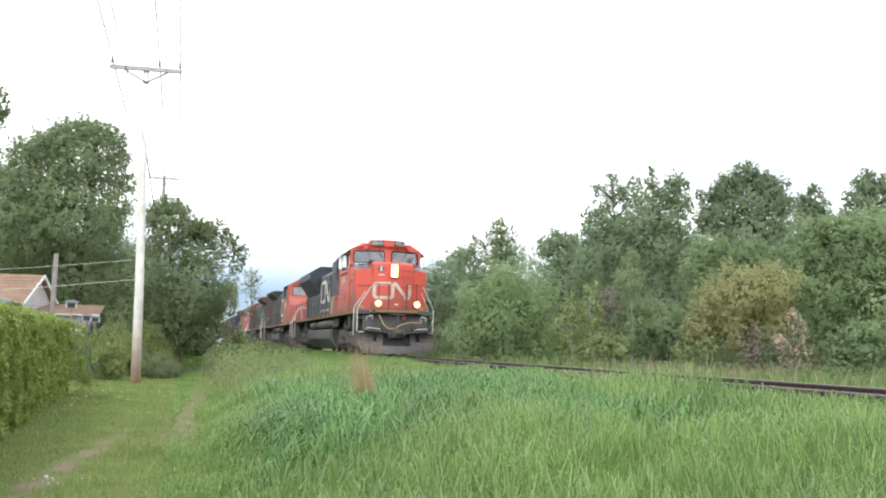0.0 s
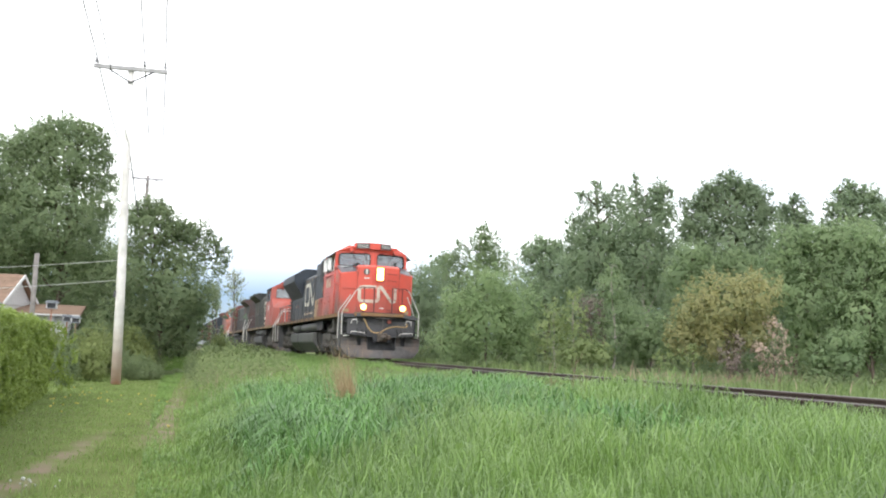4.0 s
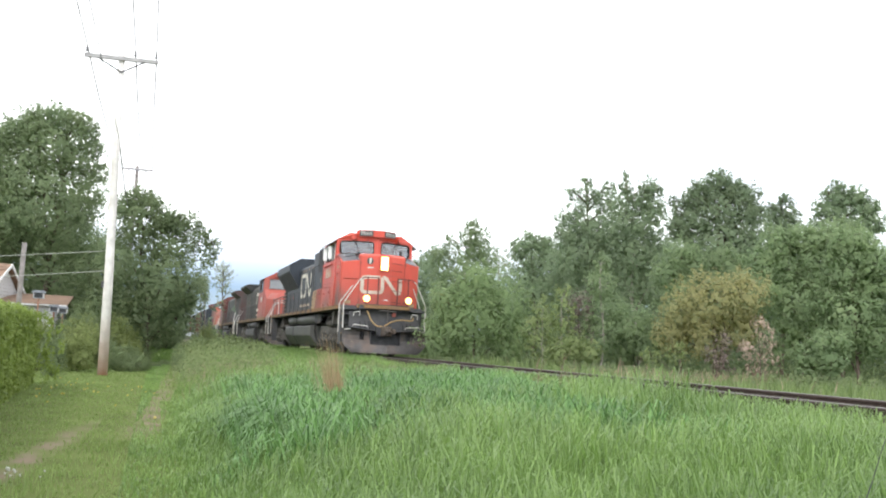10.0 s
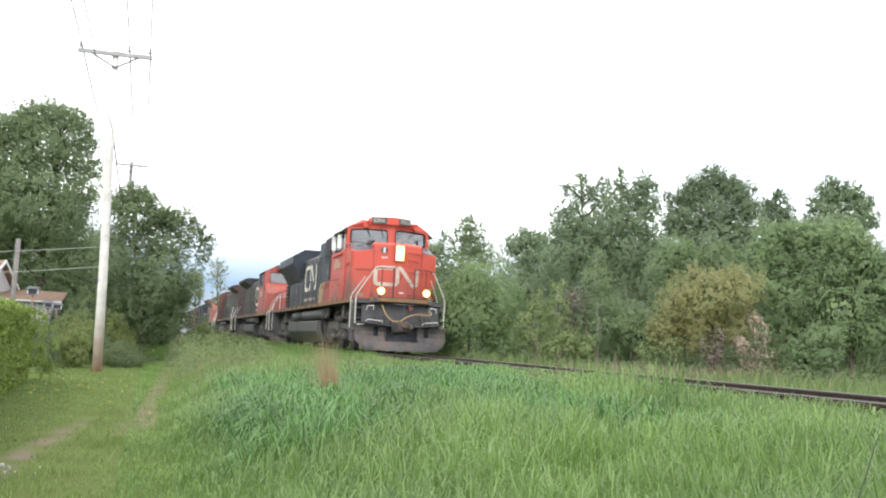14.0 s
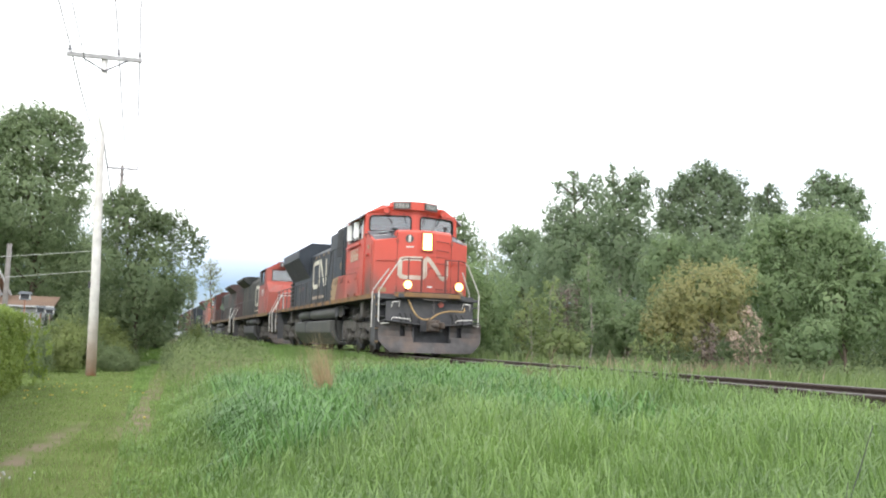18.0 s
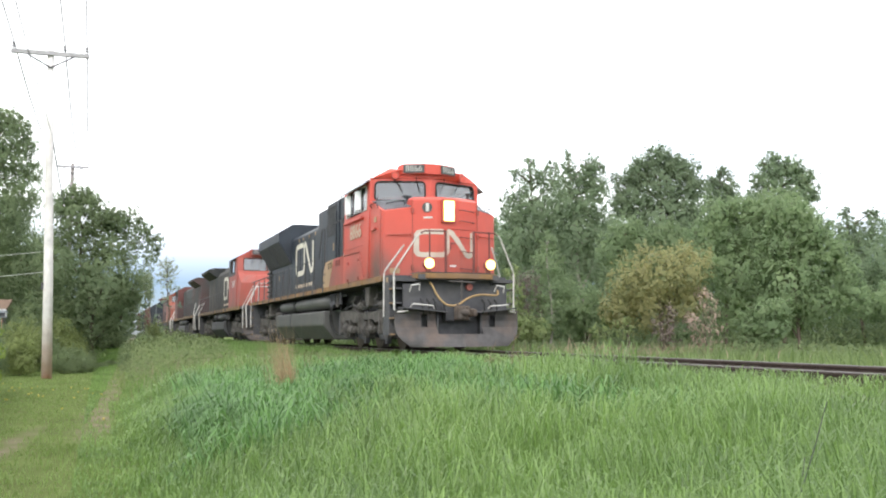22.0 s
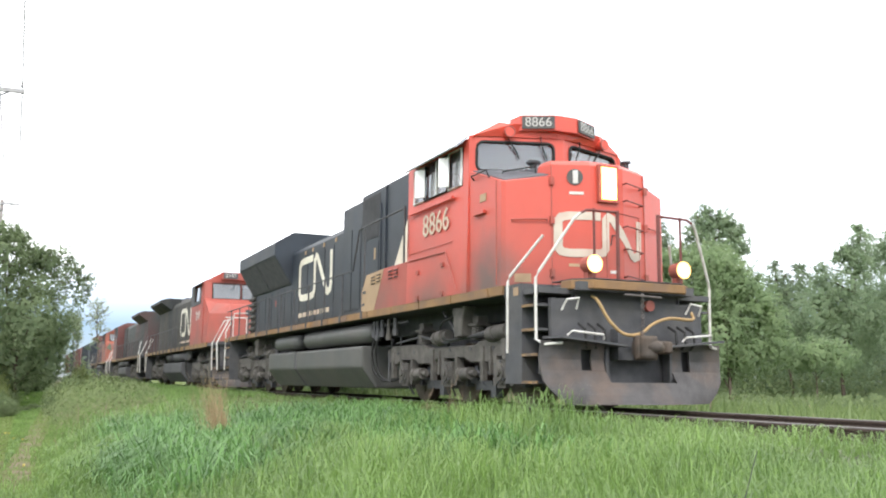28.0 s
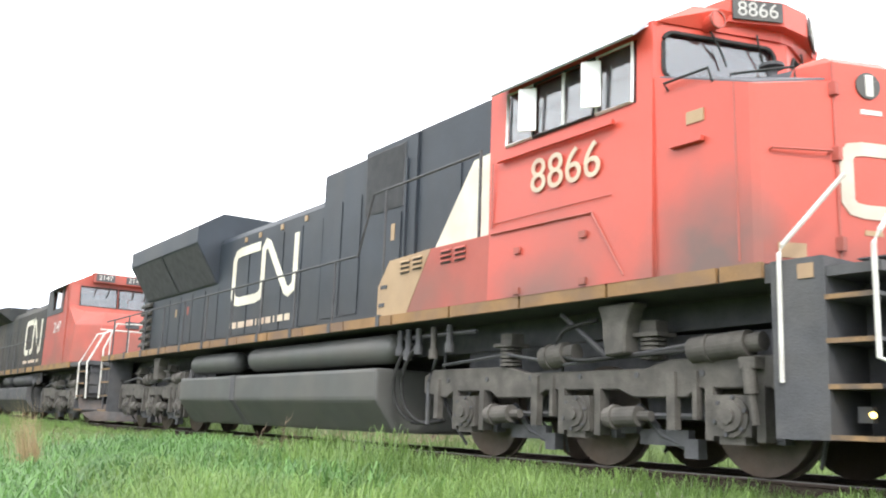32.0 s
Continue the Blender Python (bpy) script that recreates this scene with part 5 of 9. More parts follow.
def build_grass():
    rng = np.random.default_rng(77)
    # tall meadow grass on the bank
    x, y, z = scatter(rng, 225000, -0.2, 6.9, 0.0, 62, 2.0, 2.2)
    bare = (np.abs(x - (-0.5 + 0.0355 * y)) < 0.22) & (rng.random(len(x)) < np.clip((y - 12) / 3, 0, 0.95))
    bare |= rng.random(len(x)) > np.clip(y / 1.6 + 0.08, 0, 1)
    x, y, z = x[~bare], y[~bare], z[~bare]
    p, p2 = patchy(x, y, 0.55, 1.0), patchy(x, y, 1.7, 2.0)
    start = -0.2 + 0.034 * y + 0.25 * patchy(x, y, 0.5, 4.0)
    edge = np.clip((x - start) / 1.0, 0.1, 1) ** 0.8 * (1 - 0.12 * np.clip((x - 3.2) / 2, 0, 1)) * (1 - np.clip((x - 5.0) / 1.4, 0, 1) * (0.42 - 0.3 * np.clip((y - 7.5) / 4, 0, 1)))
    h = (0.25 + 0.3 * rng.random(len(x)) + 0.2 * p + 0.14 * p2) * edge * (1 + 0.4 * np.clip((y - 24) / 20, 0, 1))
    # a stand of taller grass close to the track
    stand = np.exp(-((x - 5.2) / 0.7) ** 2 - ((y - 9.4) / 1.3) ** 2)
    h *= 1 + stand * np.where(rng.random(len(x)) < 0.42, 1.0, 0.15)
    h *= 1 - 0.25 * np.clip((x - 3.4) / 1.2, 0, 1) * np.clip((y - 9.5) / 4, 0, 1)
    h = np.maximum(h, 0.04)
    w = rng.uniform(0.0028, 0.0065, len(x)) * (1 + y / 14)
    near = (rng.random(len(x)) < 0.72) & (y < 22)
    k = len(h[~near])
    tagged(blades("tall_grass", x[~near], y[~near], z[~near], h[~near], w[~near], rng.uniform(0.08, 0.42, k), rng.uniform(0, 0.12, k), GRASS, 1),
           "tall fresh green meadow grass on the railway bank", "grass", kind="stuff")
    k = len(h[near])
    tagged(bent_blades("arching_grass", x[near], y[near], z[near], h[near] * 1.02, w[near] * 1.05, rng.uniform(0.2, 0.85, k), rng.uniform(0.02, 0.4, k), GRASS, 11),
           "arching bright-tipped meadow grass on the railway bank", "grass", kind="stuff")
    # shorter blades that fill the sward from below
    x, y, z = scatter(rng, 62000, 0.2, 6.6, 2.0, 20, 1.3, 2.4)
    k = len(x)
    low = np.clip((x + 0.2 - 0.034 * y) / 1.0, 0.15, 1) * (1 - np.clip((x - 5.0) / 1.4, 0, 1) * 0.35)
    tagged(blades("low_grass", x, y, z, (0.16 + 0.22 * rng.random(k)) * low, rng.uniform(0.004, 0.009, k) * (1 + y / 13), rng.uniform(0.15, 0.6, k), rng.uniform(0, 0.2, k), GRASS, 12),
           "dense short green grass under the tall blades", "grass", kind="stuff")
    # broad drooping blue-green tufts
    cx, cy = [], []
    for mx, my, sx, sy, k in ((1.55, 10.6, 0.45, 1.1, 50), (2.3, 12.0, 0.8, 1.4, 64), (3.3, 14.0, 0.8, 1.0, 34), (4.6, 14.2, 0.6, 1.0, 26), (3.9, 10.5, 0.8, 0.8, 12), (4.2, 7.6, 0.6, 0.6, 4)):
        cx.append(mx + rng.normal(size=k) * sx)
        cy.append(my + rng.normal(size=k) * sy)
    cx, cy = np.concatenate(cx), np.concatenate(cy)
    per = 90
    k = len(cx) * per
    xs, ys = np.repeat(cx, per) + rng.normal(size=k) * 0.22, np.repeat(cy, per) + rng.normal(size=k) * 0.22
    tuft = np.repeat(rng.uniform(0.8, 1.15, len(cx)), per)
    keep = xs > 0.75 + 0.3 * patchy(xs, ys, 0.8, 5.0)
    xs, ys, tuft = xs[keep], ys[keep], tuft[keep]
    zs = np.array([ground_z(a, b) for a, b in zip(xs, ys)])
    n = len(xs)
    tagged(bent_blades("broad_grass", xs, ys, zs, (0.36 + 0.26 * rng.random(n)) * tuft * np.clip(1.2 - 0.08 * (xs - 1), 0.8, 1.2) * np.clip((xs - 0.2) / 1.2, 0.35, 1), rng.uniform(0.009, 0.018, n), rng.uniform(0.35, 0.95, n), rng.uniform(0.08, 0.45, n), GRASS_BLUE, 2),
           "tufts of broad drooping blue-green grass", "grass", kind="stuff")
    # meadow beyond the track
    x, y, z = scatter(rng, 60000, 9.8, 44, 3, 62, 1.0)
    p = patchy(x, y, 0.25, 9.0)
    keep = rng.random(len(x)) < np.clip(14 / np.maximum(x, 9) + p * 0.5, 0.15, 1)
    x, y, z, p = x[keep], y[keep], z[keep], p[keep]
    tagged(blades("far_meadow_grass", x, y, z, 0.35 + 0.3 * rng.random(len(x)) + 0.2 * p, rng.uniform(0.02, 0.045, len(x)), rng.uniform(0.1, 0.5, len(x)), rng.uniform(0, 0.1, len(x)), GRASS_MEADOW, 3),
           "rough green meadow grass beyond the track", "grass", kind="stuff")
    # dry straw patches
    xs, ys = [], []
    for cx, cy, sx, sy, k in ((18.6, 27.2, 1.5, 0.6, 700), (15.4, 28.4, 0.6, 0.4, 240), (1.9, 26.0, 0.6, 4.0, 420), (2.6, 23.0, 0.9, 3.5, 380), (17.0, 24.4, 1.8, 0.7, 900), (13.8, 25.2, 0.9, 0.7, 300), (10.4, 17.0, 0.3, 4.0, 60)):
        xs.append(cx + rng.normal(size=k) * sx)
        ys.append(cy + rng.normal(size=k) * sy)
    xs, ys = np.concatenate(xs), np.concatenate(ys)
    zs = np.array([ground_z(a, b) for a, b in zip(xs, ys)])
    n = len(xs)
    tagged(blades("dry_grass", xs, ys, zs, rng.uniform(0.3, 0.8, n), rng.uniform(0.004, 0.009, n) * np.where(xs > 8, 3.4, 1), rng.uniform(0.1, 0.4, n), rng.uniform(0, 0.1, n), GRASS_DRY, 4),
           "dry pinkish straw grass in patches", "grass", kind="stuff")
    # short mown grass of the path, longer and tufty between the ruts
    x, y, z = scatter(rng, 66000, -3.6, 1.6, -3.0, 66, 1.5, 0.3)
    right = np.abs(x - (-0.5 + 0.0355 * y)) * 0.62 + np.clip((13.5 - y) * 0.12, 0, 0.5) + np.clip((y - 23) * 0.03, 0, 0.22)
    leftr = np.abs(x - (-2.36 + 0.103 * y)) * 0.75 + np.clip((y - 13.5) * 0.05, 0, 0.3)
    rut = np.minimum(right, leftr)
    keep = rng.random(len(x)) < np.clip((rut - 0.03) / 0.16, 0.14, 1) * np.clip((y + 3) / 2, 0, 1) * np.clip((1.6 - x) / 0.7 + np.clip((y - 3) / 3, 0, 1), 0, 1)
    x, y, z = x[keep], y[keep], z[keep]
    rank = np.clip(patchy(x, y, 1.4, 6.0) + 0.15, 0, 1) * np.clip((x + 2.36 - 0.103 * y) / 0.5, 0, 1)
    tagged(blades("mown_grass", x, y, z, rng.uniform(0.02, 0.06, len(x)) * (1 + 2.4 * rank), rng.uniform(0.006, 0.013, len(x)) * (1 + np.maximum(y, 0) / 22), rng.uniform(0.1, 0.9, len(x)), rng.uniform(0.0, 0.25, len(x)), LAWN, 5),
           "short mown grass on the path", "grass", kind="stuff")
    # one dry plume clump
    cl = thing("dry_grass_clump", pose(2.36, 11.5, ground_z(2.36, 11.5)), "leaning clump of dry straw-coloured plume grass on the bank", "grass clump")
    n = 420
    px, py = rng.normal(size=n) * 0.075, rng.normal(size=n) * 0.07
    ob = blades("plume", px, py, np.zeros(n), 0.55 + 0.9 * rng.random(n) ** 1.1, rng.uniform(0.003, 0.0065, n), rng.uniform(0.02, 0.2, n), rng.uniform(0, 0.06, n), GRASS_RED, 8)
    for v in ob.data.vertices:
        v.co.x -= 0.2 * v.co.z
    ob.parent = cl


build_grass()


def build_stalk():
    st = thing("dead_stalk", pose(3.0, 3.35, ground_z(3.0, 3.35)), "thin dark dead stalk standing in the grass", "stalk")
    bm = B()
    tube(bm, [(0, 0, 0), (0.02, -0.03, 0.4), (0.07, -0.08, 0.62), (0.12, -0.11, 0.82)], 0.004, 5, 0.002)
    part("stem", bm, DARK, st)
    bm = B()
    tube(bm, [(0.02, -0.03, 0.42), (0.05, -0.02, 0.5), (0.06, -0.02, 0.56)], 0.0025, 4)
    part("twig", bm, DARK, st)
    rnd = random.Random(15)
    dry = thing("dry_weed_stalk", pose(3.1, 14.4, ground_z(3.1, 14.4)), "dry brown branching weed stalk in the bank grass", "stalk", "dry stalks on the bank")
    bm = B()
    tube(bm, [(0, 0, 0), (0.02, 0, 0.4), (0.0, 0.01, 0.8)], 0.007, 4, 0.003)
    part("stem", bm, DRYSTEM, dry)
    for k in range(6):
        a, z = k * 2.2, 0.36 + 0.075 * k
        bm = B()
        tube(bm, [(0.01, 0, z), (0.06 * math.cos(a), 0.06 * math.sin(a), z + 0.08), (0.08 * math.cos(a), 0.08 * math.sin(a), z + 0.17)], 0.004, 3, 0.002)
        part("twig", bm, DRYSTEM, dry)
    for x, y, s in ((3.55, 14.6, 0.85), (3.3, 15.2, 0.9), (3.9, 14.1, 0.8), (5.2, 11.9, 0.9), (5.45, 11.6, 1.05), (5.7, 11.8, 0.85), (5.3, 10.9, 0.8), (5.9, 10.4, 0.7), (4.3, 16.8, 0.8)):
        copy_thing(dry, pose(x, y, ground_z(x, y), rnd.uniform(-9, 9), rnd.uniform(-9, 9), rnd.uniform(0, 360)) @ Matrix.Scale(s, 4))


build_stalk()


# ---- pole line ----
def utility_pole(name, x, y, z0, top, arm, lean, label, wood):
    p = thing(name, pose(x, y, z0, 0, lean, 0), label, "utility pole", "poles of the line")
    h = top - z0
    bm = B()
    tube(bm, [(0, 0, -0.3), (0.01, 0, h * 0.33), (-0.01, 0, h * 0.66), (0, 0, h + 0.25)], 0.165, 14, 0.105)
    part("shaft", bm, wood, p, smooth=True)
    bm = B()
    box(bm, -arm / 2, arm / 2, -0.17, -0.07, h - 0.07, h + 0.06)
    bevel(bm, 0.01)
    part("crossarm", bm, CROSSARM, p, "grey weathered crossarm")
    for s in (-1, 1):
        bm = B()
        tube(bm, [(s * arm * 0.31, -0.14, h - 0.06), (0, -0.13, h - 0.48)], 0.028, 5)
        part("arm_brace", bm, IRON, p)
    pins = (-arm * 0.465, 0.18 * arm, arm * 0.465)
    for u in pins:
        bm = B()
        cyl(bm, (u, -0.12, h + 0.06), (u, -0.12, h + 0.16), 0.014, 6)
        for z, r in ((0.14, 0.075), (0.24, 0.055)):
            cyl(bm, (u, -0.12, h + z), (u, -0.12, h + z + 0.045), r, 10, r * 0.6)
        cyl(bm, (u, -0.12, h + 0.16), (u, -0.12, h + 0.3), 0.022, 8)
        part("insulator", bm, PORCELAIN, p)
    bm = B()
    box(bm, -0.2, -0.1, -0.06, 0.06, h * 0.27, h * 0.27 + 0.22)
    part("clamp", bm, IRON, p)
    return [(x + u + math.tan(radians(lean)) * h, y - 0.12, top + 0.29) for u in pins]


def wire(name, a, b, sag, r, label, mat=None):
    n = 24
    pts = [Vector(a).lerp(Vector(b), i / n) - Vector((0, 0, sag * 4 * (i / n) * (1 - i / n))) for i in range(n + 1)]
    bm = B()
    tube(bm, pts, r, 5)
    tagged(part(name, bm, mat or WIREM, None), label, "wire", "overhead wires")


def build_poles():
    near = utility_pole("utility_pole", -1.545, 31.3, 0.08, 10.65, 2.36, -1.35, "tall weathered wooden utility pole with a crossarm", WOODPOLE)
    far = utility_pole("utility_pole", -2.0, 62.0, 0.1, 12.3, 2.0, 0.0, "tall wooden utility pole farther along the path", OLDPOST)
    back = utility_pole("utility_pole", -1.4, -12.0, 0.1, 11.2, 2.45, 0.0, "wooden utility pole behind the viewer", WOODPOLE)
    for a, b, c in zip(back, near, far):
        wire("power_line", a, b, 0.55, 0.019, "thin overhead power line between poles")
        wire("power_line", b, c, 0.6, 0.024, "thin overhead power line between poles")
    wire("neutral_line", (-1.66, 31.3, 7.95), (-2.0, 62, 9.0), 0.6, 0.025, "lower neutral wire on the pole line")
    wire("neutral_line", (-1.66, 31.3, 7.95), (-1.55, -12, 8.3), 0.6, 0.011, "lower neutral wire on the pole line")
    stub = thing("service_post", pose(-5.35, 39.6, 0.1), "plain grey wooden service post beside the house", "post")
    bm = B()
    tube(bm, [(0, 0, -0.2), (0, 0, 4.85)], 0.11, 10, 0.095)
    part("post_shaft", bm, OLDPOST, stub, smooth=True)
    for z, w in ((4.16, 3.9), (3.5, 3.1)):
        wire("service_wire", (-1.68, 31.3, z), (-8.6, 37.5, w), 0.03, 0.011, "service wire from the pole to the house", PALEWIRE)


build_poles()


# ---- house behind the hedge ----
def build_house():
    hs = thing("house", pose(-9.79, 45.0, -0.1, 0, 0, -14), "low house with brown shingle roof and pale gable behind the hedge", "house")
    bm = B()
    box(bm, -6, 3.0, -1.1, 2.3, 0.05, 3.05)
    part("wall", bm, SIDING, hs)
    bm = B()
    prism(bm, [(-1.4, 2.98), (-1.4, 3.08), (0.6, 4.47), (2.55, 3.08), (2.55, 2.98), (0.6, 4.34)], -6.2, 3.25, "x")
    roof = part("roof", bm, SHINGLE, hs, "faded brown shingle roof")
    rnd = random.Random(2)
    shing = bpy.data.meshes.new("shingle")
    b2 = B()
    box(b2, -0.16, 0.16, -0.15, 0.15, 0, 0.012)
    b2.to_mesh(shing)
    b2.free()
    shing.materials.append(SHINGLE)
    slope = math.degrees(math.atan2(1.39, 2.0))
    for r in range(9):
        for c in range(22):
            o = new("shingle", shing)
            o.parent = roof
            k = (r + 0.5) / 9
            o.matrix_basis = pose(-6.0 + c * 0.42 + (0.2 if r % 2 else 0), -1.4 + 2.0 * k, 3.095 + 1.39 * k, slope - 2.5, 0, rnd.uniform(-1, 1)) @ Matrix.Diagonal((1.28, 1.0, 1, 1))
    for k in range(8):
        z = 3.06 + k * 0.155
        half = (4.3 - z) / 1.25
        bm = B()
        prism(bm, [(0.6 - 1.8 * half, z), (0.6 + 1.7 * half, z), (0.6 + 1.7 * max(0.02, half - 0.12), z + 0.148), (0.6 - 1.8 * max(0.02, half - 0.12), z + 0.148)], 3.0, 3.03 + 0.004 * (k % 2), "x")
        part("gable_board", bm, SIDING, hs, "pale grey gable boarding" if k == 0 else "")
    for a in ((-1.45, 2.96), (2.6, 2.96)):
        bm = B()
        prism(bm, [(a[0], a[1]), (a[0], a[1] + 0.15), (0.6, 4.5), (0.6, 4.34)], 3.26, 3.3, "x")
        part("barge_board", bm, TRIMW, hs, "white roof edge board")
    ex = thing("house_annex", pose(-5.55, 44.2, -0.07), "low pale annex with a lean-to brown roof before the house", "annex")
    bm = B()
    box(bm, -1.7, 1.45, -0.25, 2.0, 0, 2.6)
    part("wall", bm, SIDING, ex)
    bm = B()
    prism(bm, [(-0.5, 2.62), (-0.5, 2.7), (2.2, 3.2), (2.2, 3.1)], -1.85, 1.66, "x")
    part("roof", bm, SHINGLE, ex, "low brown shingle roof")
    bm = B()
    box(bm, -1.85, 1.66, -0.53, -0.505, 2.61, 2.68)
    part("fascia", bm, TRIMW, ex, "white fascia board")
    bm = B()
    box(bm, 1.3, 1.42, -0.46, -0.36, 0.0, 2.6)
    part("porch_post", bm, DARK, ex, "dark porch post")
    sh = thing("garden_shed", pose(-8.4, 39.8, 0.05), "small shed with a dark grey roof behind the hedge", "shed")
    bm = B()
    box(bm, -1.4, 1.4, -1.0, 1.0, 0, 2.75)
    part("wall", bm, SIDING, sh)
    bm = B()
    prism(bm, [(-1.75, 2.78), (-1.75, 2.86), (-0.2, 3.38), (1.75, 2.86), (1.75, 2.78)], -1.15, 1.15)
    part("roof", bm, SHED, sh, "dark grey felt roof")
    for x, y, z, s in ((-4.99, 42.7, 2.82, 0.26), (-4.33, 42.8, 2.28, 0.22), (-3.97, 42.8, 2.23, 0.22)):
        bh = thing("birdhouse", pose(x, y, z), "small open birdhouse with grey roof and white posts", "birdhouse", "birdhouses")
        # A solid dark block stands for the shade inside the open house.
        bm = B()
        box(bm, -s * 0.66, s * 0.66, -s * 0.55, s * 0.55, 0.03, s * 0.9)
        part("box", bm, DARK, bh, "solid dark block painted as the shaded inside")
        for u in (-1, 1):
            for v in (-1, 1):
                bm = B()
                box(bm, u * s * 0.75 - 0.018, u * s * 0.75 + 0.018, v * s * 0.6 - 0.018, v * s * 0.6 + 0.018, 0, s * 0.92)
                part("birdhouse_pillar", bm, TRIMW, bh)
        bm = B()
        box(bm, -s * 0.85, s * 0.85, -s * 0.7, s * 0.7, 0, 0.03)
        part("birdhouse_floor", bm, SHED, bh)
        bm = B()
        prism(bm, [(-s * 1.1, s * 0.92), (s * 1.1, s * 0.92), (s * 0.75, s * 1.35), (-s * 0.75, s * 1.35)], -s * 0.85, s * 0.85)
        part("birdhouse_roof", bm, SHED, bh, "grey birdhouse roof")
        bm = B()
        cyl(bm, (0, 0, -(z - 0.1)), (0, 0, 0), 0.035, 6)
        part("birdhouse_post", bm, WOODPOLE, bh)


build_house()


# ---- small plants of the path ----
def build_flowers():
    rnd = random.Random(8)
    fluff = material("dandelion_fluff", (0.5, 0.5, 0.47), 0.9, vary=0.25, bump=0.3)
    gold = material("yellow_petals", (0.6, 0.5, 0.12), 0.7, vary=0.15, bump=0)
    stem = LEAF_WILLOW
    proto = thing("dandelion_clock", pose(-1.16, 8.9, 0.09) @ Matrix.Scale(0.6, 4), "white fluffy dandelion seed head on a thin stem", "dandelion", "dandelions by the path")
    bm = B()
    tube(bm, [(0, 0, 0), (0.01, 0, 0.14), (0, 0.01, 0.24)], 0.004, 5)
    part("stem", bm, stem, proto)
    bm = B()
    bmesh.ops.create_icosphere(bm, subdivisions=2, radius=0.032, matrix=Matrix.Translation((0, 0.01, 0.265)))
    for v in bm.verts:
        v.co += (v.co - Vector((0, 0.01, 0.265))) * rnd.uniform(-0.2, 0.2)
    part("seed_head", bm, fluff, proto, "round white fluffy seed head")
    for i in range(13):
        x, y = rnd.gauss(-1.22, 0.24), rnd.gauss(9.25, 0.35)
        copy_thing(proto, pose(x, y, ground_z(x, y), rnd.uniform(-9, 9), rnd.uniform(-9, 9), rnd.uniform(0, 360)) @ Matrix.Scale(rnd.uniform(0.4, 0.65), 4))
    fl = thing("dandelion_flower", pose(-1.7, 20.0, 0.08), "small yellow dandelion flower in the mown grass", "dandelion", "yellow flowers by the path")
    bm = B()
    tube(bm, [(0, 0, 0), (0, 0, 0.11)], 0.004, 4)
    part("stem", bm, stem, fl)
    bm = B()
    cyl(bm, (0, 0, 0.11), (0, 0, 0.135), 0.02, 9, 0.034)
    part("petals", bm, gold, fl, "yellow petals")
    for i in range(34):
        k = rnd.random()
        x, y = (rnd.gauss(-1.75, 0.35), rnd.gauss(22, 2.2)) if k < 0.75 else (rnd.uniform(-1.4, 0.2), rnd.uniform(14, 24))
        s = rnd.uniform(0.4, 0.75)
        copy_thing(fl, pose(x, y, ground_z(x, y), rnd.uniform(-15, 15), rnd.uniform(-15, 15), 0) @ Matrix.Diagonal((s, s, 1, 1)))


build_flowers()


# ---- locomotives: local x forward, y to the far side, z up from the rail; the viewer sees the side y < 0 ----
def panel(bm, p00, p10, p11, p01, holes, thick):
    """A flat wall with rectangular openings; the holes are (u0, u1, v0, v1) in 0..1 along the two edges. thick points inwards."""
    p00, p10, p11, p01 = (Vector(p) for p in (p00, p10, p11, p01))
    us = sorted({0.0, 1.0, *[h[0] for h in holes], *[h[1] for h in holes]})
    vs = sorted({0.0, 1.0, *[h[2] for h in holes], *[h[3] for h in holes]})
    t = Vector(thick)

    def at(u, v):
        return (p00.lerp(p10, u)).lerp(p01.lerp(p11, u), v)
    for u0, u1 in zip(us, us[1:]):
        for v0, v1 in zip(vs, vs[1:]):
            cu, cv = (u0 + u1) / 2, (v0 + v1) / 2
            if any(h[0] < cu < h[1] and h[2] < cv < h[3] for h in holes):
                continue
            q = [at(u0, v0), at(u1, v0), at(u1, v1), at(u0, v1)]
            loft(bm, [q, [c + t for c in q]])
    return bm


def ribbon(bm, pts, width, at, depth=0.006):
    """A flat painted band along 2D points; at(u, v, d) maps into space."""
    n = len(pts)
    left, right = [], []
    for i, p in enumerate(pts):
        a, b = pts[max(i - 1, 0)], pts[min(i + 1, n - 1)]
        d1 = Vector((p[0] - a[0], p[1] - a[1]))
        d2 = Vector((b[0] - p[0], b[1] - p[1]))
        d1 = d1.normalized() if d1.length > 1e-6 else d2.normalized()
        d2 = d2.normalized() if d2.length > 1e-6 else d1
        d = (d1 + d2).normalized()
        k = width * 0.5 / max(0.55, d.dot(d1))
        left.append((p[0] - d.y * k, p[1] + d.x * k))
        right.append((p[0] + d.y * k, p[1] - d.x * k))
    for i in range(n - 1):
        q = [left[i], left[i + 1], right[i + 1], right[i]]
        loft(bm, [[at(u, v, 0) for u, v in q], [at(u, v, depth) for u, v in q]])
    bmesh.ops.remove_doubles(bm, verts=bm.verts, dist=0.0005)
    return bm


# the worm-like band of the railway's emblem: an open rounded box running into a zigzag
EMBLEM = [(0.44, 0.93), (0.14, 0.93), (0.075, 0.9), (0.045, 0.8), (0.045, 0.2), (0.075, 0.1), (0.14, 0.07), (0.40, 0.07), (0.465, 0.1), (0.495, 0.2),
          (0.495, 0.85), (0.53, 0.94), (0.57, 0.9), (0.83, 0.1), (0.87, 0.06), (0.93, 0.12), (0.945, 0.22), (0.945, 0.95)]


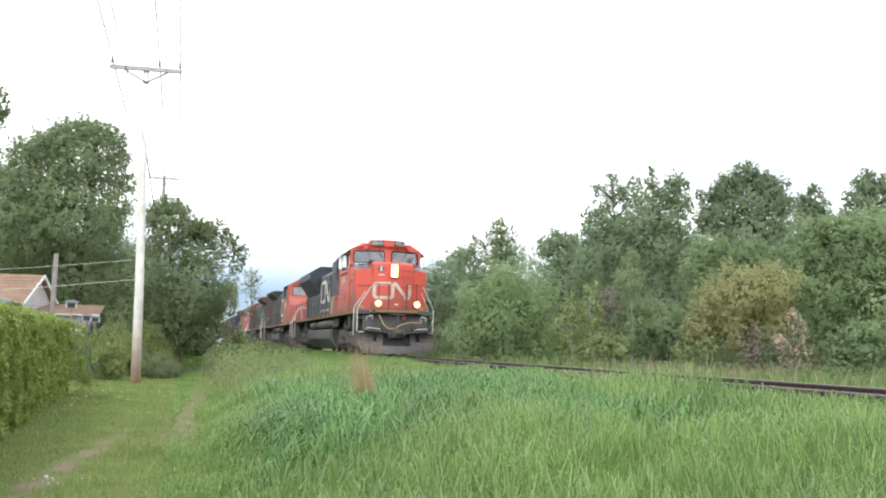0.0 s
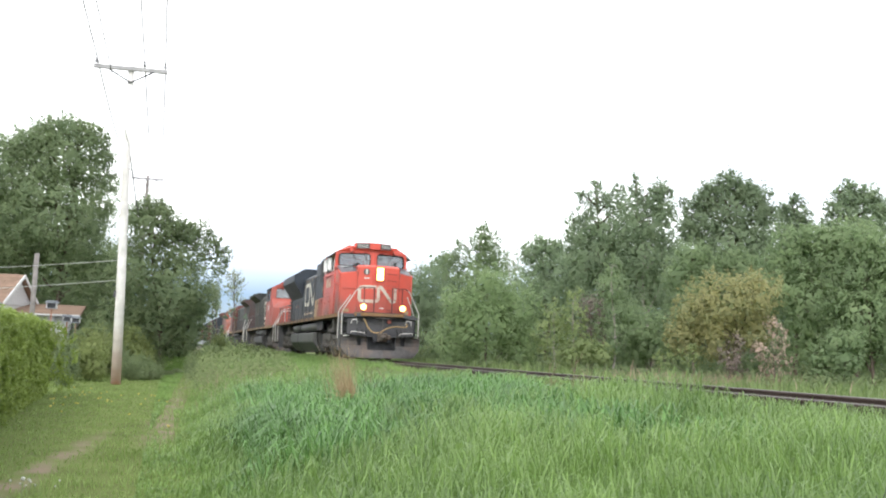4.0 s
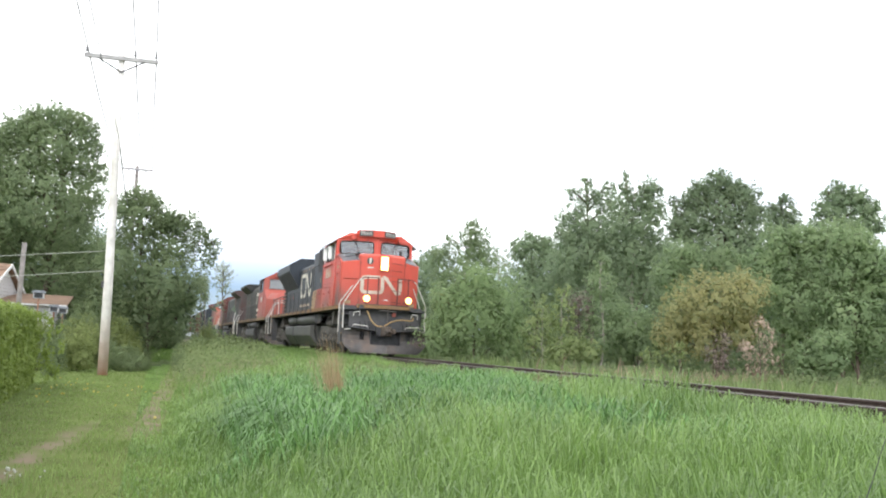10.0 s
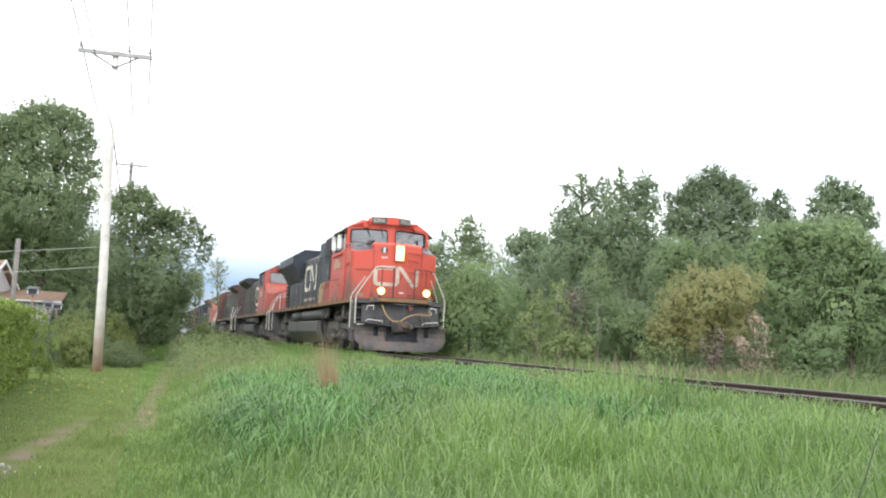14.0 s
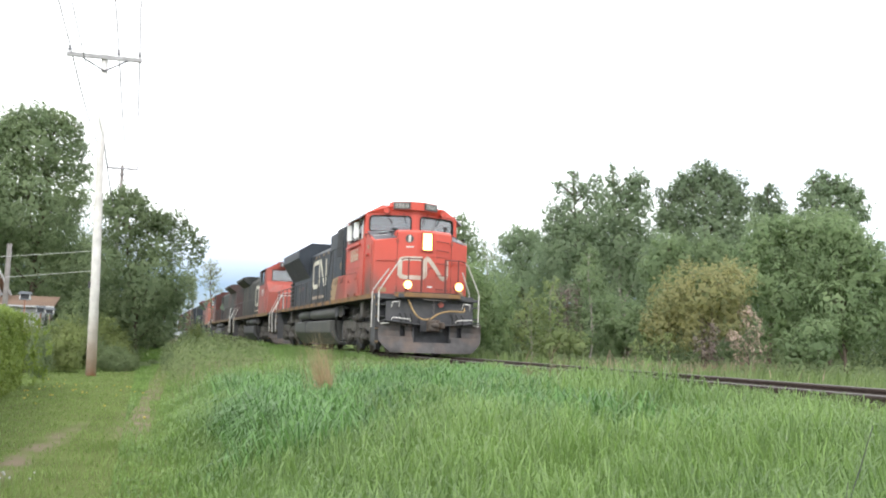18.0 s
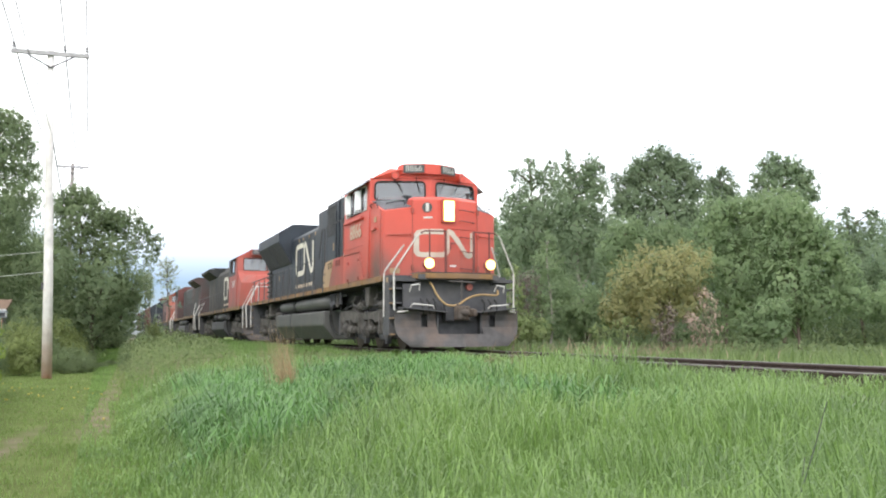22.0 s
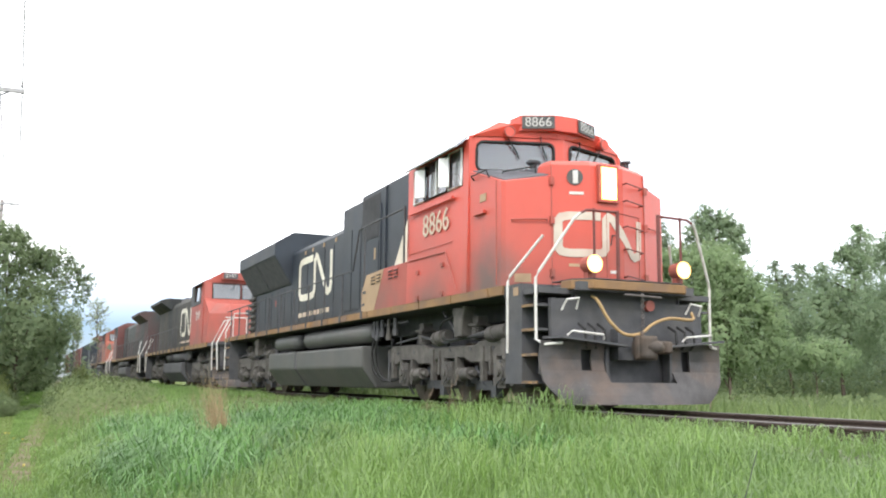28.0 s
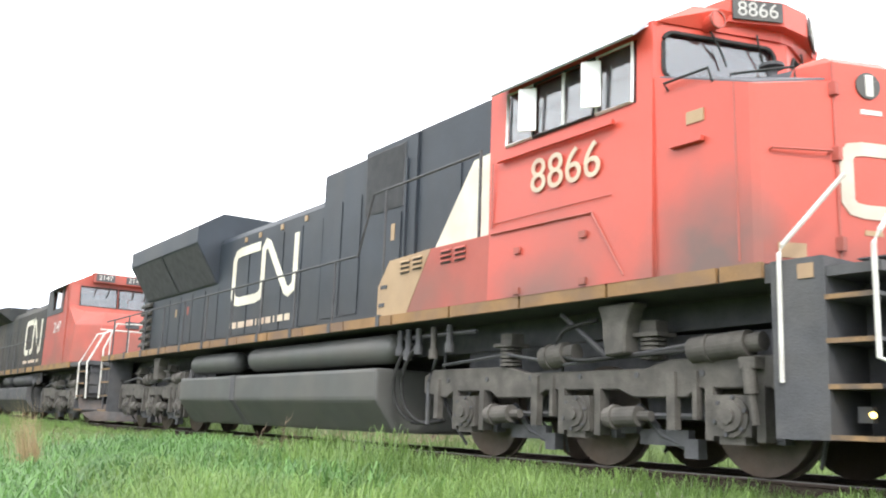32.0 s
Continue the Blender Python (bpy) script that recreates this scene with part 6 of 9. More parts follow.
def curved(pts, n=5):
    """More points along a smooth curve through the given ones."""
    p = [Vector(q) for q in pts]
    p = [p[0] * 2 - p[1]] + p + [p[-1] * 2 - p[-2]]
    out = []
    for i in range(1, len(p) - 2):
        a, b, c, d = p[i - 1:i + 3]
        for k in range(n):
            t = k / n
            out.append(0.5 * (2 * b + (c - a) * t + (2 * a - 5 * b + 4 * c - d) * t * t + (3 * b - a - 3 * c + d) * t ** 3))
    return out + [p[-2]]


def axle_truck(parent, c, wheels, flip=1):
    """A three-axle truck centred at c: side frames, boxes, springs, brake cylinders, and wheel sets that turn."""
    for s in (-1, 1):
        y0, y1 = (s * 1.06, s * 1.2) if s > 0 else (-1.2, -1.06)
        bm = B()
        prism(bm, [(c - 2.95, 0.98), (c - 2.75, 1.06), (c - 1.2, 1.06), (c - 0.9, 0.98), (c + 0.9, 0.98), (c + 1.2, 1.06), (c + 2.75, 1.06), (c + 2.95, 0.95),
                   (c + 2.95, 0.74), (c + 2.45, 0.70), (c + 2.3, 0.78), (c + 1.55, 0.78), (c + 1.4, 0.7), (c + 0.75, 0.7), (c + 0.55, 0.78), (c - 0.55, 0.78), (c - 0.75, 0.7),
                   (c - 1.4, 0.7), (c - 1.55, 0.78), (c - 2.3, 0.78), (c - 2.45, 0.7), (c - 2.95, 0.76)], y0, y1)
        bevel(bm, 0.012)
        part("side_frame", bm, TRUCK, parent)
        o = s * 1.2
        for k, a in enumerate((-1.95, 0.0, 1.95)):
            bm = B()
            box(bm, c + a - 0.2, c + a + 0.2, min(s * 1.02, s * 1.26), max(s * 1.02, s * 1.26), 0.36, 0.72)
            bevel(bm, 0.05, 2)
            bx = part("axle_box", bm, TRUCK, parent)
            bm = B()
            cyl(bm, (c + a, s * 1.2, 0.535), (c + a, s * 1.31, 0.535), 0.15, 18, 0.135)
            ring(bm, (c + a, s * 1.25, 0.535), (0, s, 0), 0.185, 0.14, 0.03, 18)
            cyl(bm, (c + a, s * 1.31, 0.535), (c + a, s * 1.34, 0.535), 0.07, 10)
            part("bearing_cap", bm, TRUCK, bx)
            bm = B()
            for q in range(6):
                e = q * math.pi / 3 + 0.3
                cyl(bm, (c + a + 0.165 * math.cos(e), s * 1.27, 0.535 + 0.165 * math.sin(e)), (c + a + 0.165 * math.cos(e), s * 1.3, 0.535 + 0.165 * math.sin(e)), 0.02, 6)
            tagged(part("cap_bolts", bm, IRON, bx), kind="stuff")
            bm = B()
            box(bm, c + a - 0.15, c + a + 0.12, min(s * 1.06, s * 1.24), max(s * 1.06, s * 1.24), 0.29, 0.37)
            bevel(bm, 0.02)
            part("box_keeper", bm, TRUCK, bx)
            for q in (-0.27, 0.27):
                bm = B()
                box(bm, c + a + q - 0.045, c + a + q + 0.045, min(s * 1.08, s * 1.22), max(s * 1.08, s * 1.22), 0.32, 0.8)
                part("pedestal", bm, TRUCK, parent)
            bm = B()
            cyl(bm, (c + a + 0.42 * flip, s * 1.22, 0.5), (c + a + 0.85 * flip, s * 1.22, 0.52), 0.1, 16)
            cyl(bm, (c + a + 0.5 * flip, s * 1.22, 0.504), (c + a + 0.55 * flip, s * 1.22, 0.506), 0.125, 16)
            cyl(bm, (c + a + 0.85 * flip, s * 1.22, 0.52), (c + a + 1.0 * flip, s * 1.22, 0.52), 0.05, 8)
            if abs(a + 0.7 * flip) < 2.6:
                part("brake_cylinder", bm, TRUCK, parent)
            else:
                bm.free()
            bm = B()
            box(bm, c + a + 0.3, c + a + 0.38, min(s * 0.92, s * 1.05), max(s * 0.92, s * 1.05), 0.3, 0.62)
            box(bm, c + a + 0.34, c + a + 0.6, min(s * 0.9, s * 0.99), max(s * 0.9, s * 0.99), 0.35, 0.45)
            part("brake_shoe", bm, DARK, parent)
        for a in (-1.25, 0.95):
            bm = B()
            for q in range(5):
                ring(bm, (c + a, s * 1.12, 1.07 + 0.045 * q), (0, 0, 1), 0.13, 0.07, 0.028, 12)
            part("spring", bm, TRUCK, parent)
            bm = B()
            box(bm, c + a - 0.17, c + a + 0.17, min(s * 0.98, s * 1.26), max(s * 0.98, s * 1.26), 1.29, 1.33)
            box(bm, c + a - 0.1, c + a + 0.1, min(s * 1.02, s * 1.2), max(s * 1.02, s * 1.2), 1.33, 1.45)
            bevel(bm, 0.012)
            part("spring_cap", bm, TRUCK, parent)
        for a, r, ln in ((-0.55, 0.13, 0.36), (1.5, 0.12, 0.62)):
            bm = B()
            cyl(bm, (c + a, o, 1.13), (c + a + ln, o, 1.17), r, 22)
            cyl(bm, (c + a + ln * 0.3, o, 1.142), (c + a + ln * 0.36, o, 1.145), r * 1.12, 22)
            cyl(bm, (c + a + ln, o, 1.17), (c + a + ln + 0.14, o, 1.18), r * 0.7, 18)
            part("air_cylinder", bm, TRUCK, parent, smooth=False)
        bm = B()
        tube(bm, [(c - 2.6, s * 1.15, 1.12), (c - 1.2, s * 1.22, 1.2), (c - 0.2, s * 1.24, 1.05), (c + 0.6, s * 1.24, 1.1), (c + 1.9, s * 1.22, 1.22)], 0.022, 6)
        tube(bm, [(c - 2.85, s * 1.2, 0.36), (c - 2.85, s * 1.2, 0.9), (c - 2.7, s * 1.2, 1.2)], 0.03, 6)
        tube(bm, [(c + 2.62, s * 1.24, 1.3), (c + 2.6, s * 1.27, 0.95), (c + 2.5, s * 1.27, 0.62)], 0.055, 8)
        part("brake_pipe", bm, IRON, parent)
        bm = B()
        tube(bm, curved([(c + 0.25, s * 1.2, 1.5), (c - 0.15, s * 1.27, 1.42), (c - 0.3, s * 1.27, 1.22), (c + 0.0, s * 1.26, 1.09), (c + 0.6, s * 1.25, 1.1), (c + 1.5, s * 1.23, 1.13)], 4), 0.024, 6)
        part("air_hose", bm, RUBBER, parent, "looped black air hose", smooth=True)
        bm = B()
        tube(bm, [(c + 2.17, s * 1.3, 0.98), (c + 2.2, s * 1.31, 0.72)], 0.06, 12)
        cyl(bm, (c + 2.2, s * 1.31, 0.72), (c + 2.24, s * 1.31, 0.46), 0.038, 10)
        box(bm, c + 2.1, c + 2.26, min(s * 1.2, s * 1.34), max(s * 1.2, s * 1.34), 0.94, 1.04)
        part("damper", bm, TRUCK, parent, "dusty vertical damper")
        for a in (-0.98, 0.98):
            bm = B()
            tube(bm, [(c + a - 0.34, s * 1.0, 0.62), (c + a, s * 1.02, 0.34), (c + a + 0.36, s * 1.0, 0.22)], 0.045, 6)
            box(bm, c + a + 0.28, c + a + 0.44, min(s * 0.93, s * 1.06), max(s * 0.93, s * 1.06), 0.14, 0.32)
            part("brake_hanger", bm, DARK, parent)
        for a, z0, w in ((-0.7, 0.4, 0.1), (1.25, 0.4, 0.1), (-0.42, 0.5, 0.05), (1.53, 0.5, 0.05), (-2.62, 0.44, 0.09)):
            bm = B()
            box(bm, c + a - w / 2, c + a + w / 2, min(s * 1.15, s * 1.235), max(s * 1.15, s * 1.235), z0, 0.94)
            bevel(bm, 0.014)
            part("frame_lug", bm, TRUCK, parent, "dusty plate hung from the truck frame")
        for a in (-0.98, 0.98):
            bm = B()
            tube(bm, [(c + a - 0.75, s * 1.12, 0.53), (c + a + 0.75, s * 1.12, 0.53)], 0.028, 6)
            part("tie_rod", bm, IRON, parent)
        for a, b in ((2.78, 2.5), (-2.78, -2.5), (-0.5, -0.6)):
            bm = B()
            tube(bm, curved([(c + a, s * 0.98, 1.3), (c + a, s * 1.0, 0.8), (c + (a + b) / 2, s * 0.92, 0.4), (c + b, s * 0.8, 0.12)], 3), 0.02, 6)
            part("sand_pipe", bm, IRON, parent)
        bm = B()
        for k in range(7):
            cyl(bm, (c - 2.4 + 0.8 * k, s * 1.2, 0.92), (c - 2.4 + 0.8 * k, s * 1.212, 0.92), 0.03, 8)
        tagged(part("frame_bolts", bm, IRON, parent), kind="stuff")
        bm = B()
        box(bm, c - 1.3, c - 0.7, min(s * 0.95, s * 1.05), max(s * 0.95, s * 1.05), 0.25, 0.4)
        part("brake_rod", bm, DARK, parent)
        bm = B()
        box(bm, c + 0.7, c + 1.3, min(s * 0.95, s * 1.05), max(s * 0.95, s * 1.05), 0.25, 0.4)
        part("brake_rod", bm, DARK, parent)
    # Dark block for the motors, enlarged to fill the shaded gap above them.
    bm = B()
    box(bm, c - 2.6, c + 2.6, -0.72, 0.72, 0.5, 1.34)
    part("motor_and_shade_block", bm, DARK, parent)
    for a in (-1.95, 0.0, 1.95):
        bm = B()
        for s in (-1, 1):
            cyl(bm, (0, s * 0.69, 0), (0, s * 0.82, 0), 0.525, 28)
            cyl(bm, (0, s * 0.66, 0), (0, s * 0.69, 0), 0.56, 28)
            cyl(bm, (0, s * 0.82, 0), (0, s * 0.88, 0), 0.17, 12)
            for q in range(3):
                e = 2 * math.pi * q / 3
                cyl(bm, (0.33 * math.cos(e), s * 0.82, 0.33 * math.sin(e)), (0.33 * math.cos(e), s * 0.825, 0.33 * math.sin(e)), 0.05, 8)
        cyl(bm, (0, -1.0, 0), (0, 1.0, 0), 0.09, 10)
        w = part("wheelset", bm, WHEEL, parent, "pair of worn steel wheels on an axle")
        w.matrix_basis = pose(c + a, 0, 0.533)
        wheels.append((w, c + a))


def handrail_run(parent, s, pts, posts, mat, r=0.018, foot=1.8):
    bm = B()
    tube(bm, [(x, s * 1.5, z) for x, z in pts], r, 6)
    part("handrail", bm, mat, parent)
    for x in posts:
        k = [p for p in pts]
        z = k[0][1]
        for (xa, za), (xb, zb) in zip(k, k[1:]):
            if min(xa, xb) <= x <= max(xa, xb):
                z = za + (zb - za) * ((x - xa) / (xb - xa) if xb != xa else 0)
        bm = B()
        cyl(bm, (x, s * 1.5, foot), (x, s * 1.5, z), r * 1.15, 6)
        box(bm, x - 0.04, x + 0.04, min(s * 1.47, s * 1.565), max(s * 1.47, s * 1.565), foot - 0.14, foot + 0.02)
        part("stanchion", bm, mat, parent)


def steps_and_rails(parent, x0, x1, s):
    """The corner stairwell between x0 (inner) and x1 (outer) on side s."""
    ya, yb = min(s * 0.95, s * 1.52), max(s * 0.95, s * 1.52)
    bm = B()
    box(bm, min(x0, x0 + 0.03), max(x0, x0 + 0.03), ya, yb, 0.36, 1.78)
    part("step_side", bm, IRON, parent)
    bm = B()
    box(bm, min(x0, x1), max(x0, x1), min(s * 0.93, s * 0.95), max(s * 0.93, s * 0.95), 0.4, 1.66)
    part("step_back", bm, DARK, parent)
    for z in (0.4, 0.78, 1.13, 1.47):
        bm = B()
        box(bm, min(x0, x1) + 0.02, max(x0, x1) - 0.02, ya + 0.02, yb - 0.01, z - 0.03, z)
        st = part("step", bm, IRON, parent)
        bm = B()
        box(bm, min(x0, x1) + 0.02, max(x0, x1) - 0.02, s * 1.515 - 0.006, s * 1.515 + 0.006, z - 0.035, z + 0.004)
        part("step_edge", bm, STEP_EDGE, st, "dirty yellow step edge")


def coupler(parent, x, d):
    """A knuckle coupler: shank, cast head with guard arm, and the hinged knuckle."""
    bm = B()
    box(bm, min(x - 0.45 * d, x + 0.18 * d), max(x - 0.45 * d, x + 0.18 * d), -0.1, 0.1, 0.78, 0.96)
    loft(bm, [[(x + 0.08 * d, -0.12, 0.76), (x + 0.08 * d, 0.12, 0.76), (x + 0.08 * d, 0.12, 0.98), (x + 0.08 * d, -0.12, 0.98)],
              [(x + 0.24 * d, -0.21, 0.7), (x + 0.24 * d, 0.2, 0.7), (x + 0.24 * d, 0.2, 1.05), (x + 0.24 * d, -0.21, 1.05)],
              [(x + 0.34 * d, -0.2, 0.72), (x + 0.34 * d, 0.1, 0.72), (x + 0.34 * d, 0.1, 1.03), (x + 0.34 * d, -0.2, 1.03)]])
    loft(bm, [[(x + 0.2 * d, 0.12, 0.78), (x + 0.2 * d, 0.24, 0.78), (x + 0.2 * d, 0.24, 0.99), (x + 0.2 * d, 0.12, 0.99)],
              [(x + 0.46 * d, 0.2, 0.8), (x + 0.46 * d, 0.29, 0.8), (x + 0.46 * d, 0.29, 0.96), (x + 0.46 * d, 0.2, 0.96)]])
    bevel(bm, 0.025, 2)
    head = part("coupler", bm, KNUCKLE, parent, "rusty cast coupler head", True)
    bm = B()
    tube(bm, [(x + 0.4 * d, -0.1, 0.72), (x + 0.4 * d, -0.1, 0.78), (x + 0.4 * d, -0.1, 0.98), (x + 0.4 * d, -0.1, 1.03)], 0.11, 14)
    tube(bm, [(x + 0.42 * d, -0.1, 0.88), (x + 0.5 * d, -0.02, 0.88), (x + 0.47 * d, 0.06, 0.88)], 0.1, 10, 0.07)
    cyl(bm, (x + 0.36 * d, -0.16, 1.0), (x + 0.36 * d, -0.16, 1.1), 0.03, 8)
    part("knuckle", bm, KNUCKLE, head, "rounded rusty knuckle", True)


def plow(parent, x, d):
    """The curved snow plow under the front platform, cut out in the middle for the coupler; d is +1 facing forward."""
    bm = B()
    rows = []
    cols = (-1, -0.9, -0.8, -0.7, -0.6, -0.5, -0.376, -0.37, -0.18, 0.0, 0.18, 0.37, 0.376, 0.5, 0.6, 0.7, 0.8, 0.9, 1)
    for z, out, half in ((0.09, 0.24, 1.22), (0.15, 0.215, 1.3), (0.22, 0.185, 1.38), (0.3, 0.145, 1.46), (0.39, 0.11, 1.53), (0.55, 0.06, 1.56), (0.7, 0.04, 1.57), (0.84, 0.05, 1.56), (0.95, 0.08, 1.55)):
        rows.append([(x + d * (out * (1.35 - 0.6 * abs(u) ** 1.3) + (0.25 - 0.15 * smooth(0.3, 0.6, z)) * (1 - abs(u))), u * half, z) for u in cols])
    vs = [[bm.verts.new(p) for p in r] for r in rows]
    for k, (a, b) in enumerate(zip(vs, vs[1:])):
        for i in range(len(a) - 1):
            if k >= 4 and 7 <= i <= 10:
                continue
            if k in (5, 6) and i in (4, 13):
                continue
            bm.faces.new((a[i], a[i + 1], b[i + 1], b[i]))
    ext = bmesh.ops.extrude_face_region(bm, geom=bm.faces[:])
    bmesh.ops.translate(bm, vec=(-0.03 * d, 0, 0), verts=[v for v in ext["geom"] if isinstance(v, bmesh.types.BMVert)])
    bmesh.ops.recalc_face_normals(bm, faces=bm.faces)
    blade = part("snow_plow", bm, PLOW, parent, "scuffed grey-brown steel snow plow")
    # Added plate, dark in place of the shade inside the openings.
    bm = B()
    box(bm, min(x - 0.12 * d, x - 0.08 * d), max(x - 0.12 * d, x - 0.08 * d), -1.3, 1.3, 0.36, 0.92)
    part("plow_shade_plate", bm, DARK, blade, "added dark plate that shades the plow openings")
    for u in (-0.55, 0.55):
        bm = B()
        box(bm, min(x, x + 0.16 * d), max(x, x + 0.16 * d), u - 0.02, u + 0.02, 0.34, 0.9)
        part("plow_rib", bm, IRON, blade)


def under_gear(lo, wheels, front, rear, tank, trucks, tank_mat=TANKM):
    bm = B()
    prism(bm, [(rear + 0.3, 1.66), (rear + 0.3, 1.4), (-14.5, 1.3), (-4.0, 1.3), (0.8, 1.4), (front - 0.4, 1.4), (front - 0.4, 1.66)], -0.75, 0.75)
    part("underframe", bm, DARK, lo)
    for c in trucks:
        axle_truck(lo, c, wheels)
    a, b = tank
    prof = [(-1.5, 1.1), (-1.5, 0.66), (-1.16, 0.22), (1.16, 0.22), (1.5, 0.66), (1.5, 1.1)]
    bm = B()
    prism(bm, prof, a, b, "x")
    bevel(bm, 0.05, 2)
    t = part("fuel_tank", bm, tank_mat, lo, "angular dusty grey fuel tank")
    k = a + (b - a) * 0.36
    bm = B()
    prism(bm, [(p[0] * 1.006, p[1] if p[1] < 1 else p[1] + 0.004) for p in prof], k - 0.1, k + 0.1, "x")
    part("tank_band", bm, IRON, t)
    for s in (-1, 1):
        for q0, q1, r in ((a + 0.25, k - 0.35, 0.2), (k + 0.35, b + 0.1, 0.21)):
            bm = B()
            ends = 0.1
            tube(bm, [(q0, s * 1.22, 1.38), (q0 + 0.02, s * 1.22, 1.38), (q0 + ends, s * 1.22, 1.38), (q1 - ends, s * 1.22, 1.38), (q1 - 0.02, s * 1.22, 1.38), (q1, s * 1.22, 1.38)], r, 16)
            for v in bm.verts:
                if abs(v.co.x - q0) < 0.03 or abs(v.co.x - q1) < 0.03:
                    v.co.y = s * 1.22 + (v.co.y - s * 1.22) * 0.7
                    v.co.z = 1.38 + (v.co.z - 1.38) * 0.7
            part("air_reservoir", bm, tank_mat, lo, "long grey cylindrical air reservoir", True)
        for i, x in enumerate((b + 0.35, b + 0.55, b + 0.8, b + 1.15, b + 1.5)):
            z = 1.28 - 0.07 * (i % 2)
            bm = B()
            cyl(bm, (x, s * 1.35, z + 0.08), (x, s * 1.35, 1.6), 0.04, 10)
            cyl(bm, (x, s * 1.35, z - 0.02), (x, s * 1.35, z + 0.1), 0.06, 10)
            part("air_filter", bm, TRUCK if i == 3 else IRON, lo)
        bm = B()
        tube(bm, [(b + 0.2, s * 1.3, 1.5), (b + 2.0, s * 1.3, 1.5)], 0.025, 6)
        part("air_piping", bm, IRON, lo)
        for dx in (0.0, 0.2):
            bm = B()
            tube(bm, curved([(b + 0.6 + dx, s * 1.3, 1.42), (b + 0.42 + dx, s * 1.36, 1.25), (b + 0.25 + dx, s * 1.36, 0.95), (b + 0.24 + dx, s * 1.3, 0.6), (b + 0.5 + dx, s * 1.2, 0.38), (b + 0.9 + dx, s * 1.1, 0.42)], 4), 0.026, 6)
            part("brake_hose", bm, RUBBER, lo, "black flexible brake hose", smooth=True)


def emblem(lo, x0, x1, z0, z1, y, mat=CREAM):
    d = 1 if y > 0 else -1
    bm = B()
    # read from the outside of the side: towards the cab on the viewer's side
    ribbon(bm, [(x0 + (x1 - x0) * u, z0 + (z1 - z0) * v) for u, v in EMBLEM], (z1 - z0) * 0.155, lambda u, v, e: (u, y + d * e, v))
    part("emblem_band", bm, mat, lo, "cream painted emblem band")


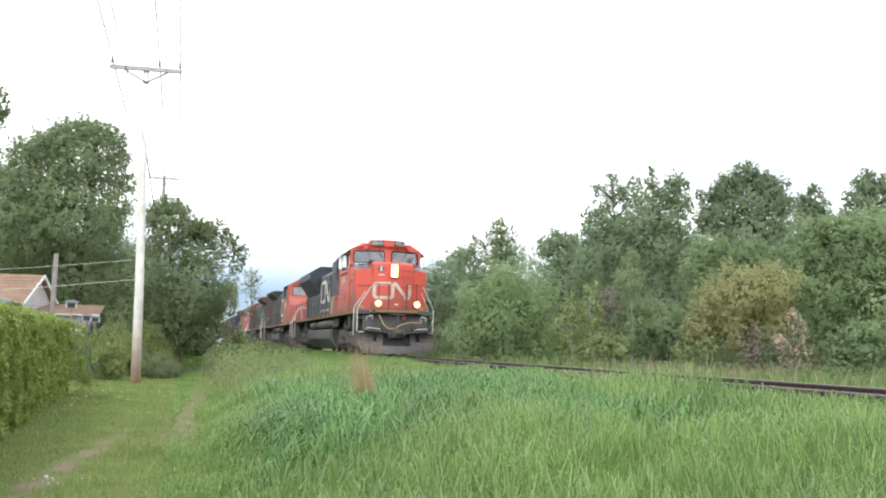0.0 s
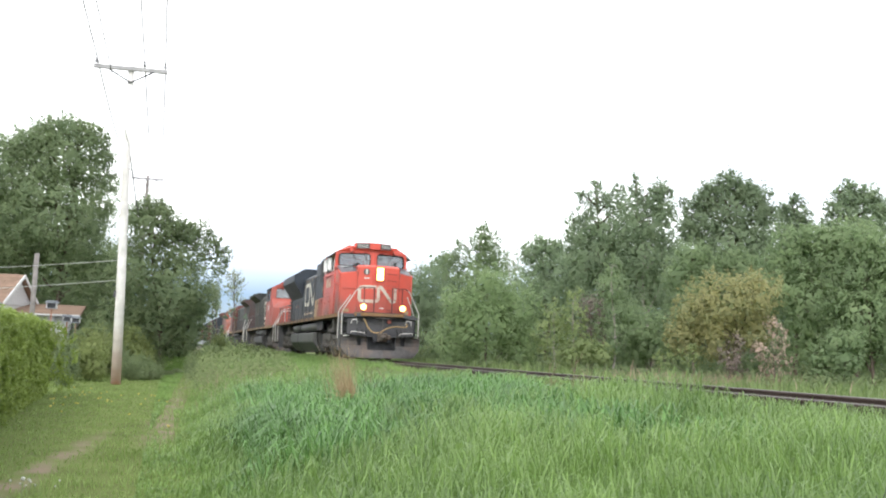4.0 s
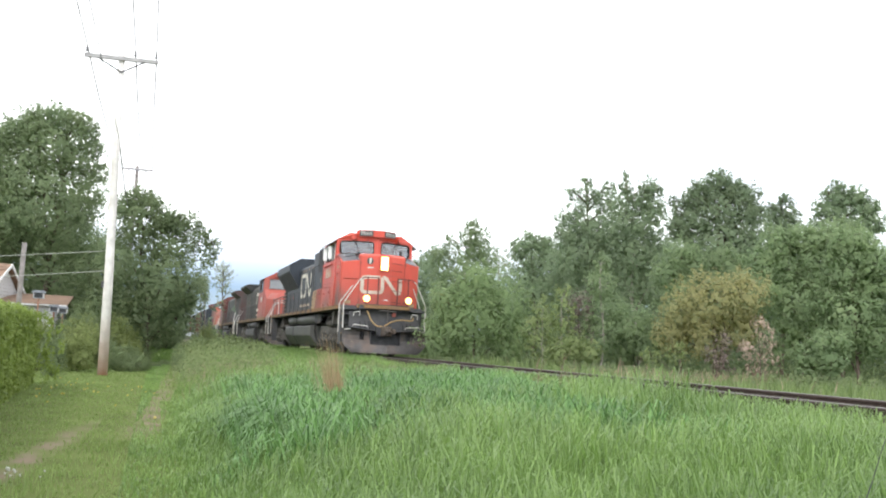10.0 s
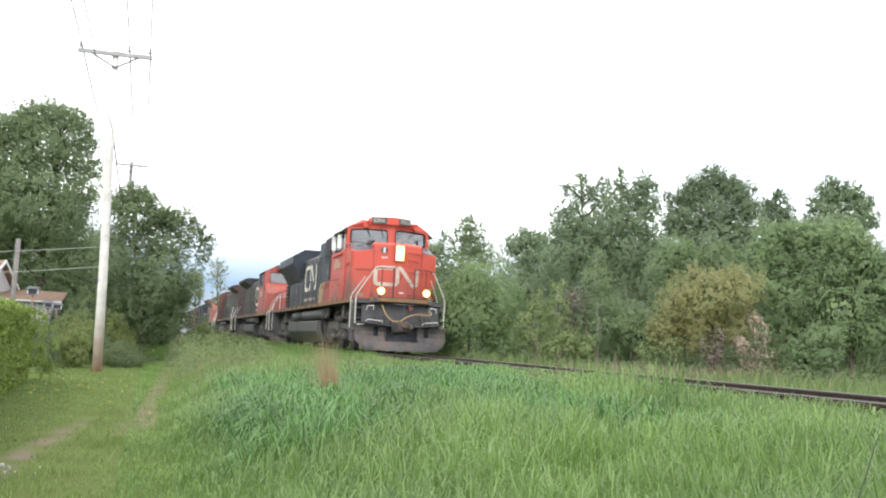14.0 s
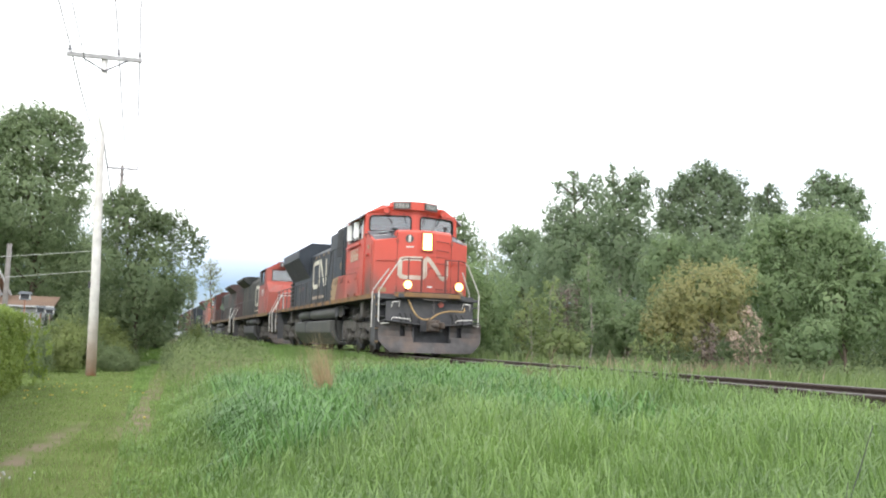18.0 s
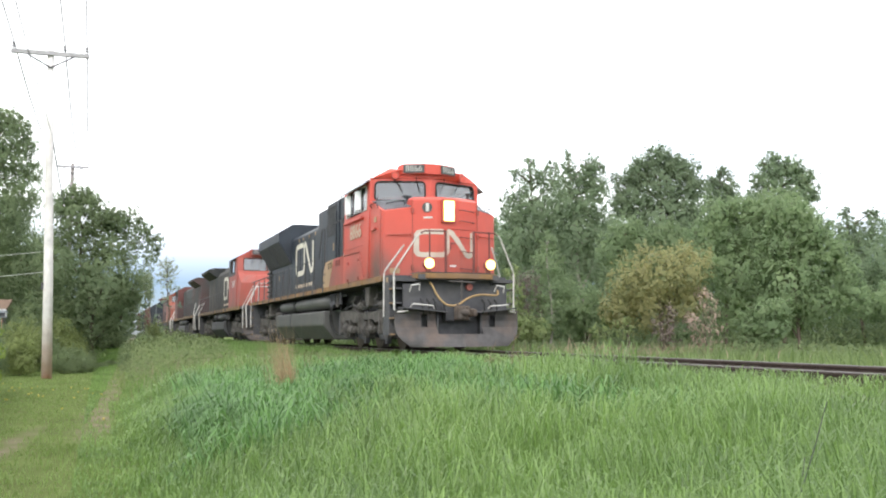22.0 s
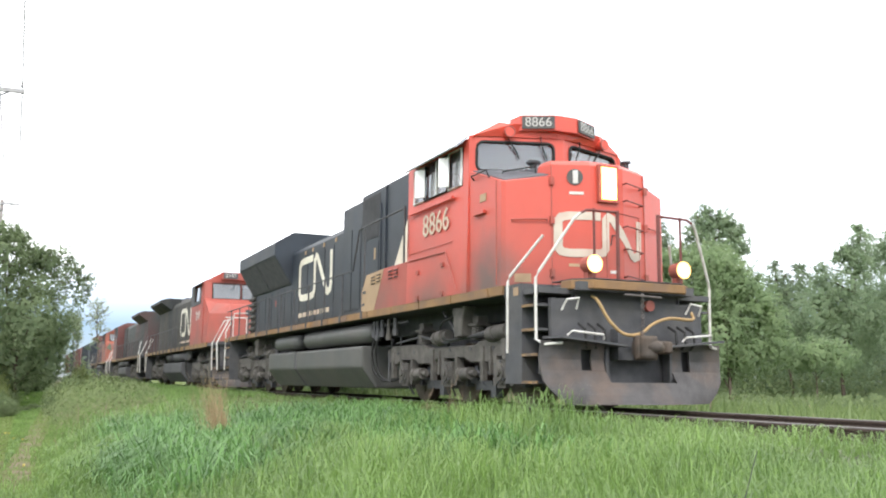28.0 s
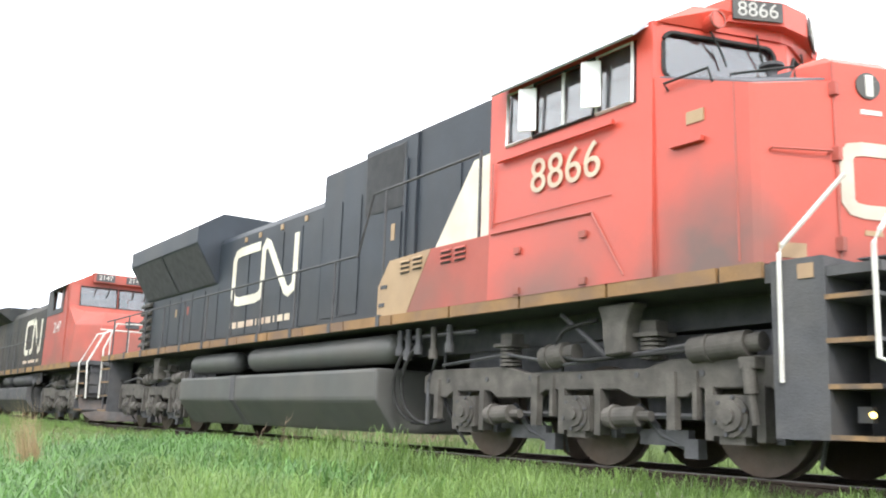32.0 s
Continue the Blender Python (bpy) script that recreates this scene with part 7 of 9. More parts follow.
def modern_locomotive():
    """The leading unit: wide angular cab, tall sections behind it, flared radiator at the rear."""
    lo = thing("locomotive", pose(0, 0, 0), "leading red and black diesel locomotive with lit headlights on the track", "locomotive", "locomotives of the train")
    wheels = []
    front, rear = 2.45, -19.3
    under_gear(lo, wheels, front, rear, (-12.95, -5.0), (-1.3, -15.6))
    for s in (-1, 1):
        for x in (-0.62, -15.0):
            bm = B()
            prism(bm, [(x - 0.26, 1.61), (x + 0.26, 1.62), (x + 0.2, 1.56), (x + 0.14, 1.42), (x + 0.12, 1.28), (x + 0.12, 1.12), (x - 0.15, 1.1), (x - 0.19, 1.3), (x - 0.2, 1.48)], s * 1.16, s * 1.38)
            bevel(bm, 0.02)
            part("frame_bracket", bm, TRUCK, lo, "dusty bracket over the truck")
        bm = B()
        tube(bm, [(-1.6, s * 1.2, 1.6), (-0.9, s * 1.2, 1.12)], 0.03, 6)
        part("truck_link", bm, IRON, lo)
    # walkway and sill
    bm = B()
    box(bm, rear, 1.3, -1.5, 1.5, 1.66, 1.78)
    box(bm, 1.2, front, -1.0, 1.0, 1.66, 1.78)
    part("walkway", bm, IRON, lo)
    for s in (-1, 1):
        bm = B()
        xs = [rear + 0.05] + list(np.arange(-18.0, 1.25, 1.34)) + [1.22]
        for a, b in zip(xs, xs[1:]):
            box(bm, a + 0.02, b - 0.02, min(s * 1.502, s * 1.545), max(s * 1.502, s * 1.545), 1.665, 1.8)
        part("sill_stripe", bm, YELLOW, lo, "worn dirty yellow sill stripe")
    # long hood
    bm = B()
    prism(bm, [(-0.97, 1.78), (-0.97, 3.98), (-0.9, 4.1), (-0.72, 4.18), (0.72, 4.18), (0.9, 4.1), (0.97, 3.98), (0.97, 1.78)], -17.75, -7.7, "x")
    hood = part("long_hood", bm, BLACK, lo, "black engine hood")
    for s in (-1, 1):
        x = -16.4
        while x < -8.2:
            bm = B()
            w = 0.72
            box(bm, x, x + w, min(s * 0.972, s * 0.986), max(s * 0.972, s * 0.986), 1.95, 3.05 if x < -12.5 else 3.78)
            bevel(bm, 0.006)
            d = part("hood_door", bm, BLACK, hood)
            x += 0.78
        for x in (-15.2, -14.4):
            bm = B()
            box(bm, x, x + 0.1, min(s * 0.987, s * 0.992), max(s * 0.987, s * 0.992), 2.6, 2.78)
            part("door_label", bm, TAN if x < -15 else RED_WORN, hood)
        for x in (-11.3, -10.6, -9.6, -8.6):
            bm = B()
            box(bm, x, x + 0.1, min(s * 0.9, s * 0.99), max(s * 0.9, s * 0.99), 3.84, 3.94)
            part("lifting_lug", bm, TAN, hood)
    # sections behind the cab
    for a, b, top, half in ((-7.72, -6.3, 4.5, 1.06), (-6.28, -4.8, 4.57, 1.1), (-4.78, -2.62, 4.6, 1.06)):
        bm = B()
        prism(bm, [(-half, 1.78), (-half, top - 0.03), (-half + 0.04, top), (half - 0.04, top), (half, top - 0.03), (half, 1.78)], a, b, "x")
        sec = part("hood_section", bm, BLACK, lo, "tall black equipment section behind the cab")
        if top == 4.57:
            for s in (-1, 1):
                bm = B()
                box(bm, a + 0.05, b - 0.3, min(s * 1.1, s * 1.112), max(s * 1.1, s * 1.112), 3.5, 4.47)
                for k in range(30):
                    z = 3.53 + k * 0.031
                    box(bm, a + 0.08, b - 0.33, min(s * 1.11, s * 1.122), max(s * 1.11, s * 1.122), z, z + 0.018)
                part("intake_grille", bm, DARK, sec, "dark intake grille")
                bm = B()
                box(bm, b - 0.75, b - 0.35, min(s * 1.102, s * 1.12), max(s * 1.102, s * 1.12), 1.95, 3.4)
                box(bm, b - 0.27, b - 0.22, min(s * 1.102, s * 1.13), max(s * 1.102, s * 1.13), 1.9, 4.2)
                bevel(bm, 0.008)
                part("section_door", bm, BLACK, sec)
                bm = B()
                box(bm, b - 0.6, b - 0.5, min(s * 1.12, s * 1.126), max(s * 1.12, s * 1.126), 3.0, 3.25)
                part("warning_plate", bm, TAN, sec)
        else:
            for s in (-1, 1):
                bm = B()
                box(bm, a + 0.12, (a + b) / 2 - 0.04, min(s * (half + 0.002), s * (half + 0.016)), max(s * (half + 0.002), s * (half + 0.016)), 2.0, 3.9)
                box(bm, (a + b) / 2 + 0.04, b - 0.12, min(s * (half + 0.002), s * (half + 0.016)), max(s * (half + 0.002), s * (half + 0.016)), 2.0, 3.9)
                bevel(bm, 0.006)
                part("section_door", bm, BLACK, sec)
    for s in (-1, 1):
        # cream wedge of the paint scheme beside the cab
        bm = B()
        prism(bm, [(-4.38, 2.62), (-2.64, 2.62), (-2.64, 3.86), (-3.44, 3.8)], s * 1.062, s * 1.085)
        part("paint_wedge", bm, CREAM, lo, "cream paint wedge beside the cab")
        # low duct cover, tan and red
        bm = B()
        prism(bm, [(-5.03, 1.8), (-5.03, 2.22), (-4.75, 2.56), (-3.75, 2.6), (-4.28, 1.8)], s * 1.06, s * 1.52)
        cover = part("duct_cover", bm, TAN, lo, "tan painted duct cover")
        bm = B()
        prism(bm, [(-4.276, 1.8), (-3.745, 2.6), (-2.52, 2.6), (-2.52, 1.8)], s * 1.06, s * 1.52)
        bevel(bm, 0.008)
        c2 = part("duct_cover", bm, RED_WORN, lo, "faded red duct cover")
        for x, z, p in ((-4.45, 2.38, cover), (-4.15, 2.4, cover), (-3.5, 2.4, c2), (-3.2, 2.4, c2)):
            # Flat dark strips paint the shade under each vent hood.
            dark, lips = B(), B()
            for q in range(3):
                zq = z - 0.03 + q * 0.065
                box(dark, x, x + 0.22, min(s * 1.522, s * 1.526), max(s * 1.522, s * 1.526), zq - 0.012, zq + 0.012)
                prism(lips, [(s * 1.522, zq + 0.04), (s * 1.552, zq + 0.016), (s * 1.552, zq + 0.006), (s * 1.522, zq + 0.012)], x, x + 0.22, "x")
            part("shaded_vent_slots", dark, DARK, p)
            part("vent_hoods", lips, RED_WORN if p is c2 else TAN, p)
        bm = B()
        box(bm, -4.95, -4.78, min(s * 1.522, s * 1.53), max(s * 1.522, s * 1.53), 2.18, 2.23)
        part("slot", bm, DARK, cover)
        bm = B()
        box(bm, -4.98, -4.84, min(s * 1.522, s * 1.53), max(s * 1.522, s * 1.53), 1.93, 1.98)
        part("slot", bm, DARK, cover)
    # radiator
    bm = B()
    prism(bm, [(-0.97, 3.12), (-1.5, 3.98), (-1.5, 4.34), (-0.95, 4.68), (0.95, 4.68), (1.5, 4.34), (1.5, 3.98), (0.97, 3.12)], -17.4, -12.65, "x")
    rad = part("radiator", bm, BLACK, lo, "flared black radiator housing")
    for s in (-1, 1):
        bm = B()
        dirv = Vector((0, s * (1.5 - 0.97), 3.98 - 3.12)).normalized()
        nrm = Vector((0, s * dirv.z, -s * dirv.y * s))
        for k in range(2):
            x0 = -17.3 + k * 2.35
            q = [Vector((x0, s * 1.005, 3.17)), Vector((x0 + 2.25, s * 1.005, 3.17)), Vector((x0 + 2.25, s * 1.475, 3.935)), Vector((x0, s * 1.475, 3.935))]
            off = Vector((0, s * 0.86, -0.5)) * 0.012
            loft(bm, [[p for p in q], [p + off for p in q]])
        part("radiator_screen", bm, DARK, rad, "dark radiator air screen")
        # louvres at the rear end
        for k in range(6):
            bm = B()
            z = 2.0 + k * 0.2
            box(bm, -17.72, -17.0, min(s * 0.975, s * 1.06), max(s * 0.975, s * 1.06), z, z + 0.05)
            loft(bm, [[(-17.72, s * 0.98, z + 0.05), (-17.0, s * 0.98, z + 0.05), (-17.0, s * 1.06, z + 0.05), (-17.72, s * 1.06, z + 0.05)],
                      [(-17.72, s * 0.975, z + 0.13), (-17.0, s * 0.975, z + 0.13), (-17.0, s * 0.98, z + 0.13), (-17.72, s * 0.98, z + 0.13)]])
            part("louvre", bm, GREY_HOOD, hood)
        emblem(lo, -11.85, -8.68, 2.55, 3.74, s * 0.988)
        for x, wdt in ((-11.75, 0.32), (-11.33, 0.32), (-10.91, 0.32), (-10.47, 0.05), (-10.3, 0.22), (-10.0, 0.22), (-9.66, 0.05), (-9.48, 0.22), (-9.18, 0.22)):
            bm = B()
            box(bm, x, x + wdt, min(s * 0.987, s * 0.991), max(s * 0.987, s * 0.991), 2.1, 2.22)
            part("writing_bar", bm, FADED, lo, "pale bar of small writing")
    # roof items
    bm = B()
    for k, y in enumerate((-0.12, 0.0, 0.12)):
        cyl(bm, (-8.9, y, 4.36 + 0.06 * (k == 1)), (-8.35, y, 4.36 + 0.06 * (k == 1)), 0.03, 8, 0.085)
    box(bm, -8.75, -8.6, -0.16, 0.16, 4.17, 4.35)
    part("air_horn", bm, IRON, lo)
    # cab
    bm = B()
    for s in (-1, 1):
        holes = [(0.10, 0.915, 0.70, 0.965)]
        panel(bm, (-2.5, s * 1.55, 1.8), (0.02, s * 1.55, 1.8), (0.02, s * 1.5, 4.36), (-2.5, s * 1.5, 4.36), holes, (0, -s * 0.06, 0))
        # front wall of the cab, raked back to the side
        panel(bm, (0.52, 0, 3.2), (0.0, s * 1.5, 3.2), (0.0, s * 1.47, 4.42), (0.5, 0, 4.42), [(0.10, 0.93, 0.505, 0.915)], (-0.07, 0, 0))
    bmesh.ops.remove_doubles(bm, verts=bm.verts, dist=0.001)
    cab = part("cab", bm, RED, lo, "angular red cab")
    bm = B()
    loft(bm, [[(-2.5, -1.5, 4.355), (-2.5, -1.02, 4.66), (-2.5, 1.02, 4.66), (-2.5, 1.5, 4.355)],
              [(0.02, -1.49, 4.36), (0.14, -1.02, 4.66), (0.14, 1.02, 4.66), (0.02, 1.49, 4.36)]])
    loft(bm, [[(0.03, -1.47, 4.4), (0.14, -1.02, 4.655), (0.14, 1.02, 4.655), (0.03, 1.47, 4.4)], [(0.2, -0.95, 4.4), (0.34, -0.85, 4.6), (0.34, 0.85, 4.6), (0.2, 0.95, 4.4)],
              [(0.5, -0.1, 4.4), (0.52, -0.1, 4.6), (0.52, 0.1, 4.6), (0.5, 0.1, 4.4)]])
    part("cab_roof", bm, RED, cab, "red cab roof")
    bm = B()
    box(bm, -2.56, -2.5, -1.5, 1.5, 1.8, 4.36)
    part("rear_wall", bm, RED, cab)
    bm = B()
    box(bm, -2.4, -0.1, -1.45, 1.45, 2.6, 2.66)
    box(bm, -0.35, 0.1, -1.3, 1.3, 2.66, 3.6)
    for y in (-0.95, 0.95):
        box(bm, -1.5, -1.0, y - 0.25, y + 0.25, 2.66, 3.1)
        box(bm, -1.6, -1.48, y - 0.24, y + 0.24, 3.1, 3.75)
    part("cab_interior", bm, INTERIOR, cab, "dark seats and console inside the cab")
    # windshields
    for s in (-1, 1):
        def fw(u, v, e, s=s):
            a = Vector((0.52, 0, 3.2)).lerp(Vector((0.0, s * 1.5, 3.2)), u)
            b = Vector((0.5, 0, 4.42)).lerp(Vector((0.0, s * 1.47, 4.42)), u)
            return a.lerp(b, v) + Vector((e, s * e * 0.33, 0))
        bm = B()
        q = [fw(0.10, 0.505, -0.03), fw(0.93, 0.505, -0.03), fw(0.93, 0.915, -0.03), fw(0.10, 0.915, -0.03)]
        loft(bm, [q, [p + Vector((-0.012, 0, 0)) for p in q]])
        ws = part("windshield", bm, GLASS, cab, "dark grey-blue windshield glass")
        bm = B()
        turn = [math.pi / 2 * k / 5 for k in range(6)]
        corners = ((0.10, 0.505, 1, 1), (0.10, 0.915, 1, -1), (0.93, 0.915, -1, -1), (0.93, 0.505, -1, 1))
        arcs = [[(u + du * 0.075 * (1 - math.cos(a)), v + dv * 0.095 * (1 - math.sin(a))) for a in (turn if du * dv > 0 else turn[::-1])] for u, v, du, dv in corners]
        outline = [p for arc in arcs for p in arc[::-1]]
        tube(bm, [fw(u, v, 0.004) for u, v in outline + outline[:1]], 0.026, 5)
        part("gasket", bm, RUBBER, ws)
        for (u, v, du, dv), arc in zip(corners, arcs):
            bm = B()
            loft(bm, [[fw(u - 0.004 * du, v - 0.004 * dv, e)] + [fw(a, b, e) for a, b in arc] for e in (-0.025, 0.003)])
            part("window_corner", bm, RED, ws)
        for u0, u1 in ((0.25, 0.2), (0.62, 0.5)):
            bm = B()
            tube(bm, [fw(u0, 1.0, 0.05), fw((u0 + u1) / 2 + 0.02, 0.9, 0.06), fw(u1, 0.76, 0.03)], 0.012, 5)
            tube(bm, [fw(u1 + 0.03, 0.84, 0.03), fw(u1 - 0.02, 0.68, 0.03)], 0.012, 4)
            part("wiper", bm, RUBBER, ws)
        # class lamp beside the number boards
        bm = B()
        c = Vector((0.1, s * 0.87, 4.455))
        cyl(bm, c, c + Vector((0.26, s * 0.06, 0)), 0.08, 16, 0.09)
        lamp = part("class_lamp", bm, RED, cab, "round red classification lamp")
        bm = B()
        ring(bm, c + Vector((0.255, s * 0.06, 0)), (1, s * 0.2, 0), 0.096, 0.078, 0.02, 18)
        part("lamp_rim", bm, RED_WORN, lamp)
        bm = B()
        cyl(bm, c + Vector((0.262, s * 0.06, 0)), c + Vector((0.268, s * 0.06, 0)), 0.085, 14)
        part("lamp_lens", bm, RED, lamp, "red lamp lens")
    # number boards on a red box over the windshields
    bm = B()
    loft(bm, [[(0.1, -0.8, 4.52), (0.34, -0.74, 4.5), (0.62, -0.2, 4.5), (0.62, 0.2, 4.5), (0.34, 0.74, 4.5), (0.1, 0.8, 4.52)],
              [(0.1, -0.78, 4.74), (0.36, -0.72, 4.76), (0.62, -0.2, 4.76), (0.62, 0.2, 4.76), (0.36, 0.72, 4.76), (0.1, 0.78, 4.74)]])
    nb = part("number_board_box", bm, RED, cab)
    for s in (-1, 1):
        a, b = Vector((0.352, s * 0.73, 4.63)), Vector((0.625, s * 0.2, 4.63))
        mid, d = (a + b) / 2, (b - a).normalized()
        nrm = Vector((-d.y, d.x, 0)) * (1 if s < 0 else -1)
        nrm = nrm if nrm.x > 0 else -nrm
        ux = Vector((0, 0, 1)).cross(nrm).normalized()
        m = Matrix((ux, Vector((0, 0, 1)), nrm)).transposed().to_4x4()
        m.translation = mid + nrm * 0.008
        bm = B()
        box(bm, -0.27, 0.27, -0.105, 0.105, 0, 0.02)
        bevel(bm, 0.008)
        o = part("number_board", bm, BOARDGREY, nb, "dark grey number board with pale digits")
        o.matrix_basis = m
        lettering("road_number", "8866", 0.225, BOARD, o, pose(0, 0, 0.021), 0.003)
    # side windows, mirrors, awning
    for s in (-1, 1):
        y = s * 1.515
        for a, b in ((-2.22, -1.76), (-1.74, -0.78), (-0.74, -0.24)):
            bm = B()
            loft(bm, [[(a, s * 1.5, 3.62), (b, s * 1.5, 3.62), (b, s * 1.485, 4.24), (a, s * 1.485, 4.24)], [(a, s * 1.492, 3.62), (b, s * 1.492, 3.62), (b, s * 1.477, 4.24), (a, s * 1.477, 4.24)]])
            pane = part("side_window", bm, GLASS, cab, "cab side window")
            bm = B()
            tube(bm, [(a, s * 1.53, 3.61), (b, s * 1.53, 3.61), (b, s * 1.515, 4.25), (a, s * 1.515, 4.25), (a, s * 1.53, 3.61)], 0.022, 4)
            part("window_frame", bm, ALU if b - a < 0.8 else RUBBER, pane)
        bm = B()
        box(bm, -1.28, -1.24, min(s * 1.5, s * 1.525), max(s * 1.5, s * 1.525), 3.62, 4.24)
        part("window_post", bm, ALU, cab)
        for x in (-1.74, -0.72):
            bm = B()
            loft(bm, [[(x + 0.085, s * 1.57, z), (x - 0.085, s * 1.69, z), (x - 0.095, s * 1.67, z), (x + 0.075, s * 1.55, z)] for z in (3.66, 4.17)])
            bevel(bm, 0.006)
            part("wind_deflector", bm, MIRROR, cab, "mirror plate beside the cab window, sky reflection painted white")
        bm = B()
        loft(bm, [[(x, s * 1.5, 4.37), (x, s * 1.71, 4.2), (x, s * 1.73, 4.215), (x, s * 1.48, 4.43)] for x in (-2.3, -0.05)])
        part("awning", bm, AWNING, cab, "pale grey sun awning over the side windows")
        bm = B()
        box(bm, -2.32, -0.45, min(s * 1.55, s * 1.6), max(s * 1.55, s * 1.6), 3.42, 3.47)
        part("drip_rail", bm, RED, cab)
        m = pose(-1.2, s * 1.552, 3.11, 90, 0, 0 if s < 0 else 180)
        lettering("road_number", "8866", 0.56, FADED, cab, m, 0.004, "cream road number")
        # hatch outlines and small fittings
        bm = B()
        tube(bm, [(-2.45, s * 1.552, 2.58), (-0.78, s * 1.553, 2.56), (-0.34, s * 1.553, 1.86)], 0.012, 4)
        tube(bm, [(-2.44, s * 1.552, 2.66), (-2.44, s * 1.55, 3.45)], 0.012, 4)
        tube(bm, [(-2.42, s * 1.553, 2.7), (-0.5, s * 1.553, 2.7)], 0.006, 4)
        part("seam", bm, RED_WORN, cab)
        for x, z in ((-1.95, 2.32), (-0.9, 2.35), (-1.95, 1.86), (-0.9, 1.86)):
            bm = B()
            box(bm, x - 0.05, x + 0.05, min(s * 1.55, s * 1.575), max(s * 1.55, s * 1.575), z - 0.035, z + 0.035)
            part("latch", bm, RED_WORN, cab)
        bm = B()
        box(bm, 0.25, 0.62, min(s * 1.505, s * 1.56), max(s * 1.505, s * 1.56), 3.0, 3.05)
        part("door_ledge", bm, RED, cab)
        bm = B()
        box(bm, 0.42, 0.62, min(s * 1.5, s * 1.513), max(s * 1.5, s * 1.513), 3.2, 3.32)
        part("warning_plate", bm, TAN, cab)
    # nose: an upright shallow wedge in plan, with lower shoulders
    def nf(u, v, e):
        return (1.72 - max(0.0, abs(u) - 0.3) * 0.4 + e, u, v)
    plan = [(1.5, -0.85), (1.72, -0.3), (1.72, 0.3), (1.5, 0.85)]
    bm = B()
    loft(bm, [[(0.1, -0.85, 1.8)] + [(x, y, 1.8) for x, y in plan] + [(0.1, 0.85, 1.8)],
              [(0.1, -0.85, 3.8)] + [(x, y, 3.46) for x, y in plan] + [(0.1, 0.85, 3.8)]])
    nose = part("nose", bm, RED, lo, "angular red nose")
    bm = B()
    loft(bm, [[(0.98, -0.85, 3.4)] + [(x + 0.001, y, 3.4) for x, y in plan] + [(0.98, 0.85, 3.4)],
              [(1.12, -0.85, 3.7)] + [(x - 0.005, y, 3.66) for x, y in plan] + [(1.12, 0.85, 3.7)],
              [(1.16, -0.8, 3.75)] + [(x - 0.09, y * 0.95, 3.74) for x, y in plan] + [(1.16, 0.8, 3.75)]])
    part("nose_top", bm, RED, nose)
    for s in (-1, 1):
        bm = B()
        loft(bm, [[(0.0, s * 1.5, 1.8), (1.1, s * 1.5, 1.8), (1.17, s * 1.46, 1.8), (1.5, s * 0.852, 1.8), (0.1, s * 0.852, 1.8)],
                  [(0.0, s * 1.5, 3.8), (1.1, s * 1.5, 3.42), (1.17, s * 1.46, 3.4), (1.5, s * 0.852, 3.48), (0.4, s * 0.852, 3.78)]])
        part("nose_shoulder", bm, RED, nose)
    for s in (-1, 1):
        bm = B()
        loft(bm, [[(0.06, s * 1.46, 3.785), (1.1, s * 1.44, 3.43), (1.44, s * 0.87, 3.5), (0.42, s * 0.87, 3.78)], [(0.06, s * 1.46, 3.805), (1.1, s * 1.44, 3.45), (1.44, s * 0.87, 3.52), (0.42, s * 0.87, 3.8)]])
        part("antislip_top", bm, ANTISLIP, nose, "dark anti-slip top")
        bm = B()
        tube(bm, [(0.75, s * 1.28, 3.52), (0.75, s * 1.28, 3.66), (1.2, s * 0.95, 3.68), (1.2, s * 0.95, 3.54)], 0.014, 5)
        part("grab_iron", bm, RUBBER, nose)
        bm = B()
        tube(bm, [(0.2, s * 1.5, 3.6), (0.2, s * 1.56, 3.66), (0.72, s * 1.56, 3.66), (0.72, s * 1.5, 3.54)], 0.014, 5)
        part("grab_iron", bm, RUBBER, nose)
        bm = B()
        tube(bm, [(1.2, s * 1.38, 2.8), (1.25, s * 1.4, 2.81), (1.52, s * 0.94, 2.81), (1.47, s * 0.92, 2.8)], 0.013, 5)
        part("grab_iron", bm, RED_WORN, nose)
        bm = B()
        tube(bm, [(0.96, s * 1.502, 1.84), (0.95, s * 1.502, 3.46)], 0.012, 4)
        part("door_seam", bm, RED_WORN, nose)
        bm = B()
        tube(bm, [(1.505, s * 0.856, 1.84), (1.505, s * 0.856, 3.66)], 0.012, 4)
        part("door_seam", bm, RED_WORN, nose)
        for z in (2.0, 2.8, 3.4):
            bm = B()
            box(bm, 1.46, 1.55, min(s * 0.83, s * 0.89), max(s * 0.83, s * 0.89), z - 0.06, z + 0.06)
            part("hinge", bm, RED_WORN, nose)
        bm = B()
        x, y = 1.22, s * 1.19
        loft(bm, [[(1.22, s * 1.34, z), (1.34, s * 1.12, z), (1.36, s * 1.13, z), (1.24, s * 1.35, z)] for z in (1.86, 1.99)])
        part("step_light", bm, TAN, nose)
    bm = B()
    loft(bm, [[(0.45, -0.84, 3.72), (0.45, 0.84, 3.72), (1.1, 0.84, 3.6), (1.1, -0.84, 3.6)], [(0.45, -0.84, 3.76), (0.45, 0.84, 3.76), (1.1, 0.84, 3.7), (1.1, -0.84, 3.7)]])
    part("antislip_top", bm, ANTISLIP, nose, "dark top behind the nose")
    bm = B()
    cyl(bm, (0.85, -0.78, 3.6), (0.85, -0.78, 3.82), 0.05, 10)
    cyl(bm, (0.85, -0.78, 3.82), (0.85, -0.78, 3.85), 0.12, 12)
    part("vent_cap", bm, IRON, nose)
    bm = B()
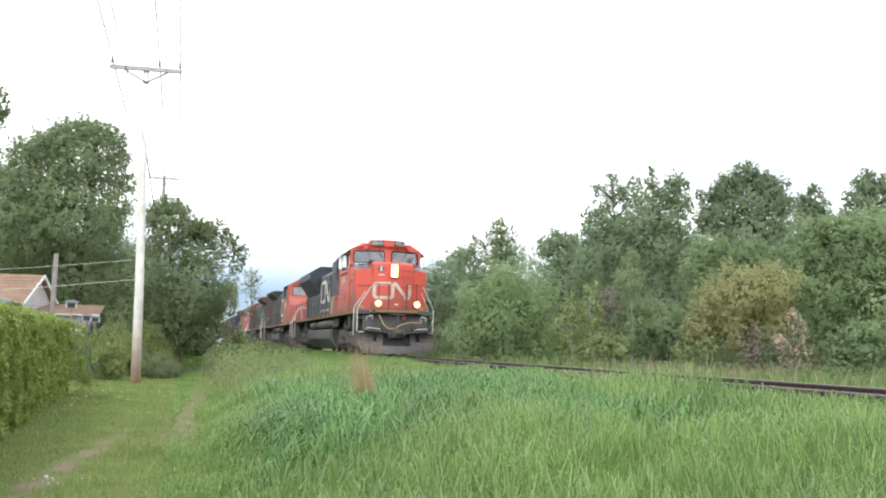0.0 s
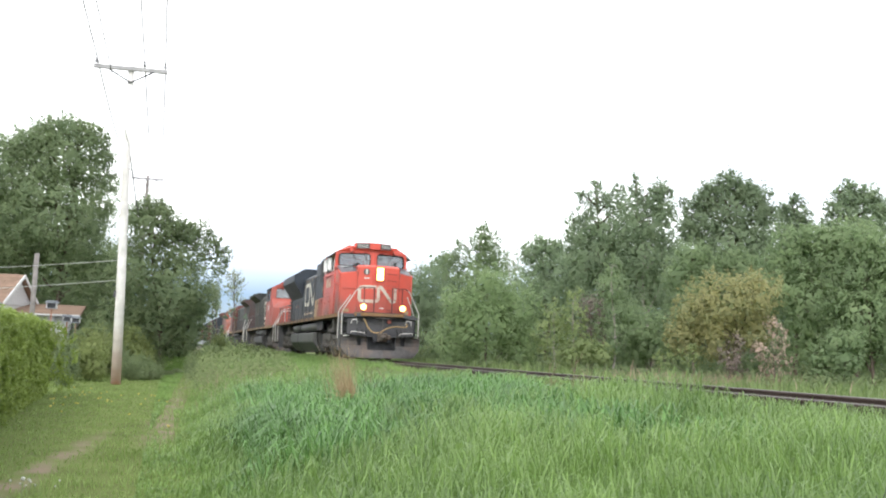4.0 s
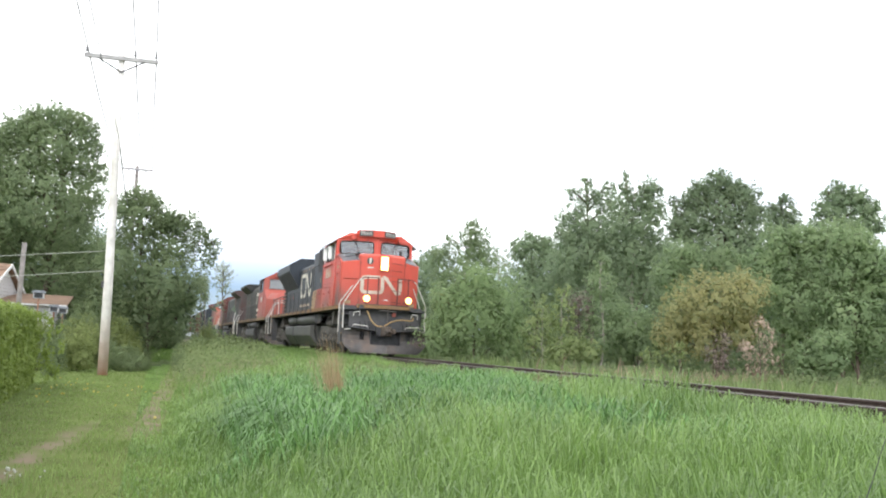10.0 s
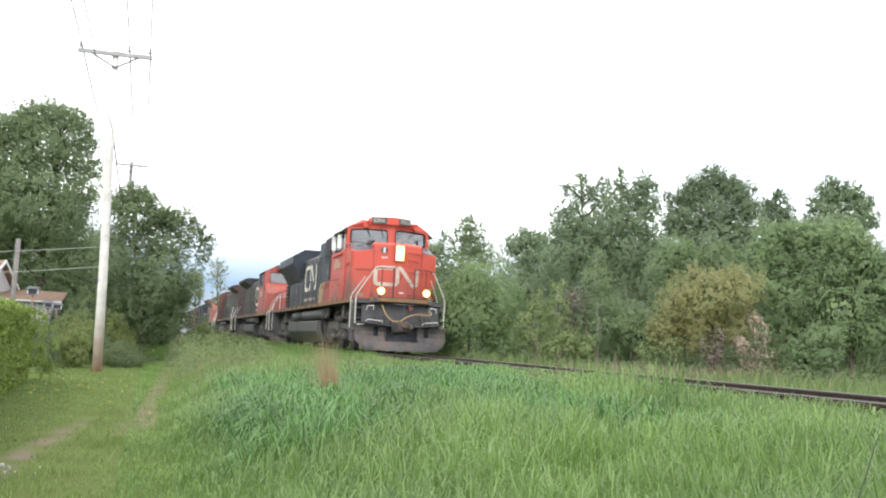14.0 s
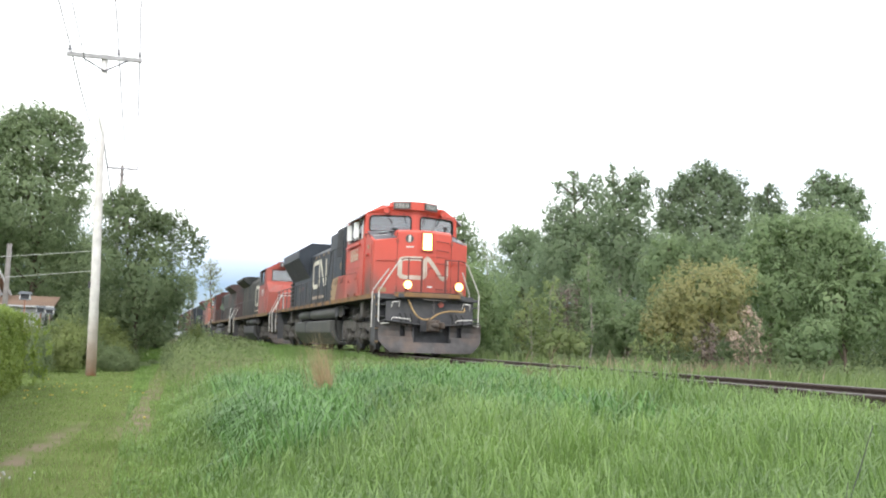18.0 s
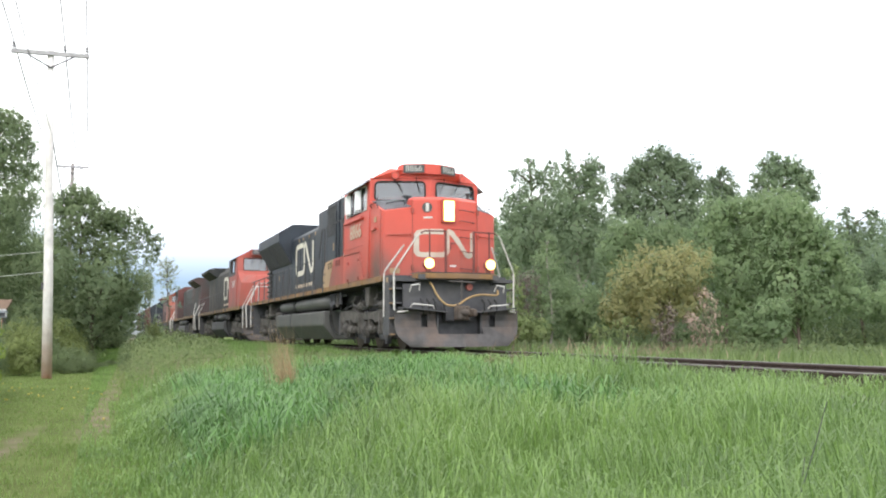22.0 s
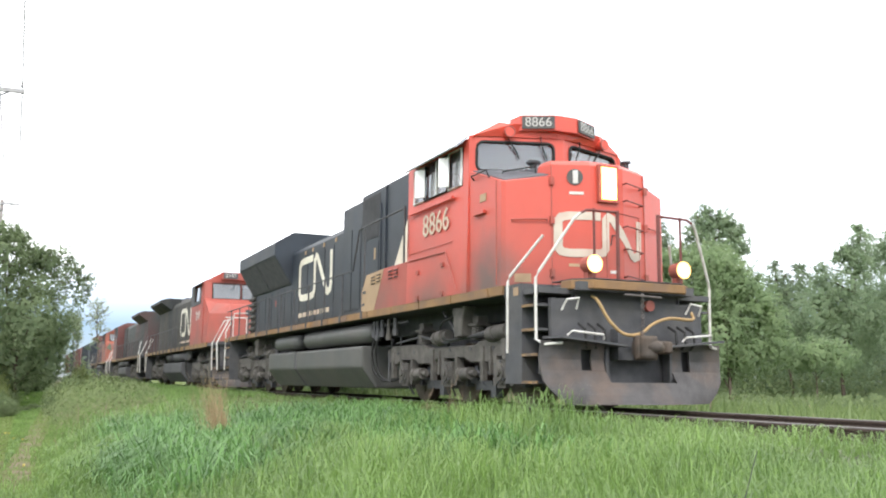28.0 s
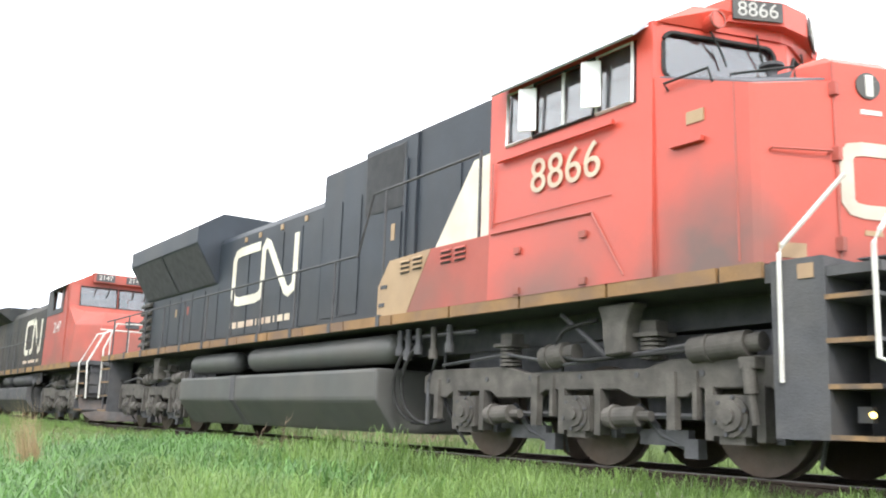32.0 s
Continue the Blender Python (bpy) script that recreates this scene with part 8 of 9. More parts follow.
    cyl(bm, (1.25, 0.72, 3.72), (1.25, 0.72, 3.9), 0.045, 10)
    cyl(bm, (1.25, 0.72, 3.9), (1.25, 0.72, 3.93), 0.08, 12)
    part("vent_cap", bm, IRON, nose)
    line = []
    for (u0, v0), (u1, v1) in zip(EMBLEM, EMBLEM[1:]):
        n = max(1, int(math.hypot(u1 - u0, v1 - v0) / 0.07))
        line += [(u0 + (u1 - u0) * k / n, v0 + (v1 - v0) * k / n) for k in range(n)]
    line.append(EMBLEM[-1])
    bm = B()
    ribbon(bm, [(-0.84 + 1.62 * u, 2.26 + 0.66 * v) for u, v in line], 0.125, lambda u, v, e: nf(u, v, e * 1.5 + 0.003))
    part("emblem_band", bm, NOSEBAND, nose, "weathered cream painted emblem band")
    bm = B()
    box(bm, 1.66, 1.78, -0.18, 0.18, 3.1, 3.68)
    bevel(bm, 0.012)
    hl = part("headlight", bm, RED_WORN, nose, "twin headlight housing")
    # One plate covers both lamps; its outline takes in their merged glare.
    bm = B()
    box(bm, 1.775, 1.806, -0.115, 0.115, 3.16, 3.62)
    bevel(bm, 0.03)
    part("headlight_lens", bm, LAMP, hl, "bright lit warm headlight lens")
    bm = B()
    box(bm, 1.765, 1.786, -0.135, 0.135, 3.14, 3.64)
    bevel(bm, 0.008)
    part("glow_rim", bm, HALO, hl, "warm glowing plate imitating the headlight's halo")
    bm = B()
    cc = Vector(nf(-0.52, 3.47, 0.0))
    cyl(bm, cc, cc + Vector((0.014, -0.0056, 0)), 0.125, 20)
    rd = part("round_emblem", bm, BOARDGREY, nose, "round grey emblem with a white strip")
    bm = B()
    loft(bm, [[nf(-0.555, z, 0), nf(-0.485, z, 0), nf(-0.485, z, 0.022), nf(-0.555, z, 0.022)] for z in (3.37, 3.57)])
    part("emblem_strip", bm, WHITE, rd)
    for a, b, z in ((-0.6, -0.4, 3.2), (0.04, 0.2, 2.02), (-0.62, -0.46, 2.1)):
        bm = B()
        loft(bm, [[nf(a, z, -0.01), nf(b, z, -0.01), nf(b, z, 0.008), nf(a, z, 0.008)], [nf(a, z + 0.045, -0.01), nf(b, z + 0.045, -0.01), nf(b, z + 0.045, 0.008), nf(a, z + 0.045, 0.008)]])
        part("small_writing", bm, WHITE if a > -0.62 else TAN, nose)
    for z in (1.98, 2.4, 2.75, 3.15, 3.42):
        bm = B()
        tube(bm, [nf(0.3, z, 0), nf(0.3, z, 0.1), nf(0.72, z - 0.02, 0.1), nf(0.72, z - 0.02, 0)], 0.012, 5)
        part("nose_rung", bm, RAILING, nose)
    bm = B()
    tube(bm, [nf(-0.02, 1.9, 0.006), nf(-0.02, 2.95, 0.006), nf(0.3, 2.95, 0.006), nf(0.7, 2.95, 0.006), nf(0.7, 1.9, 0.006)], 0.01, 4)
    part("nose_door", bm, RED_WORN, nose, "outlined nose door")
    bm = B()
    tube(bm, [nf(0.06, 2.45, 0.0), nf(0.06, 2.6, 0.04), nf(0.16, 2.6, 0.04)], 0.014, 4)
    part("door_latch", bm, IRON, nose)
    # front platform, anticlimber, ditch lights
    bm = B()
    prism(bm, [(2.02, -1.04), (2.3, -1.04), (2.5, -0.8), (2.5, 0.8), (2.3, 1.04), (2.02, 1.04)], 1.68, 1.81, "z")
    bevel(bm, 0.012)
    part("anticlimber", bm, YELLOW, lo, "dirty yellow anticlimber edge")
    bm = B()
    prism(bm, [(1.72, -0.99), (2.25, -0.99), (2.49, -0.74), (2.49, 0.74), (2.25, 0.99), (1.72, 0.99)], 1.822, 1.835, "z")
    part("platform", bm, IRON, lo)
    for s in (-1, 1):
        bm = B()
        cyl(bm, (2.3, s * 0.78, 2.03), (2.5, s * 0.78, 2.03), 0.115, 18, 0.125)
        box(bm, 2.3, 2.4, s * 0.78 - 0.05, s * 0.78 + 0.05, 1.83, 1.93)
        dl = part("ditch_light", bm, RED_WORN, lo, "ditch light on the platform")
        bm = B()
        cyl(bm, (2.505, s * 0.78, 2.03), (2.516, s * 0.78, 2.03), 0.092, 18)
        part("ditch_light_lens", bm, LAMP, dl, "bright lit ditch light lens")
        bm = B()
        ring(bm, (2.5, s * 0.78, 2.03), (1, 0, 0), 0.124, 0.094, 0.012)
        part("glow_rim", bm, HALO, dl, "warm glowing ring imitating the ditch light's halo")
        # white hand rails of the front steps
        bm = B()
        tube(bm, [(1.35, s * 1.53, 0.8), (1.36, s * 1.53, 1.84), (1.38, s * 1.51, 1.92), (1.74, s * 1.15, 2.52)], 0.021, 7)
        part("step_handrail", bm, WHITE, lo, "white step handrail")
        bm = B()
        tube(bm, [(2.45, s * 1.28, 0.92), (2.32, s * 1.5, 0.9), (2.16, s * 1.53, 0.97), (2.17, s * 1.54, 1.82), (2.2, s * 1.5, 1.92), (2.44, s * 1.07, 2.66), (2.47, s * 0.98, 2.74)], 0.021, 7)
        part("step_handrail", bm, WHITE, lo, "white step handrail")
        bm = B()
        tube(bm, [(2.47, s * 0.98, 2.74), (2.47, s * 0.88, 2.79), (2.47, s * 0.36, 2.8)], 0.02, 6)
        for y in (0.36, 0.76):
            cyl(bm, (2.47, s * y, 1.83), (2.47, s * y, 2.82), 0.03 if y < 0.5 else 0.02, 6)
        part("front_railing", bm, RAILING, lo, "dark red front railing")
        steps_and_rails(lo, 1.72, 2.18, s)
        bm = B()
        box(bm, 1.27, 1.74, min(s * 0.96, s * 1.52), max(s * 0.96, s * 1.52), 0.36, 1.79)
        bevel(bm, 0.02)
        sp = part("step_panel", bm, IRON, lo, "black panel beside the steps")
        bm = B()
        box(bm, 1.52, 1.66, min(s * 1.522, s * 1.53), max(s * 1.522, s * 1.53), 1.62, 1.74)
        part("notice_plate", bm, TAN, sp)
        bm = B()
        box(bm, 1.2, 2.2, min(s * 0.9, s * 1.5), max(s * 0.9, s * 1.5), 1.62, 1.7)
        part("step_top", bm, IRON, lo)
        bm = B()
        box(bm, 1.85, 1.97, min(s * 1.25, s * 1.32), max(s * 1.25, s * 1.32), 0.5, 0.62)
        part("ground_light", bm, IRON, lo)
        bm = B()
        cyl(bm, (1.96, s * 1.31, 0.56), (1.985, s * 1.34, 0.56), 0.024, 10)
        part("ground_light_lens", bm, MARKER, lo, "small lit yellow step light")
        # walkway rails
        posts = [-18.4, -17.1, -15.76, -14.42, -13.08, -11.74, -10.4, -9.06, -7.72, -6.38]
        handrail_run(lo, s, [(-19.15, 2.72), (-5.68, 2.76), (-5.3, 3.62), (-2.75, 3.66)], posts + [-4.95], IRON)
        bm = B()
        cyl(bm, (-2.75, s * 1.5, 2.6), (-2.75, s * 1.5, 3.7), 0.022, 6)
        part("stanchion", bm, IRON, lo)
        # rear end
        steps_and_rails(lo, rear + 0.95, rear + 0.1, s)
        bm = B()
        tube(bm, [(rear + 0.05, s * 1.5, 0.7), (rear + 0.05, s * 1.5, 2.0), (rear - 0.02, s * 1.2, 2.7), (rear - 0.02, s * 0.3, 2.75)], 0.024, 6)
        part("end_handrail", bm, WHITE, lo, "white end handrail")
        # hoses at the front
        for q in (0.62, 0.78, 0.94):
            bm = B()
            tube(bm, [(2.32, s * q, 1.2), (2.48, s * q, 1.12), (2.5, s * q, 0.95), (2.44, s * (q - 0.04), 0.86)], 0.022, 6)
            part("air_hose", bm, RUBBER, lo)
        bm = B()
        tube(bm, [(2.3, s * 1.2, 1.38), (2.4, s * 1.18, 1.52), (2.4, s * 0.98, 1.55), (2.3, s * 0.96, 1.4)], 0.017, 5)
        tube(bm, [(2.5, s * 1.24, 1.02), (2.56, s * 1.2, 1.08), (2.6, s * 0.72, 1.04), (2.55, s * 0.68, 0.98)], 0.016, 5)
        part("grab_iron", bm, WHITE, lo, "white grab iron")
        bm = B()
        loft(bm, [[(2.2, s * 0.35, 0.88), (2.2, s * 1.45, 0.98), (2.62, s * 1.4, 0.98), (2.66, s * 0.35, 0.88)], [(2.2, s * 0.35, 0.91), (2.2, s * 1.45, 1.01), (2.62, s * 1.4, 1.01), (2.66, s * 0.35, 0.91)]])
        part("plow_step", bm, IRON, lo)
    bm = B()
    box(bm, 2.14, 2.22, -1.32, 1.32, 0.86, 1.55)
    box(bm, 2.05, 2.16, -0.9, 0.9, 1.5, 1.7)
    bevel(bm, 0.015)
    part("buffer_beam", bm, IRON, lo, "black steel end beam")
    bm = B()
    box(bm, 2.18, 2.4, -0.34, 0.34, 0.7, 1.14)
    bevel(bm, 0.04)
    part("draft_pocket", bm, DARK, lo)
    plow(lo, 2.28, 1)
    coupler(lo, 2.36, 1)
    coupler(lo, rear - 0.25, -1)
    bm = B()
    tube(bm, curved([(2.3, -0.7, 1.6), (2.42, -0.68, 1.52), (2.52, -0.56, 1.24), (2.58, -0.36, 1.06), (2.6, -0.1, 1.07), (2.58, 0.15, 1.22), (2.5, 0.5, 1.31), (2.45, 0.95, 1.31), (2.36, 1.02, 1.42)]), 0.024, 8)
    part("air_line", bm, HOSE, lo, "tan air hose hung across the front", True)
    bm = B()
    for k in range(7):
        ring(bm, (2.5, 0.02, 1.62 - 0.075 * k), ((0, 1, 0) if k % 2 else (1, 0, 0)), 0.035, 0.02, 0.012, 8)
    tube(bm, [(2.52, -0.3, 1.62), (2.52, 0.35, 1.6)], 0.014, 5)
    part("chain", bm, STEEL, lo)
    bm = B()
    cyl(bm, (2.2, 0.32, 1.5), (2.3, 0.32, 1.5), 0.08, 12)
    part("receptacle", bm, RED_WORN, lo)
    bm = B()
    box(bm, rear, rear + 0.08, -1.3, 1.3, 0.8, 1.66)
    part("rear_beam", bm, IRON, lo)
    return lo, wheels


def older_locomotive(label, body, nose_mat, hood_mat, number, emblem_on=True):
    """A rounded wide-cab unit with winged radiator at the rear."""
    lo = thing("locomotive", pose(0, 0, 0), label, "locomotive", "locomotives of the train")
    wheels = []
    front, rear = 3.1, -18.6
    under_gear(lo, wheels, front, rear, (-10.6, -5.0), (-1.0, -14.6), IRON)
    bm = B()
    box(bm, rear, front, -1.48, 1.48, 1.64, 1.76)
    part("walkway", bm, IRON, lo)
    for s in (-1, 1):
        bm = B()
        box(bm, rear + 0.1, 1.0, min(s * 1.482, s * 1.52), max(s * 1.482, s * 1.52), 1.62, 1.79)
        part("sill_stripe", bm, YELLOW_SILL, lo, "yellow sill stripe")
    bm = B()
    prism(bm, [(-0.95, 1.76), (-0.95, 4.02), (-0.82, 4.25), (-0.6, 4.32), (0.6, 4.32), (0.82, 4.25), (0.95, 4.02), (0.95, 1.76)], -17.3, -2.3, "x")
    hood = part("long_hood", bm, hood_mat, lo, "weathered engine hood")
    bm = B()
    prism(bm, [(-1.0, 4.0), (-1.5, 4.36), (-1.52, 4.5), (-1.2, 4.6), (1.2, 4.6), (1.52, 4.5), (1.5, 4.36), (1.0, 4.0)], -17.2, -12.6, "x")
    part("radiator", bm, hood_mat, lo, "winged radiator housing")
    bm = B()
    box(bm, -4.9, -2.96, -1.0, 1.0, 1.76, 4.1)
    bevel(bm, 0.03)
    part("blower_box", bm, hood_mat, lo, "dark equipment box behind the cab")
    bm = B()
    box(bm, -12.2, -10.6, -0.55, 0.55, 4.32, 4.5)
    box(bm, -8.6, -7.4, -0.4, 0.4, 4.32, 4.46)
    part("exhaust_stack", bm, IRON, lo)
    for s in (-1, 1):
        x = -16.9
        while x < -5.6:
            bm = B()
            box(bm, x, x + 0.66, min(s * 0.952, s * 0.968), max(s * 0.952, s * 0.968), 1.95, 3.5)
            part("hood_door", bm, hood_mat, hood)
            x += 0.75
        bm = B()
        for k in range(10):
            box(bm, -4.7, -3.1, min(s * 1.0, s * 1.015), max(s * 1.0, s * 1.015), 2.7 + k * 0.11, 2.75 + k * 0.11)
        part("intake_grille", bm, DARK, hood)
        if emblem_on:
            emblem(lo, -9.3, -6.2, 2.4, 3.75, s * 0.97)
            bm = B()
            box(bm, -9.2, -6.4, min(s * 0.969, s * 0.974), max(s * 0.969, s * 0.974), 2.07, 2.18)
            part("writing_bar", bm, FADED, lo)
        posts = [-17.6 + 1.35 * k for k in range(11)]
        handrail_run(lo, s, [(-18.4, 2.75), (-2.7, 2.75)], posts, IRON, foot=1.76)
        bm = B()
        tube(bm, [(front + 0.02, s * 1.45, 0.7), (front + 0.02, s * 1.5, 1.7), (front + 0.0, s * 1.1, 2.55), (front - 0.1, s * 0.9, 2.66)], 0.028, 6)
        part("step_handrail", bm, WHITE, lo, "white step handrail")
        bm = B()
        tube(bm, [(front - 0.8, s * 1.5, 0.7), (front - 0.8, s * 1.52, 1.7), (front - 0.6, s * 1.15, 2.55), (front - 0.55, s * 0.95, 2.6)], 0.028, 6)
        part("step_handrail", bm, WHITE, lo, "white step handrail")
        bm = B()
        tube(bm, [(rear, s * 1.45, 0.7), (rear, s * 1.5, 1.75), (rear + 0.02, s * 1.1, 2.65)], 0.028, 6)
        part("step_handrail", bm, WHITE, lo, "white step handrail")
        bm = B()
        tube(bm, [(rear + 0.8, s * 1.5, 0.7), (rear + 0.8, s * 1.5, 1.95), (rear + 1.0, s * 1.35, 2.65)], 0.028, 6)
        part("step_handrail", bm, WHITE, lo, "white step handrail")
        steps_and_rails(lo, front - 0.9, front - 0.05, s)
        steps_and_rails(lo, rear + 0.9, rear + 0.05, s)
    # cab with sloping front, and nose
    bm = B()
    for s in (-1, 1):
        panel(bm, (-2.9, s * 1.52, 1.76), (0.0, s * 1.52, 1.76), (-0.15, s * 1.5, 4.3), (-2.9, s * 1.5, 4.3), [(0.22, 0.68, 0.72, 0.96)], (0, -s * 0.06, 0))
    panel(bm, (0.12, -1.5, 3.0), (0.12, 1.5, 3.0), (-0.15, 1.45, 4.36), (-0.15, -1.45, 4.36), [(0.11, 0.49, 0.46, 0.88), (0.51, 0.89, 0.46, 0.88)], (-0.06, 0, 0))
    bmesh.ops.remove_doubles(bm, verts=bm.verts, dist=0.001)
    cab = part("cab", bm, body, lo, "wide cab")
    bm = B()
    loft(bm, [[(-2.9, -1.5, 4.295), (-2.9, -0.85, 4.62), (-2.9, 0.85, 4.62), (-2.9, 1.5, 4.295)], [(-0.13, -1.5, 4.295), (-0.12, -0.85, 4.66), (-0.12, 0.85, 4.66), (-0.13, 1.5, 4.295)]])
    part("cab_roof", bm, body, cab)
    bm = B()
    box(bm, -2.95, -2.9, -1.5, 1.5, 1.76, 4.3)
    part("rear_wall", bm, body, cab)
    bm = B()
    box(bm, -2.2, -0.2, -1.42, 1.42, 2.5, 2.56)
    box(bm, -1.5, -1.0, -1.1, -0.6, 2.56, 3.6)
    # Added partition: blocks the view through so the side windows stay dark.
    box(bm, -2.85, -0.6, -0.04, 0.04, 2.4, 4.28)
    part("cab_interior", bm, INTERIOR, cab)
    for y0, y1 in ((-1.16, -0.03), (0.03, 1.16)):
        bm = B()
        loft(bm, [[(0.0, y0, 3.62), (0.0, y1, 3.62), (-0.12, y1, 4.23), (-0.12, y0, 4.23)], [(-0.02, y0, 3.62), (-0.02, y1, 3.62), (-0.14, y1, 4.23), (-0.14, y0, 4.23)]])
        ws = part("windshield", bm, GLASS, cab, "pale reflecting windshield glass")
        bm = B()
        tube(bm, [(0.02, y0, 3.61), (0.02, y1, 3.61), (-0.1, y1, 4.24), (-0.1, y0, 4.24), (0.02, y0, 3.61)], 0.025, 4)
        part("gasket", bm, RUBBER, ws)
        bm = B()
        tube(bm, [(-0.05, y0 + 0.5, 4.28), (0.0, y0 + 0.4, 3.95)], 0.014, 4)
        part("wiper", bm, RUBBER, ws)
        bm = B()
        tube(bm, [(-0.05, y0 + 0.9, 4.28), (0.0, y0 + 0.8, 3.95)], 0.014, 4)
        part("wiper", bm, RUBBER, ws)
    for s in (-1, 1):
        bm = B()
        loft(bm, [[(-2.05, s * 1.48, 3.6), (-0.9, s * 1.48, 3.6), (-0.9, s * 1.47, 4.18), (-2.05, s * 1.47, 4.18)], [(-2.05, s * 1.47, 3.6), (-0.9, s * 1.47, 3.6), (-0.9, s * 1.46, 4.18), (-2.05, s * 1.46, 4.18)]])
        part("side_window", bm, GLASS, cab)
        bm = B()
        ya, yb = min(s * 1.5, s * 1.526), max(s * 1.5, s * 1.526)
        box(bm, -2.9, -2.08, ya, yb, 3.42, 4.28)
        box(bm, -0.86, -0.62, ya, yb, 3.42, 4.28)
        box(bm, -2.08, -0.86, ya, yb, 3.42, 3.58)
        box(bm, -2.08, -0.86, ya, yb, 4.2, 4.28)
        bmesh.ops.remove_doubles(bm, verts=bm.verts, dist=0.001)
        part("window_surround", bm, IRON, cab, "black painted window surround")
        bm = B()
        loft(bm, [[(-2.3, s * 1.5, 4.3), (-2.3, s * 1.66, 4.2), (-2.3, s * 1.45, 4.34)], [(-0.3, s * 1.5, 4.3), (-0.3, s * 1.66, 4.2), (-0.3, s * 1.45, 4.34)]])
        part("awning", bm, IRON, cab)
        if number:
            lettering("road_number", number, 0.5, WHITE, cab, pose(-1.15, s * 1.523, 2.95, 90, 0, 0 if s < 0 else 180), 0.004, "white road number")
    bm = B()
    box(bm, -0.3, 0.06, -0.82, 0.82, 4.4, 4.7)
    bevel(bm, 0.02)
    nb = part("number_board_box", bm, body, cab)
    for s in (-1, 1):
        bm = B()
        box(bm, 0.062, 0.08, min(s * 0.18, s * 0.76), max(s * 0.18, s * 0.76), 4.44, 4.67)
        part("number_board", bm, DARK, nb, "black number board")
        if number:
            lettering("road_number", number, 0.22, WHITE, nb, pose(0.082, s * 0.47, 4.555, 90, 0, 90), 0.003)
    bm = B()
    loft(bm, [[(0.0, -1.5, 1.76), (0.9, -1.5, 1.76), (2.0, -0.95, 1.76), (2.0, 0.95, 1.76), (0.9, 1.5, 1.76), (0.0, 1.5, 1.76)],
              [(0.0, -1.5, 3.05), (0.8, -1.4, 2.95), (1.85, -0.9, 2.9), (1.85, 0.9, 2.9), (0.8, 1.4, 2.95), (0.0, 1.5, 3.05)],
              [(0.0, -1.5, 3.62), (0.55, -1.1, 3.4), (1.6, -0.75, 3.3), (1.6, 0.75, 3.3), (0.55, 1.1, 3.4), (0.0, 1.5, 3.62)]])
    bevel(bm, 0.05, 2)
    nose = part("nose", bm, nose_mat, lo, "sloping painted nose")
    bm = B()
    box(bm, 1.8, 1.9, -0.2, 0.2, 2.85, 3.05)
    part("headlight", bm, IRON, nose)
    bm = B()
    tube(bm, [(front - 0.1, -1.2, 2.66), (front - 0.1, 1.2, 2.66)], 0.024, 6)
    for y in (-0.9, -0.4, 0.4, 0.9):
        cyl(bm, (front - 0.1, y, 1.76), (front - 0.1, y, 2.66), 0.02, 6)
    part("front_railing", bm, WHITE, lo, "white front railing")
    bm = B()
    box(bm, front - 0.2, front - 0.1, -1.35, 1.35, 0.85, 1.64)
    part("buffer_beam", bm, IRON, lo)
    plow(lo, front - 0.25, 1)
    coupler(lo, front, 1)
    coupler(lo, rear - 0.25, -1)
    return lo, wheels


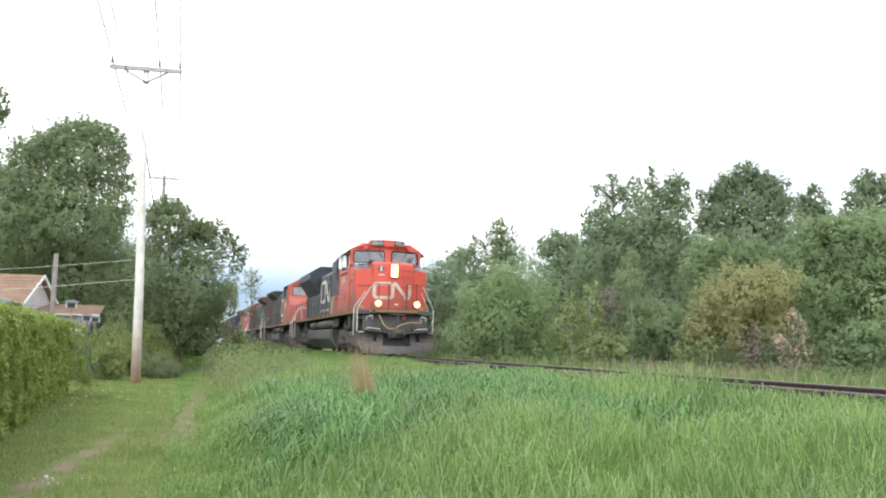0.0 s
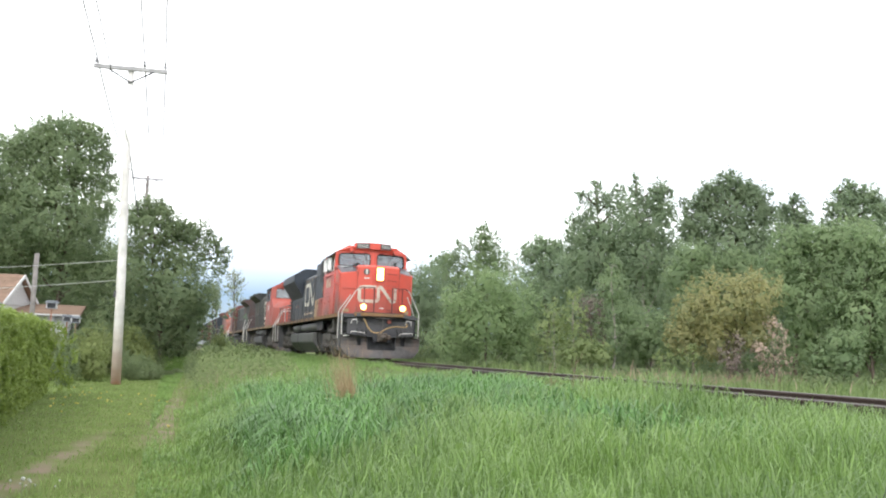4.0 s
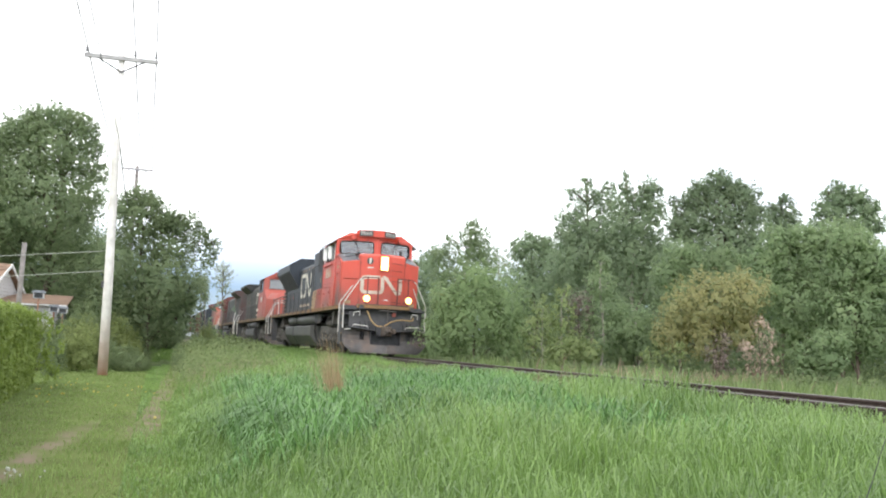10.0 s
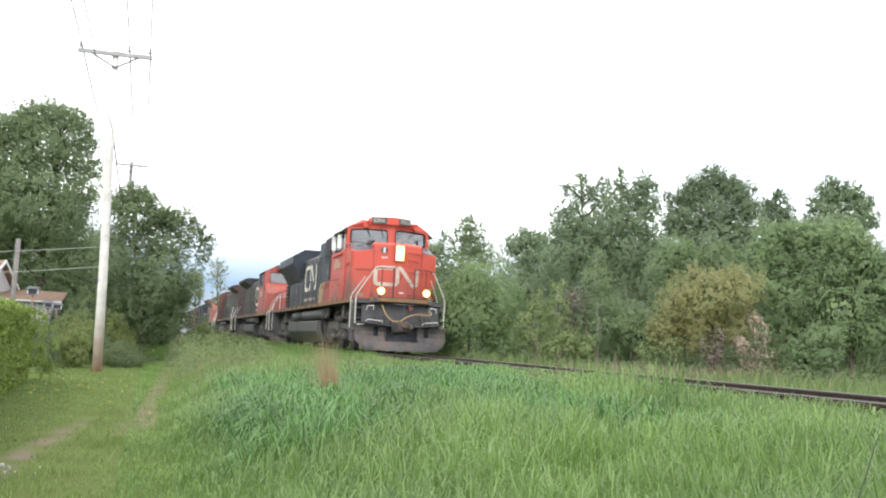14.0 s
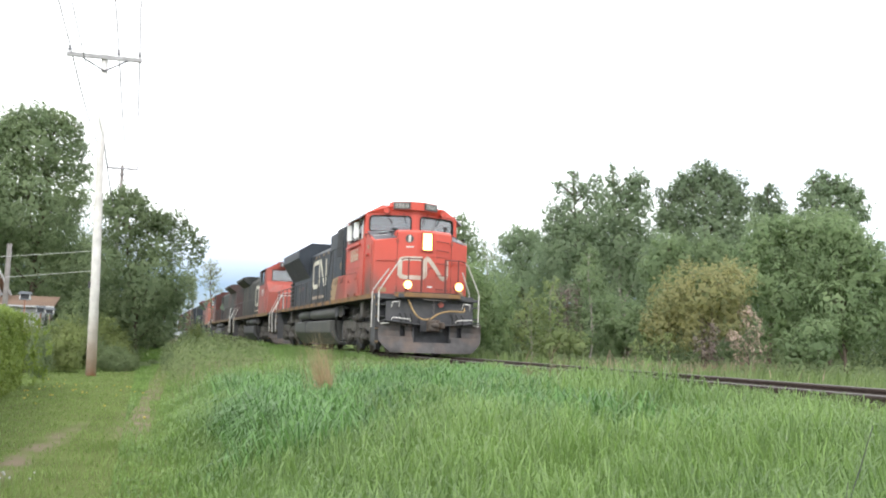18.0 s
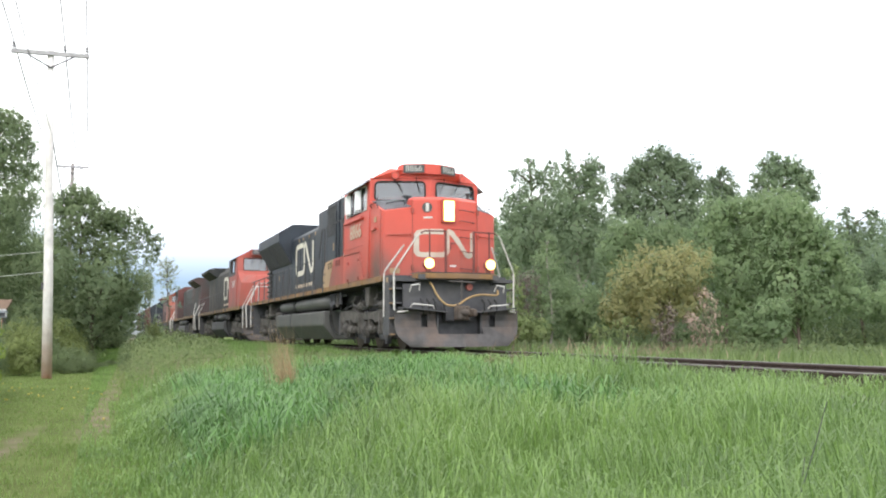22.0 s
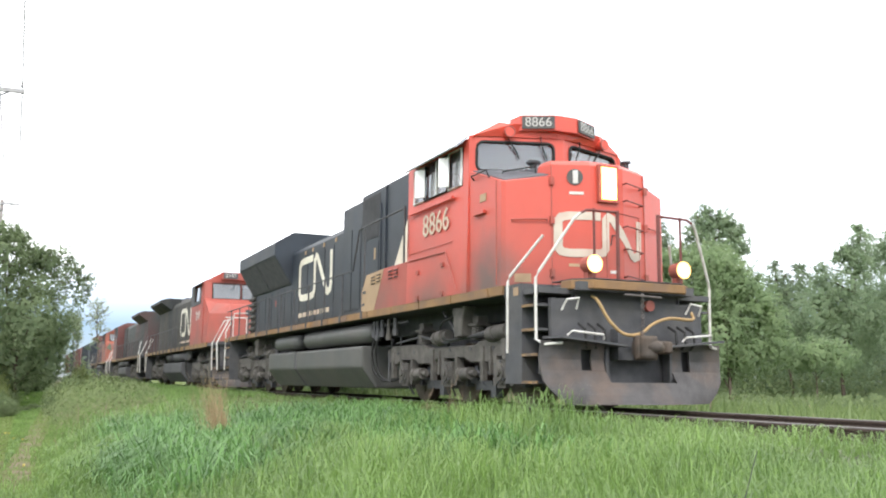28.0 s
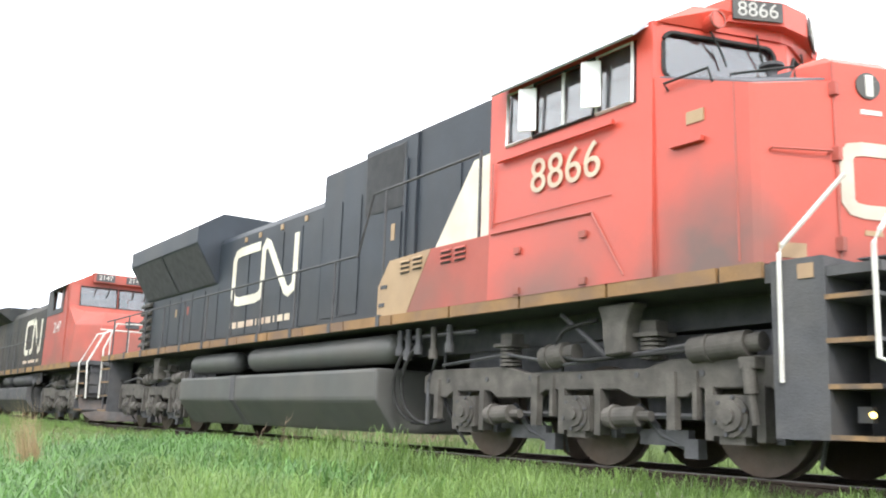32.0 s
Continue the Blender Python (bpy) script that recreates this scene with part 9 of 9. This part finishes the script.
def freight_car(mat, label, length, height):
    c = thing("freight_car", pose(0, 0, 0), label, "freight car", "cars of the train")
    bm = B()
    prism(bm, [(-1.5, 1.1), (-1.52, height - 0.25), (-1.2, height), (1.2, height), (1.52, height - 0.25), (1.5, 1.1)], -length + 0.5, -0.5, "x")
    part("car_body", bm, mat, c)
    for s in (-1, 1):
        for k in range(int(length / 1.2) - 1):
            bm = B()
            x = -length + 1.1 + k * 1.2
            box(bm, x, x + 0.12, min(s * 1.5, s * 1.58), max(s * 1.5, s * 1.58), 1.1, height - 0.2)
            part("side_rib", bm, mat, c)
    wheels = []
    for x in (-2.4, -length + 2.4):
        bm = B()
        for s in (-1, 1):
            prism(bm, [(x - 1.2, 0.5), (x - 0.6, 0.8), (x + 0.6, 0.8), (x + 1.2, 0.5), (x + 0.5, 0.35), (x - 0.5, 0.35)], s * 1.0, s * 1.12)
        part("truck_frame", bm, TRUCK, c)
        for a in (-0.88, 0.88):
            bm = B()
            for s in (-1, 1):
                cyl(bm, (0, s * 0.69, 0), (0, s * 0.82, 0), 0.46, 20)
            cyl(bm, (0, -0.7, 0), (0, 0.7, 0), 0.08, 8)
            w = part("wheelset", bm, WHEEL, c)
            w.matrix_basis = pose(x + a, 0, 0.46)
            wheels.append((w, x + a))
    bm = B()
    box(bm, -length, 0, -0.12, 0.12, 0.8, 0.98)
    part("draft_gear", bm, IRON, c)
    return c, wheels


LEAD, LEAD_WHEELS = modern_locomotive()
SECOND, SECOND_WHEELS = older_locomotive("second red and black diesel locomotive coupled behind the leader", RED_WORN, RED_WORN, GREY_HOOD, "2147")
THIRD, THIRD_WHEELS = older_locomotive("third weathered grey and maroon diesel locomotive running backwards", MAROON, MAROON, DULL_HOOD, "", emblem_on=False)
FOURTH, FOURTH_WHEELS = older_locomotive("fourth diesel locomotive with an orange cab", ORANGE, ORANGE, MAROON, "", emblem_on=False)
CARS = [freight_car(m, lab, 15.5, 4.3) for m, lab in ((BLACK, "black ribbed freight car behind the locomotives"), (MAROON, "dark maroon ribbed freight car"),
                                                     (BLACK, "black ribbed freight car far back"), (MAROON, "dark maroon freight car far back"))]


def motions():
    """The train creeps forward: each vehicle keeps its offset behind the leader, and the wheels of the first units roll."""
    times = [t for t, _ in TRAVEL]
    vals = [v for _, v in TRAVEL]

    def where(t):
        return float(np.interp(t, times, vals))
    far = [(SECOND, -23.95, -90), (THIRD, -64.0, 90), (FOURTH, -72.6, -90)] + [(c, -92.5 - 16.0 * i, -90) for i, (c, _) in enumerate(CARS)]
    walk(LEAD, [(t, pose(TRACK, v, RAIL, 0, 0, -90)) for t, v in TRAVEL])
    for ob, off, turn in far:
        walk(ob, [(t, pose(TRACK, v - off, RAIL, 0, 0, turn)) for t, v in TRAVEL])
    grid = [i * 0.25 for i in range(129)]
    for wheels, d, r in ((LEAD_WHEELS, 1, 0.525), (SECOND_WHEELS, 1, 0.525)):
        for w, x in wheels:
            walk(w, [(t, pose(x, 0, 0.533, 0, math.degrees((vals[0] - where(t)) / r) * d, 0)) for t in grid])


motions()
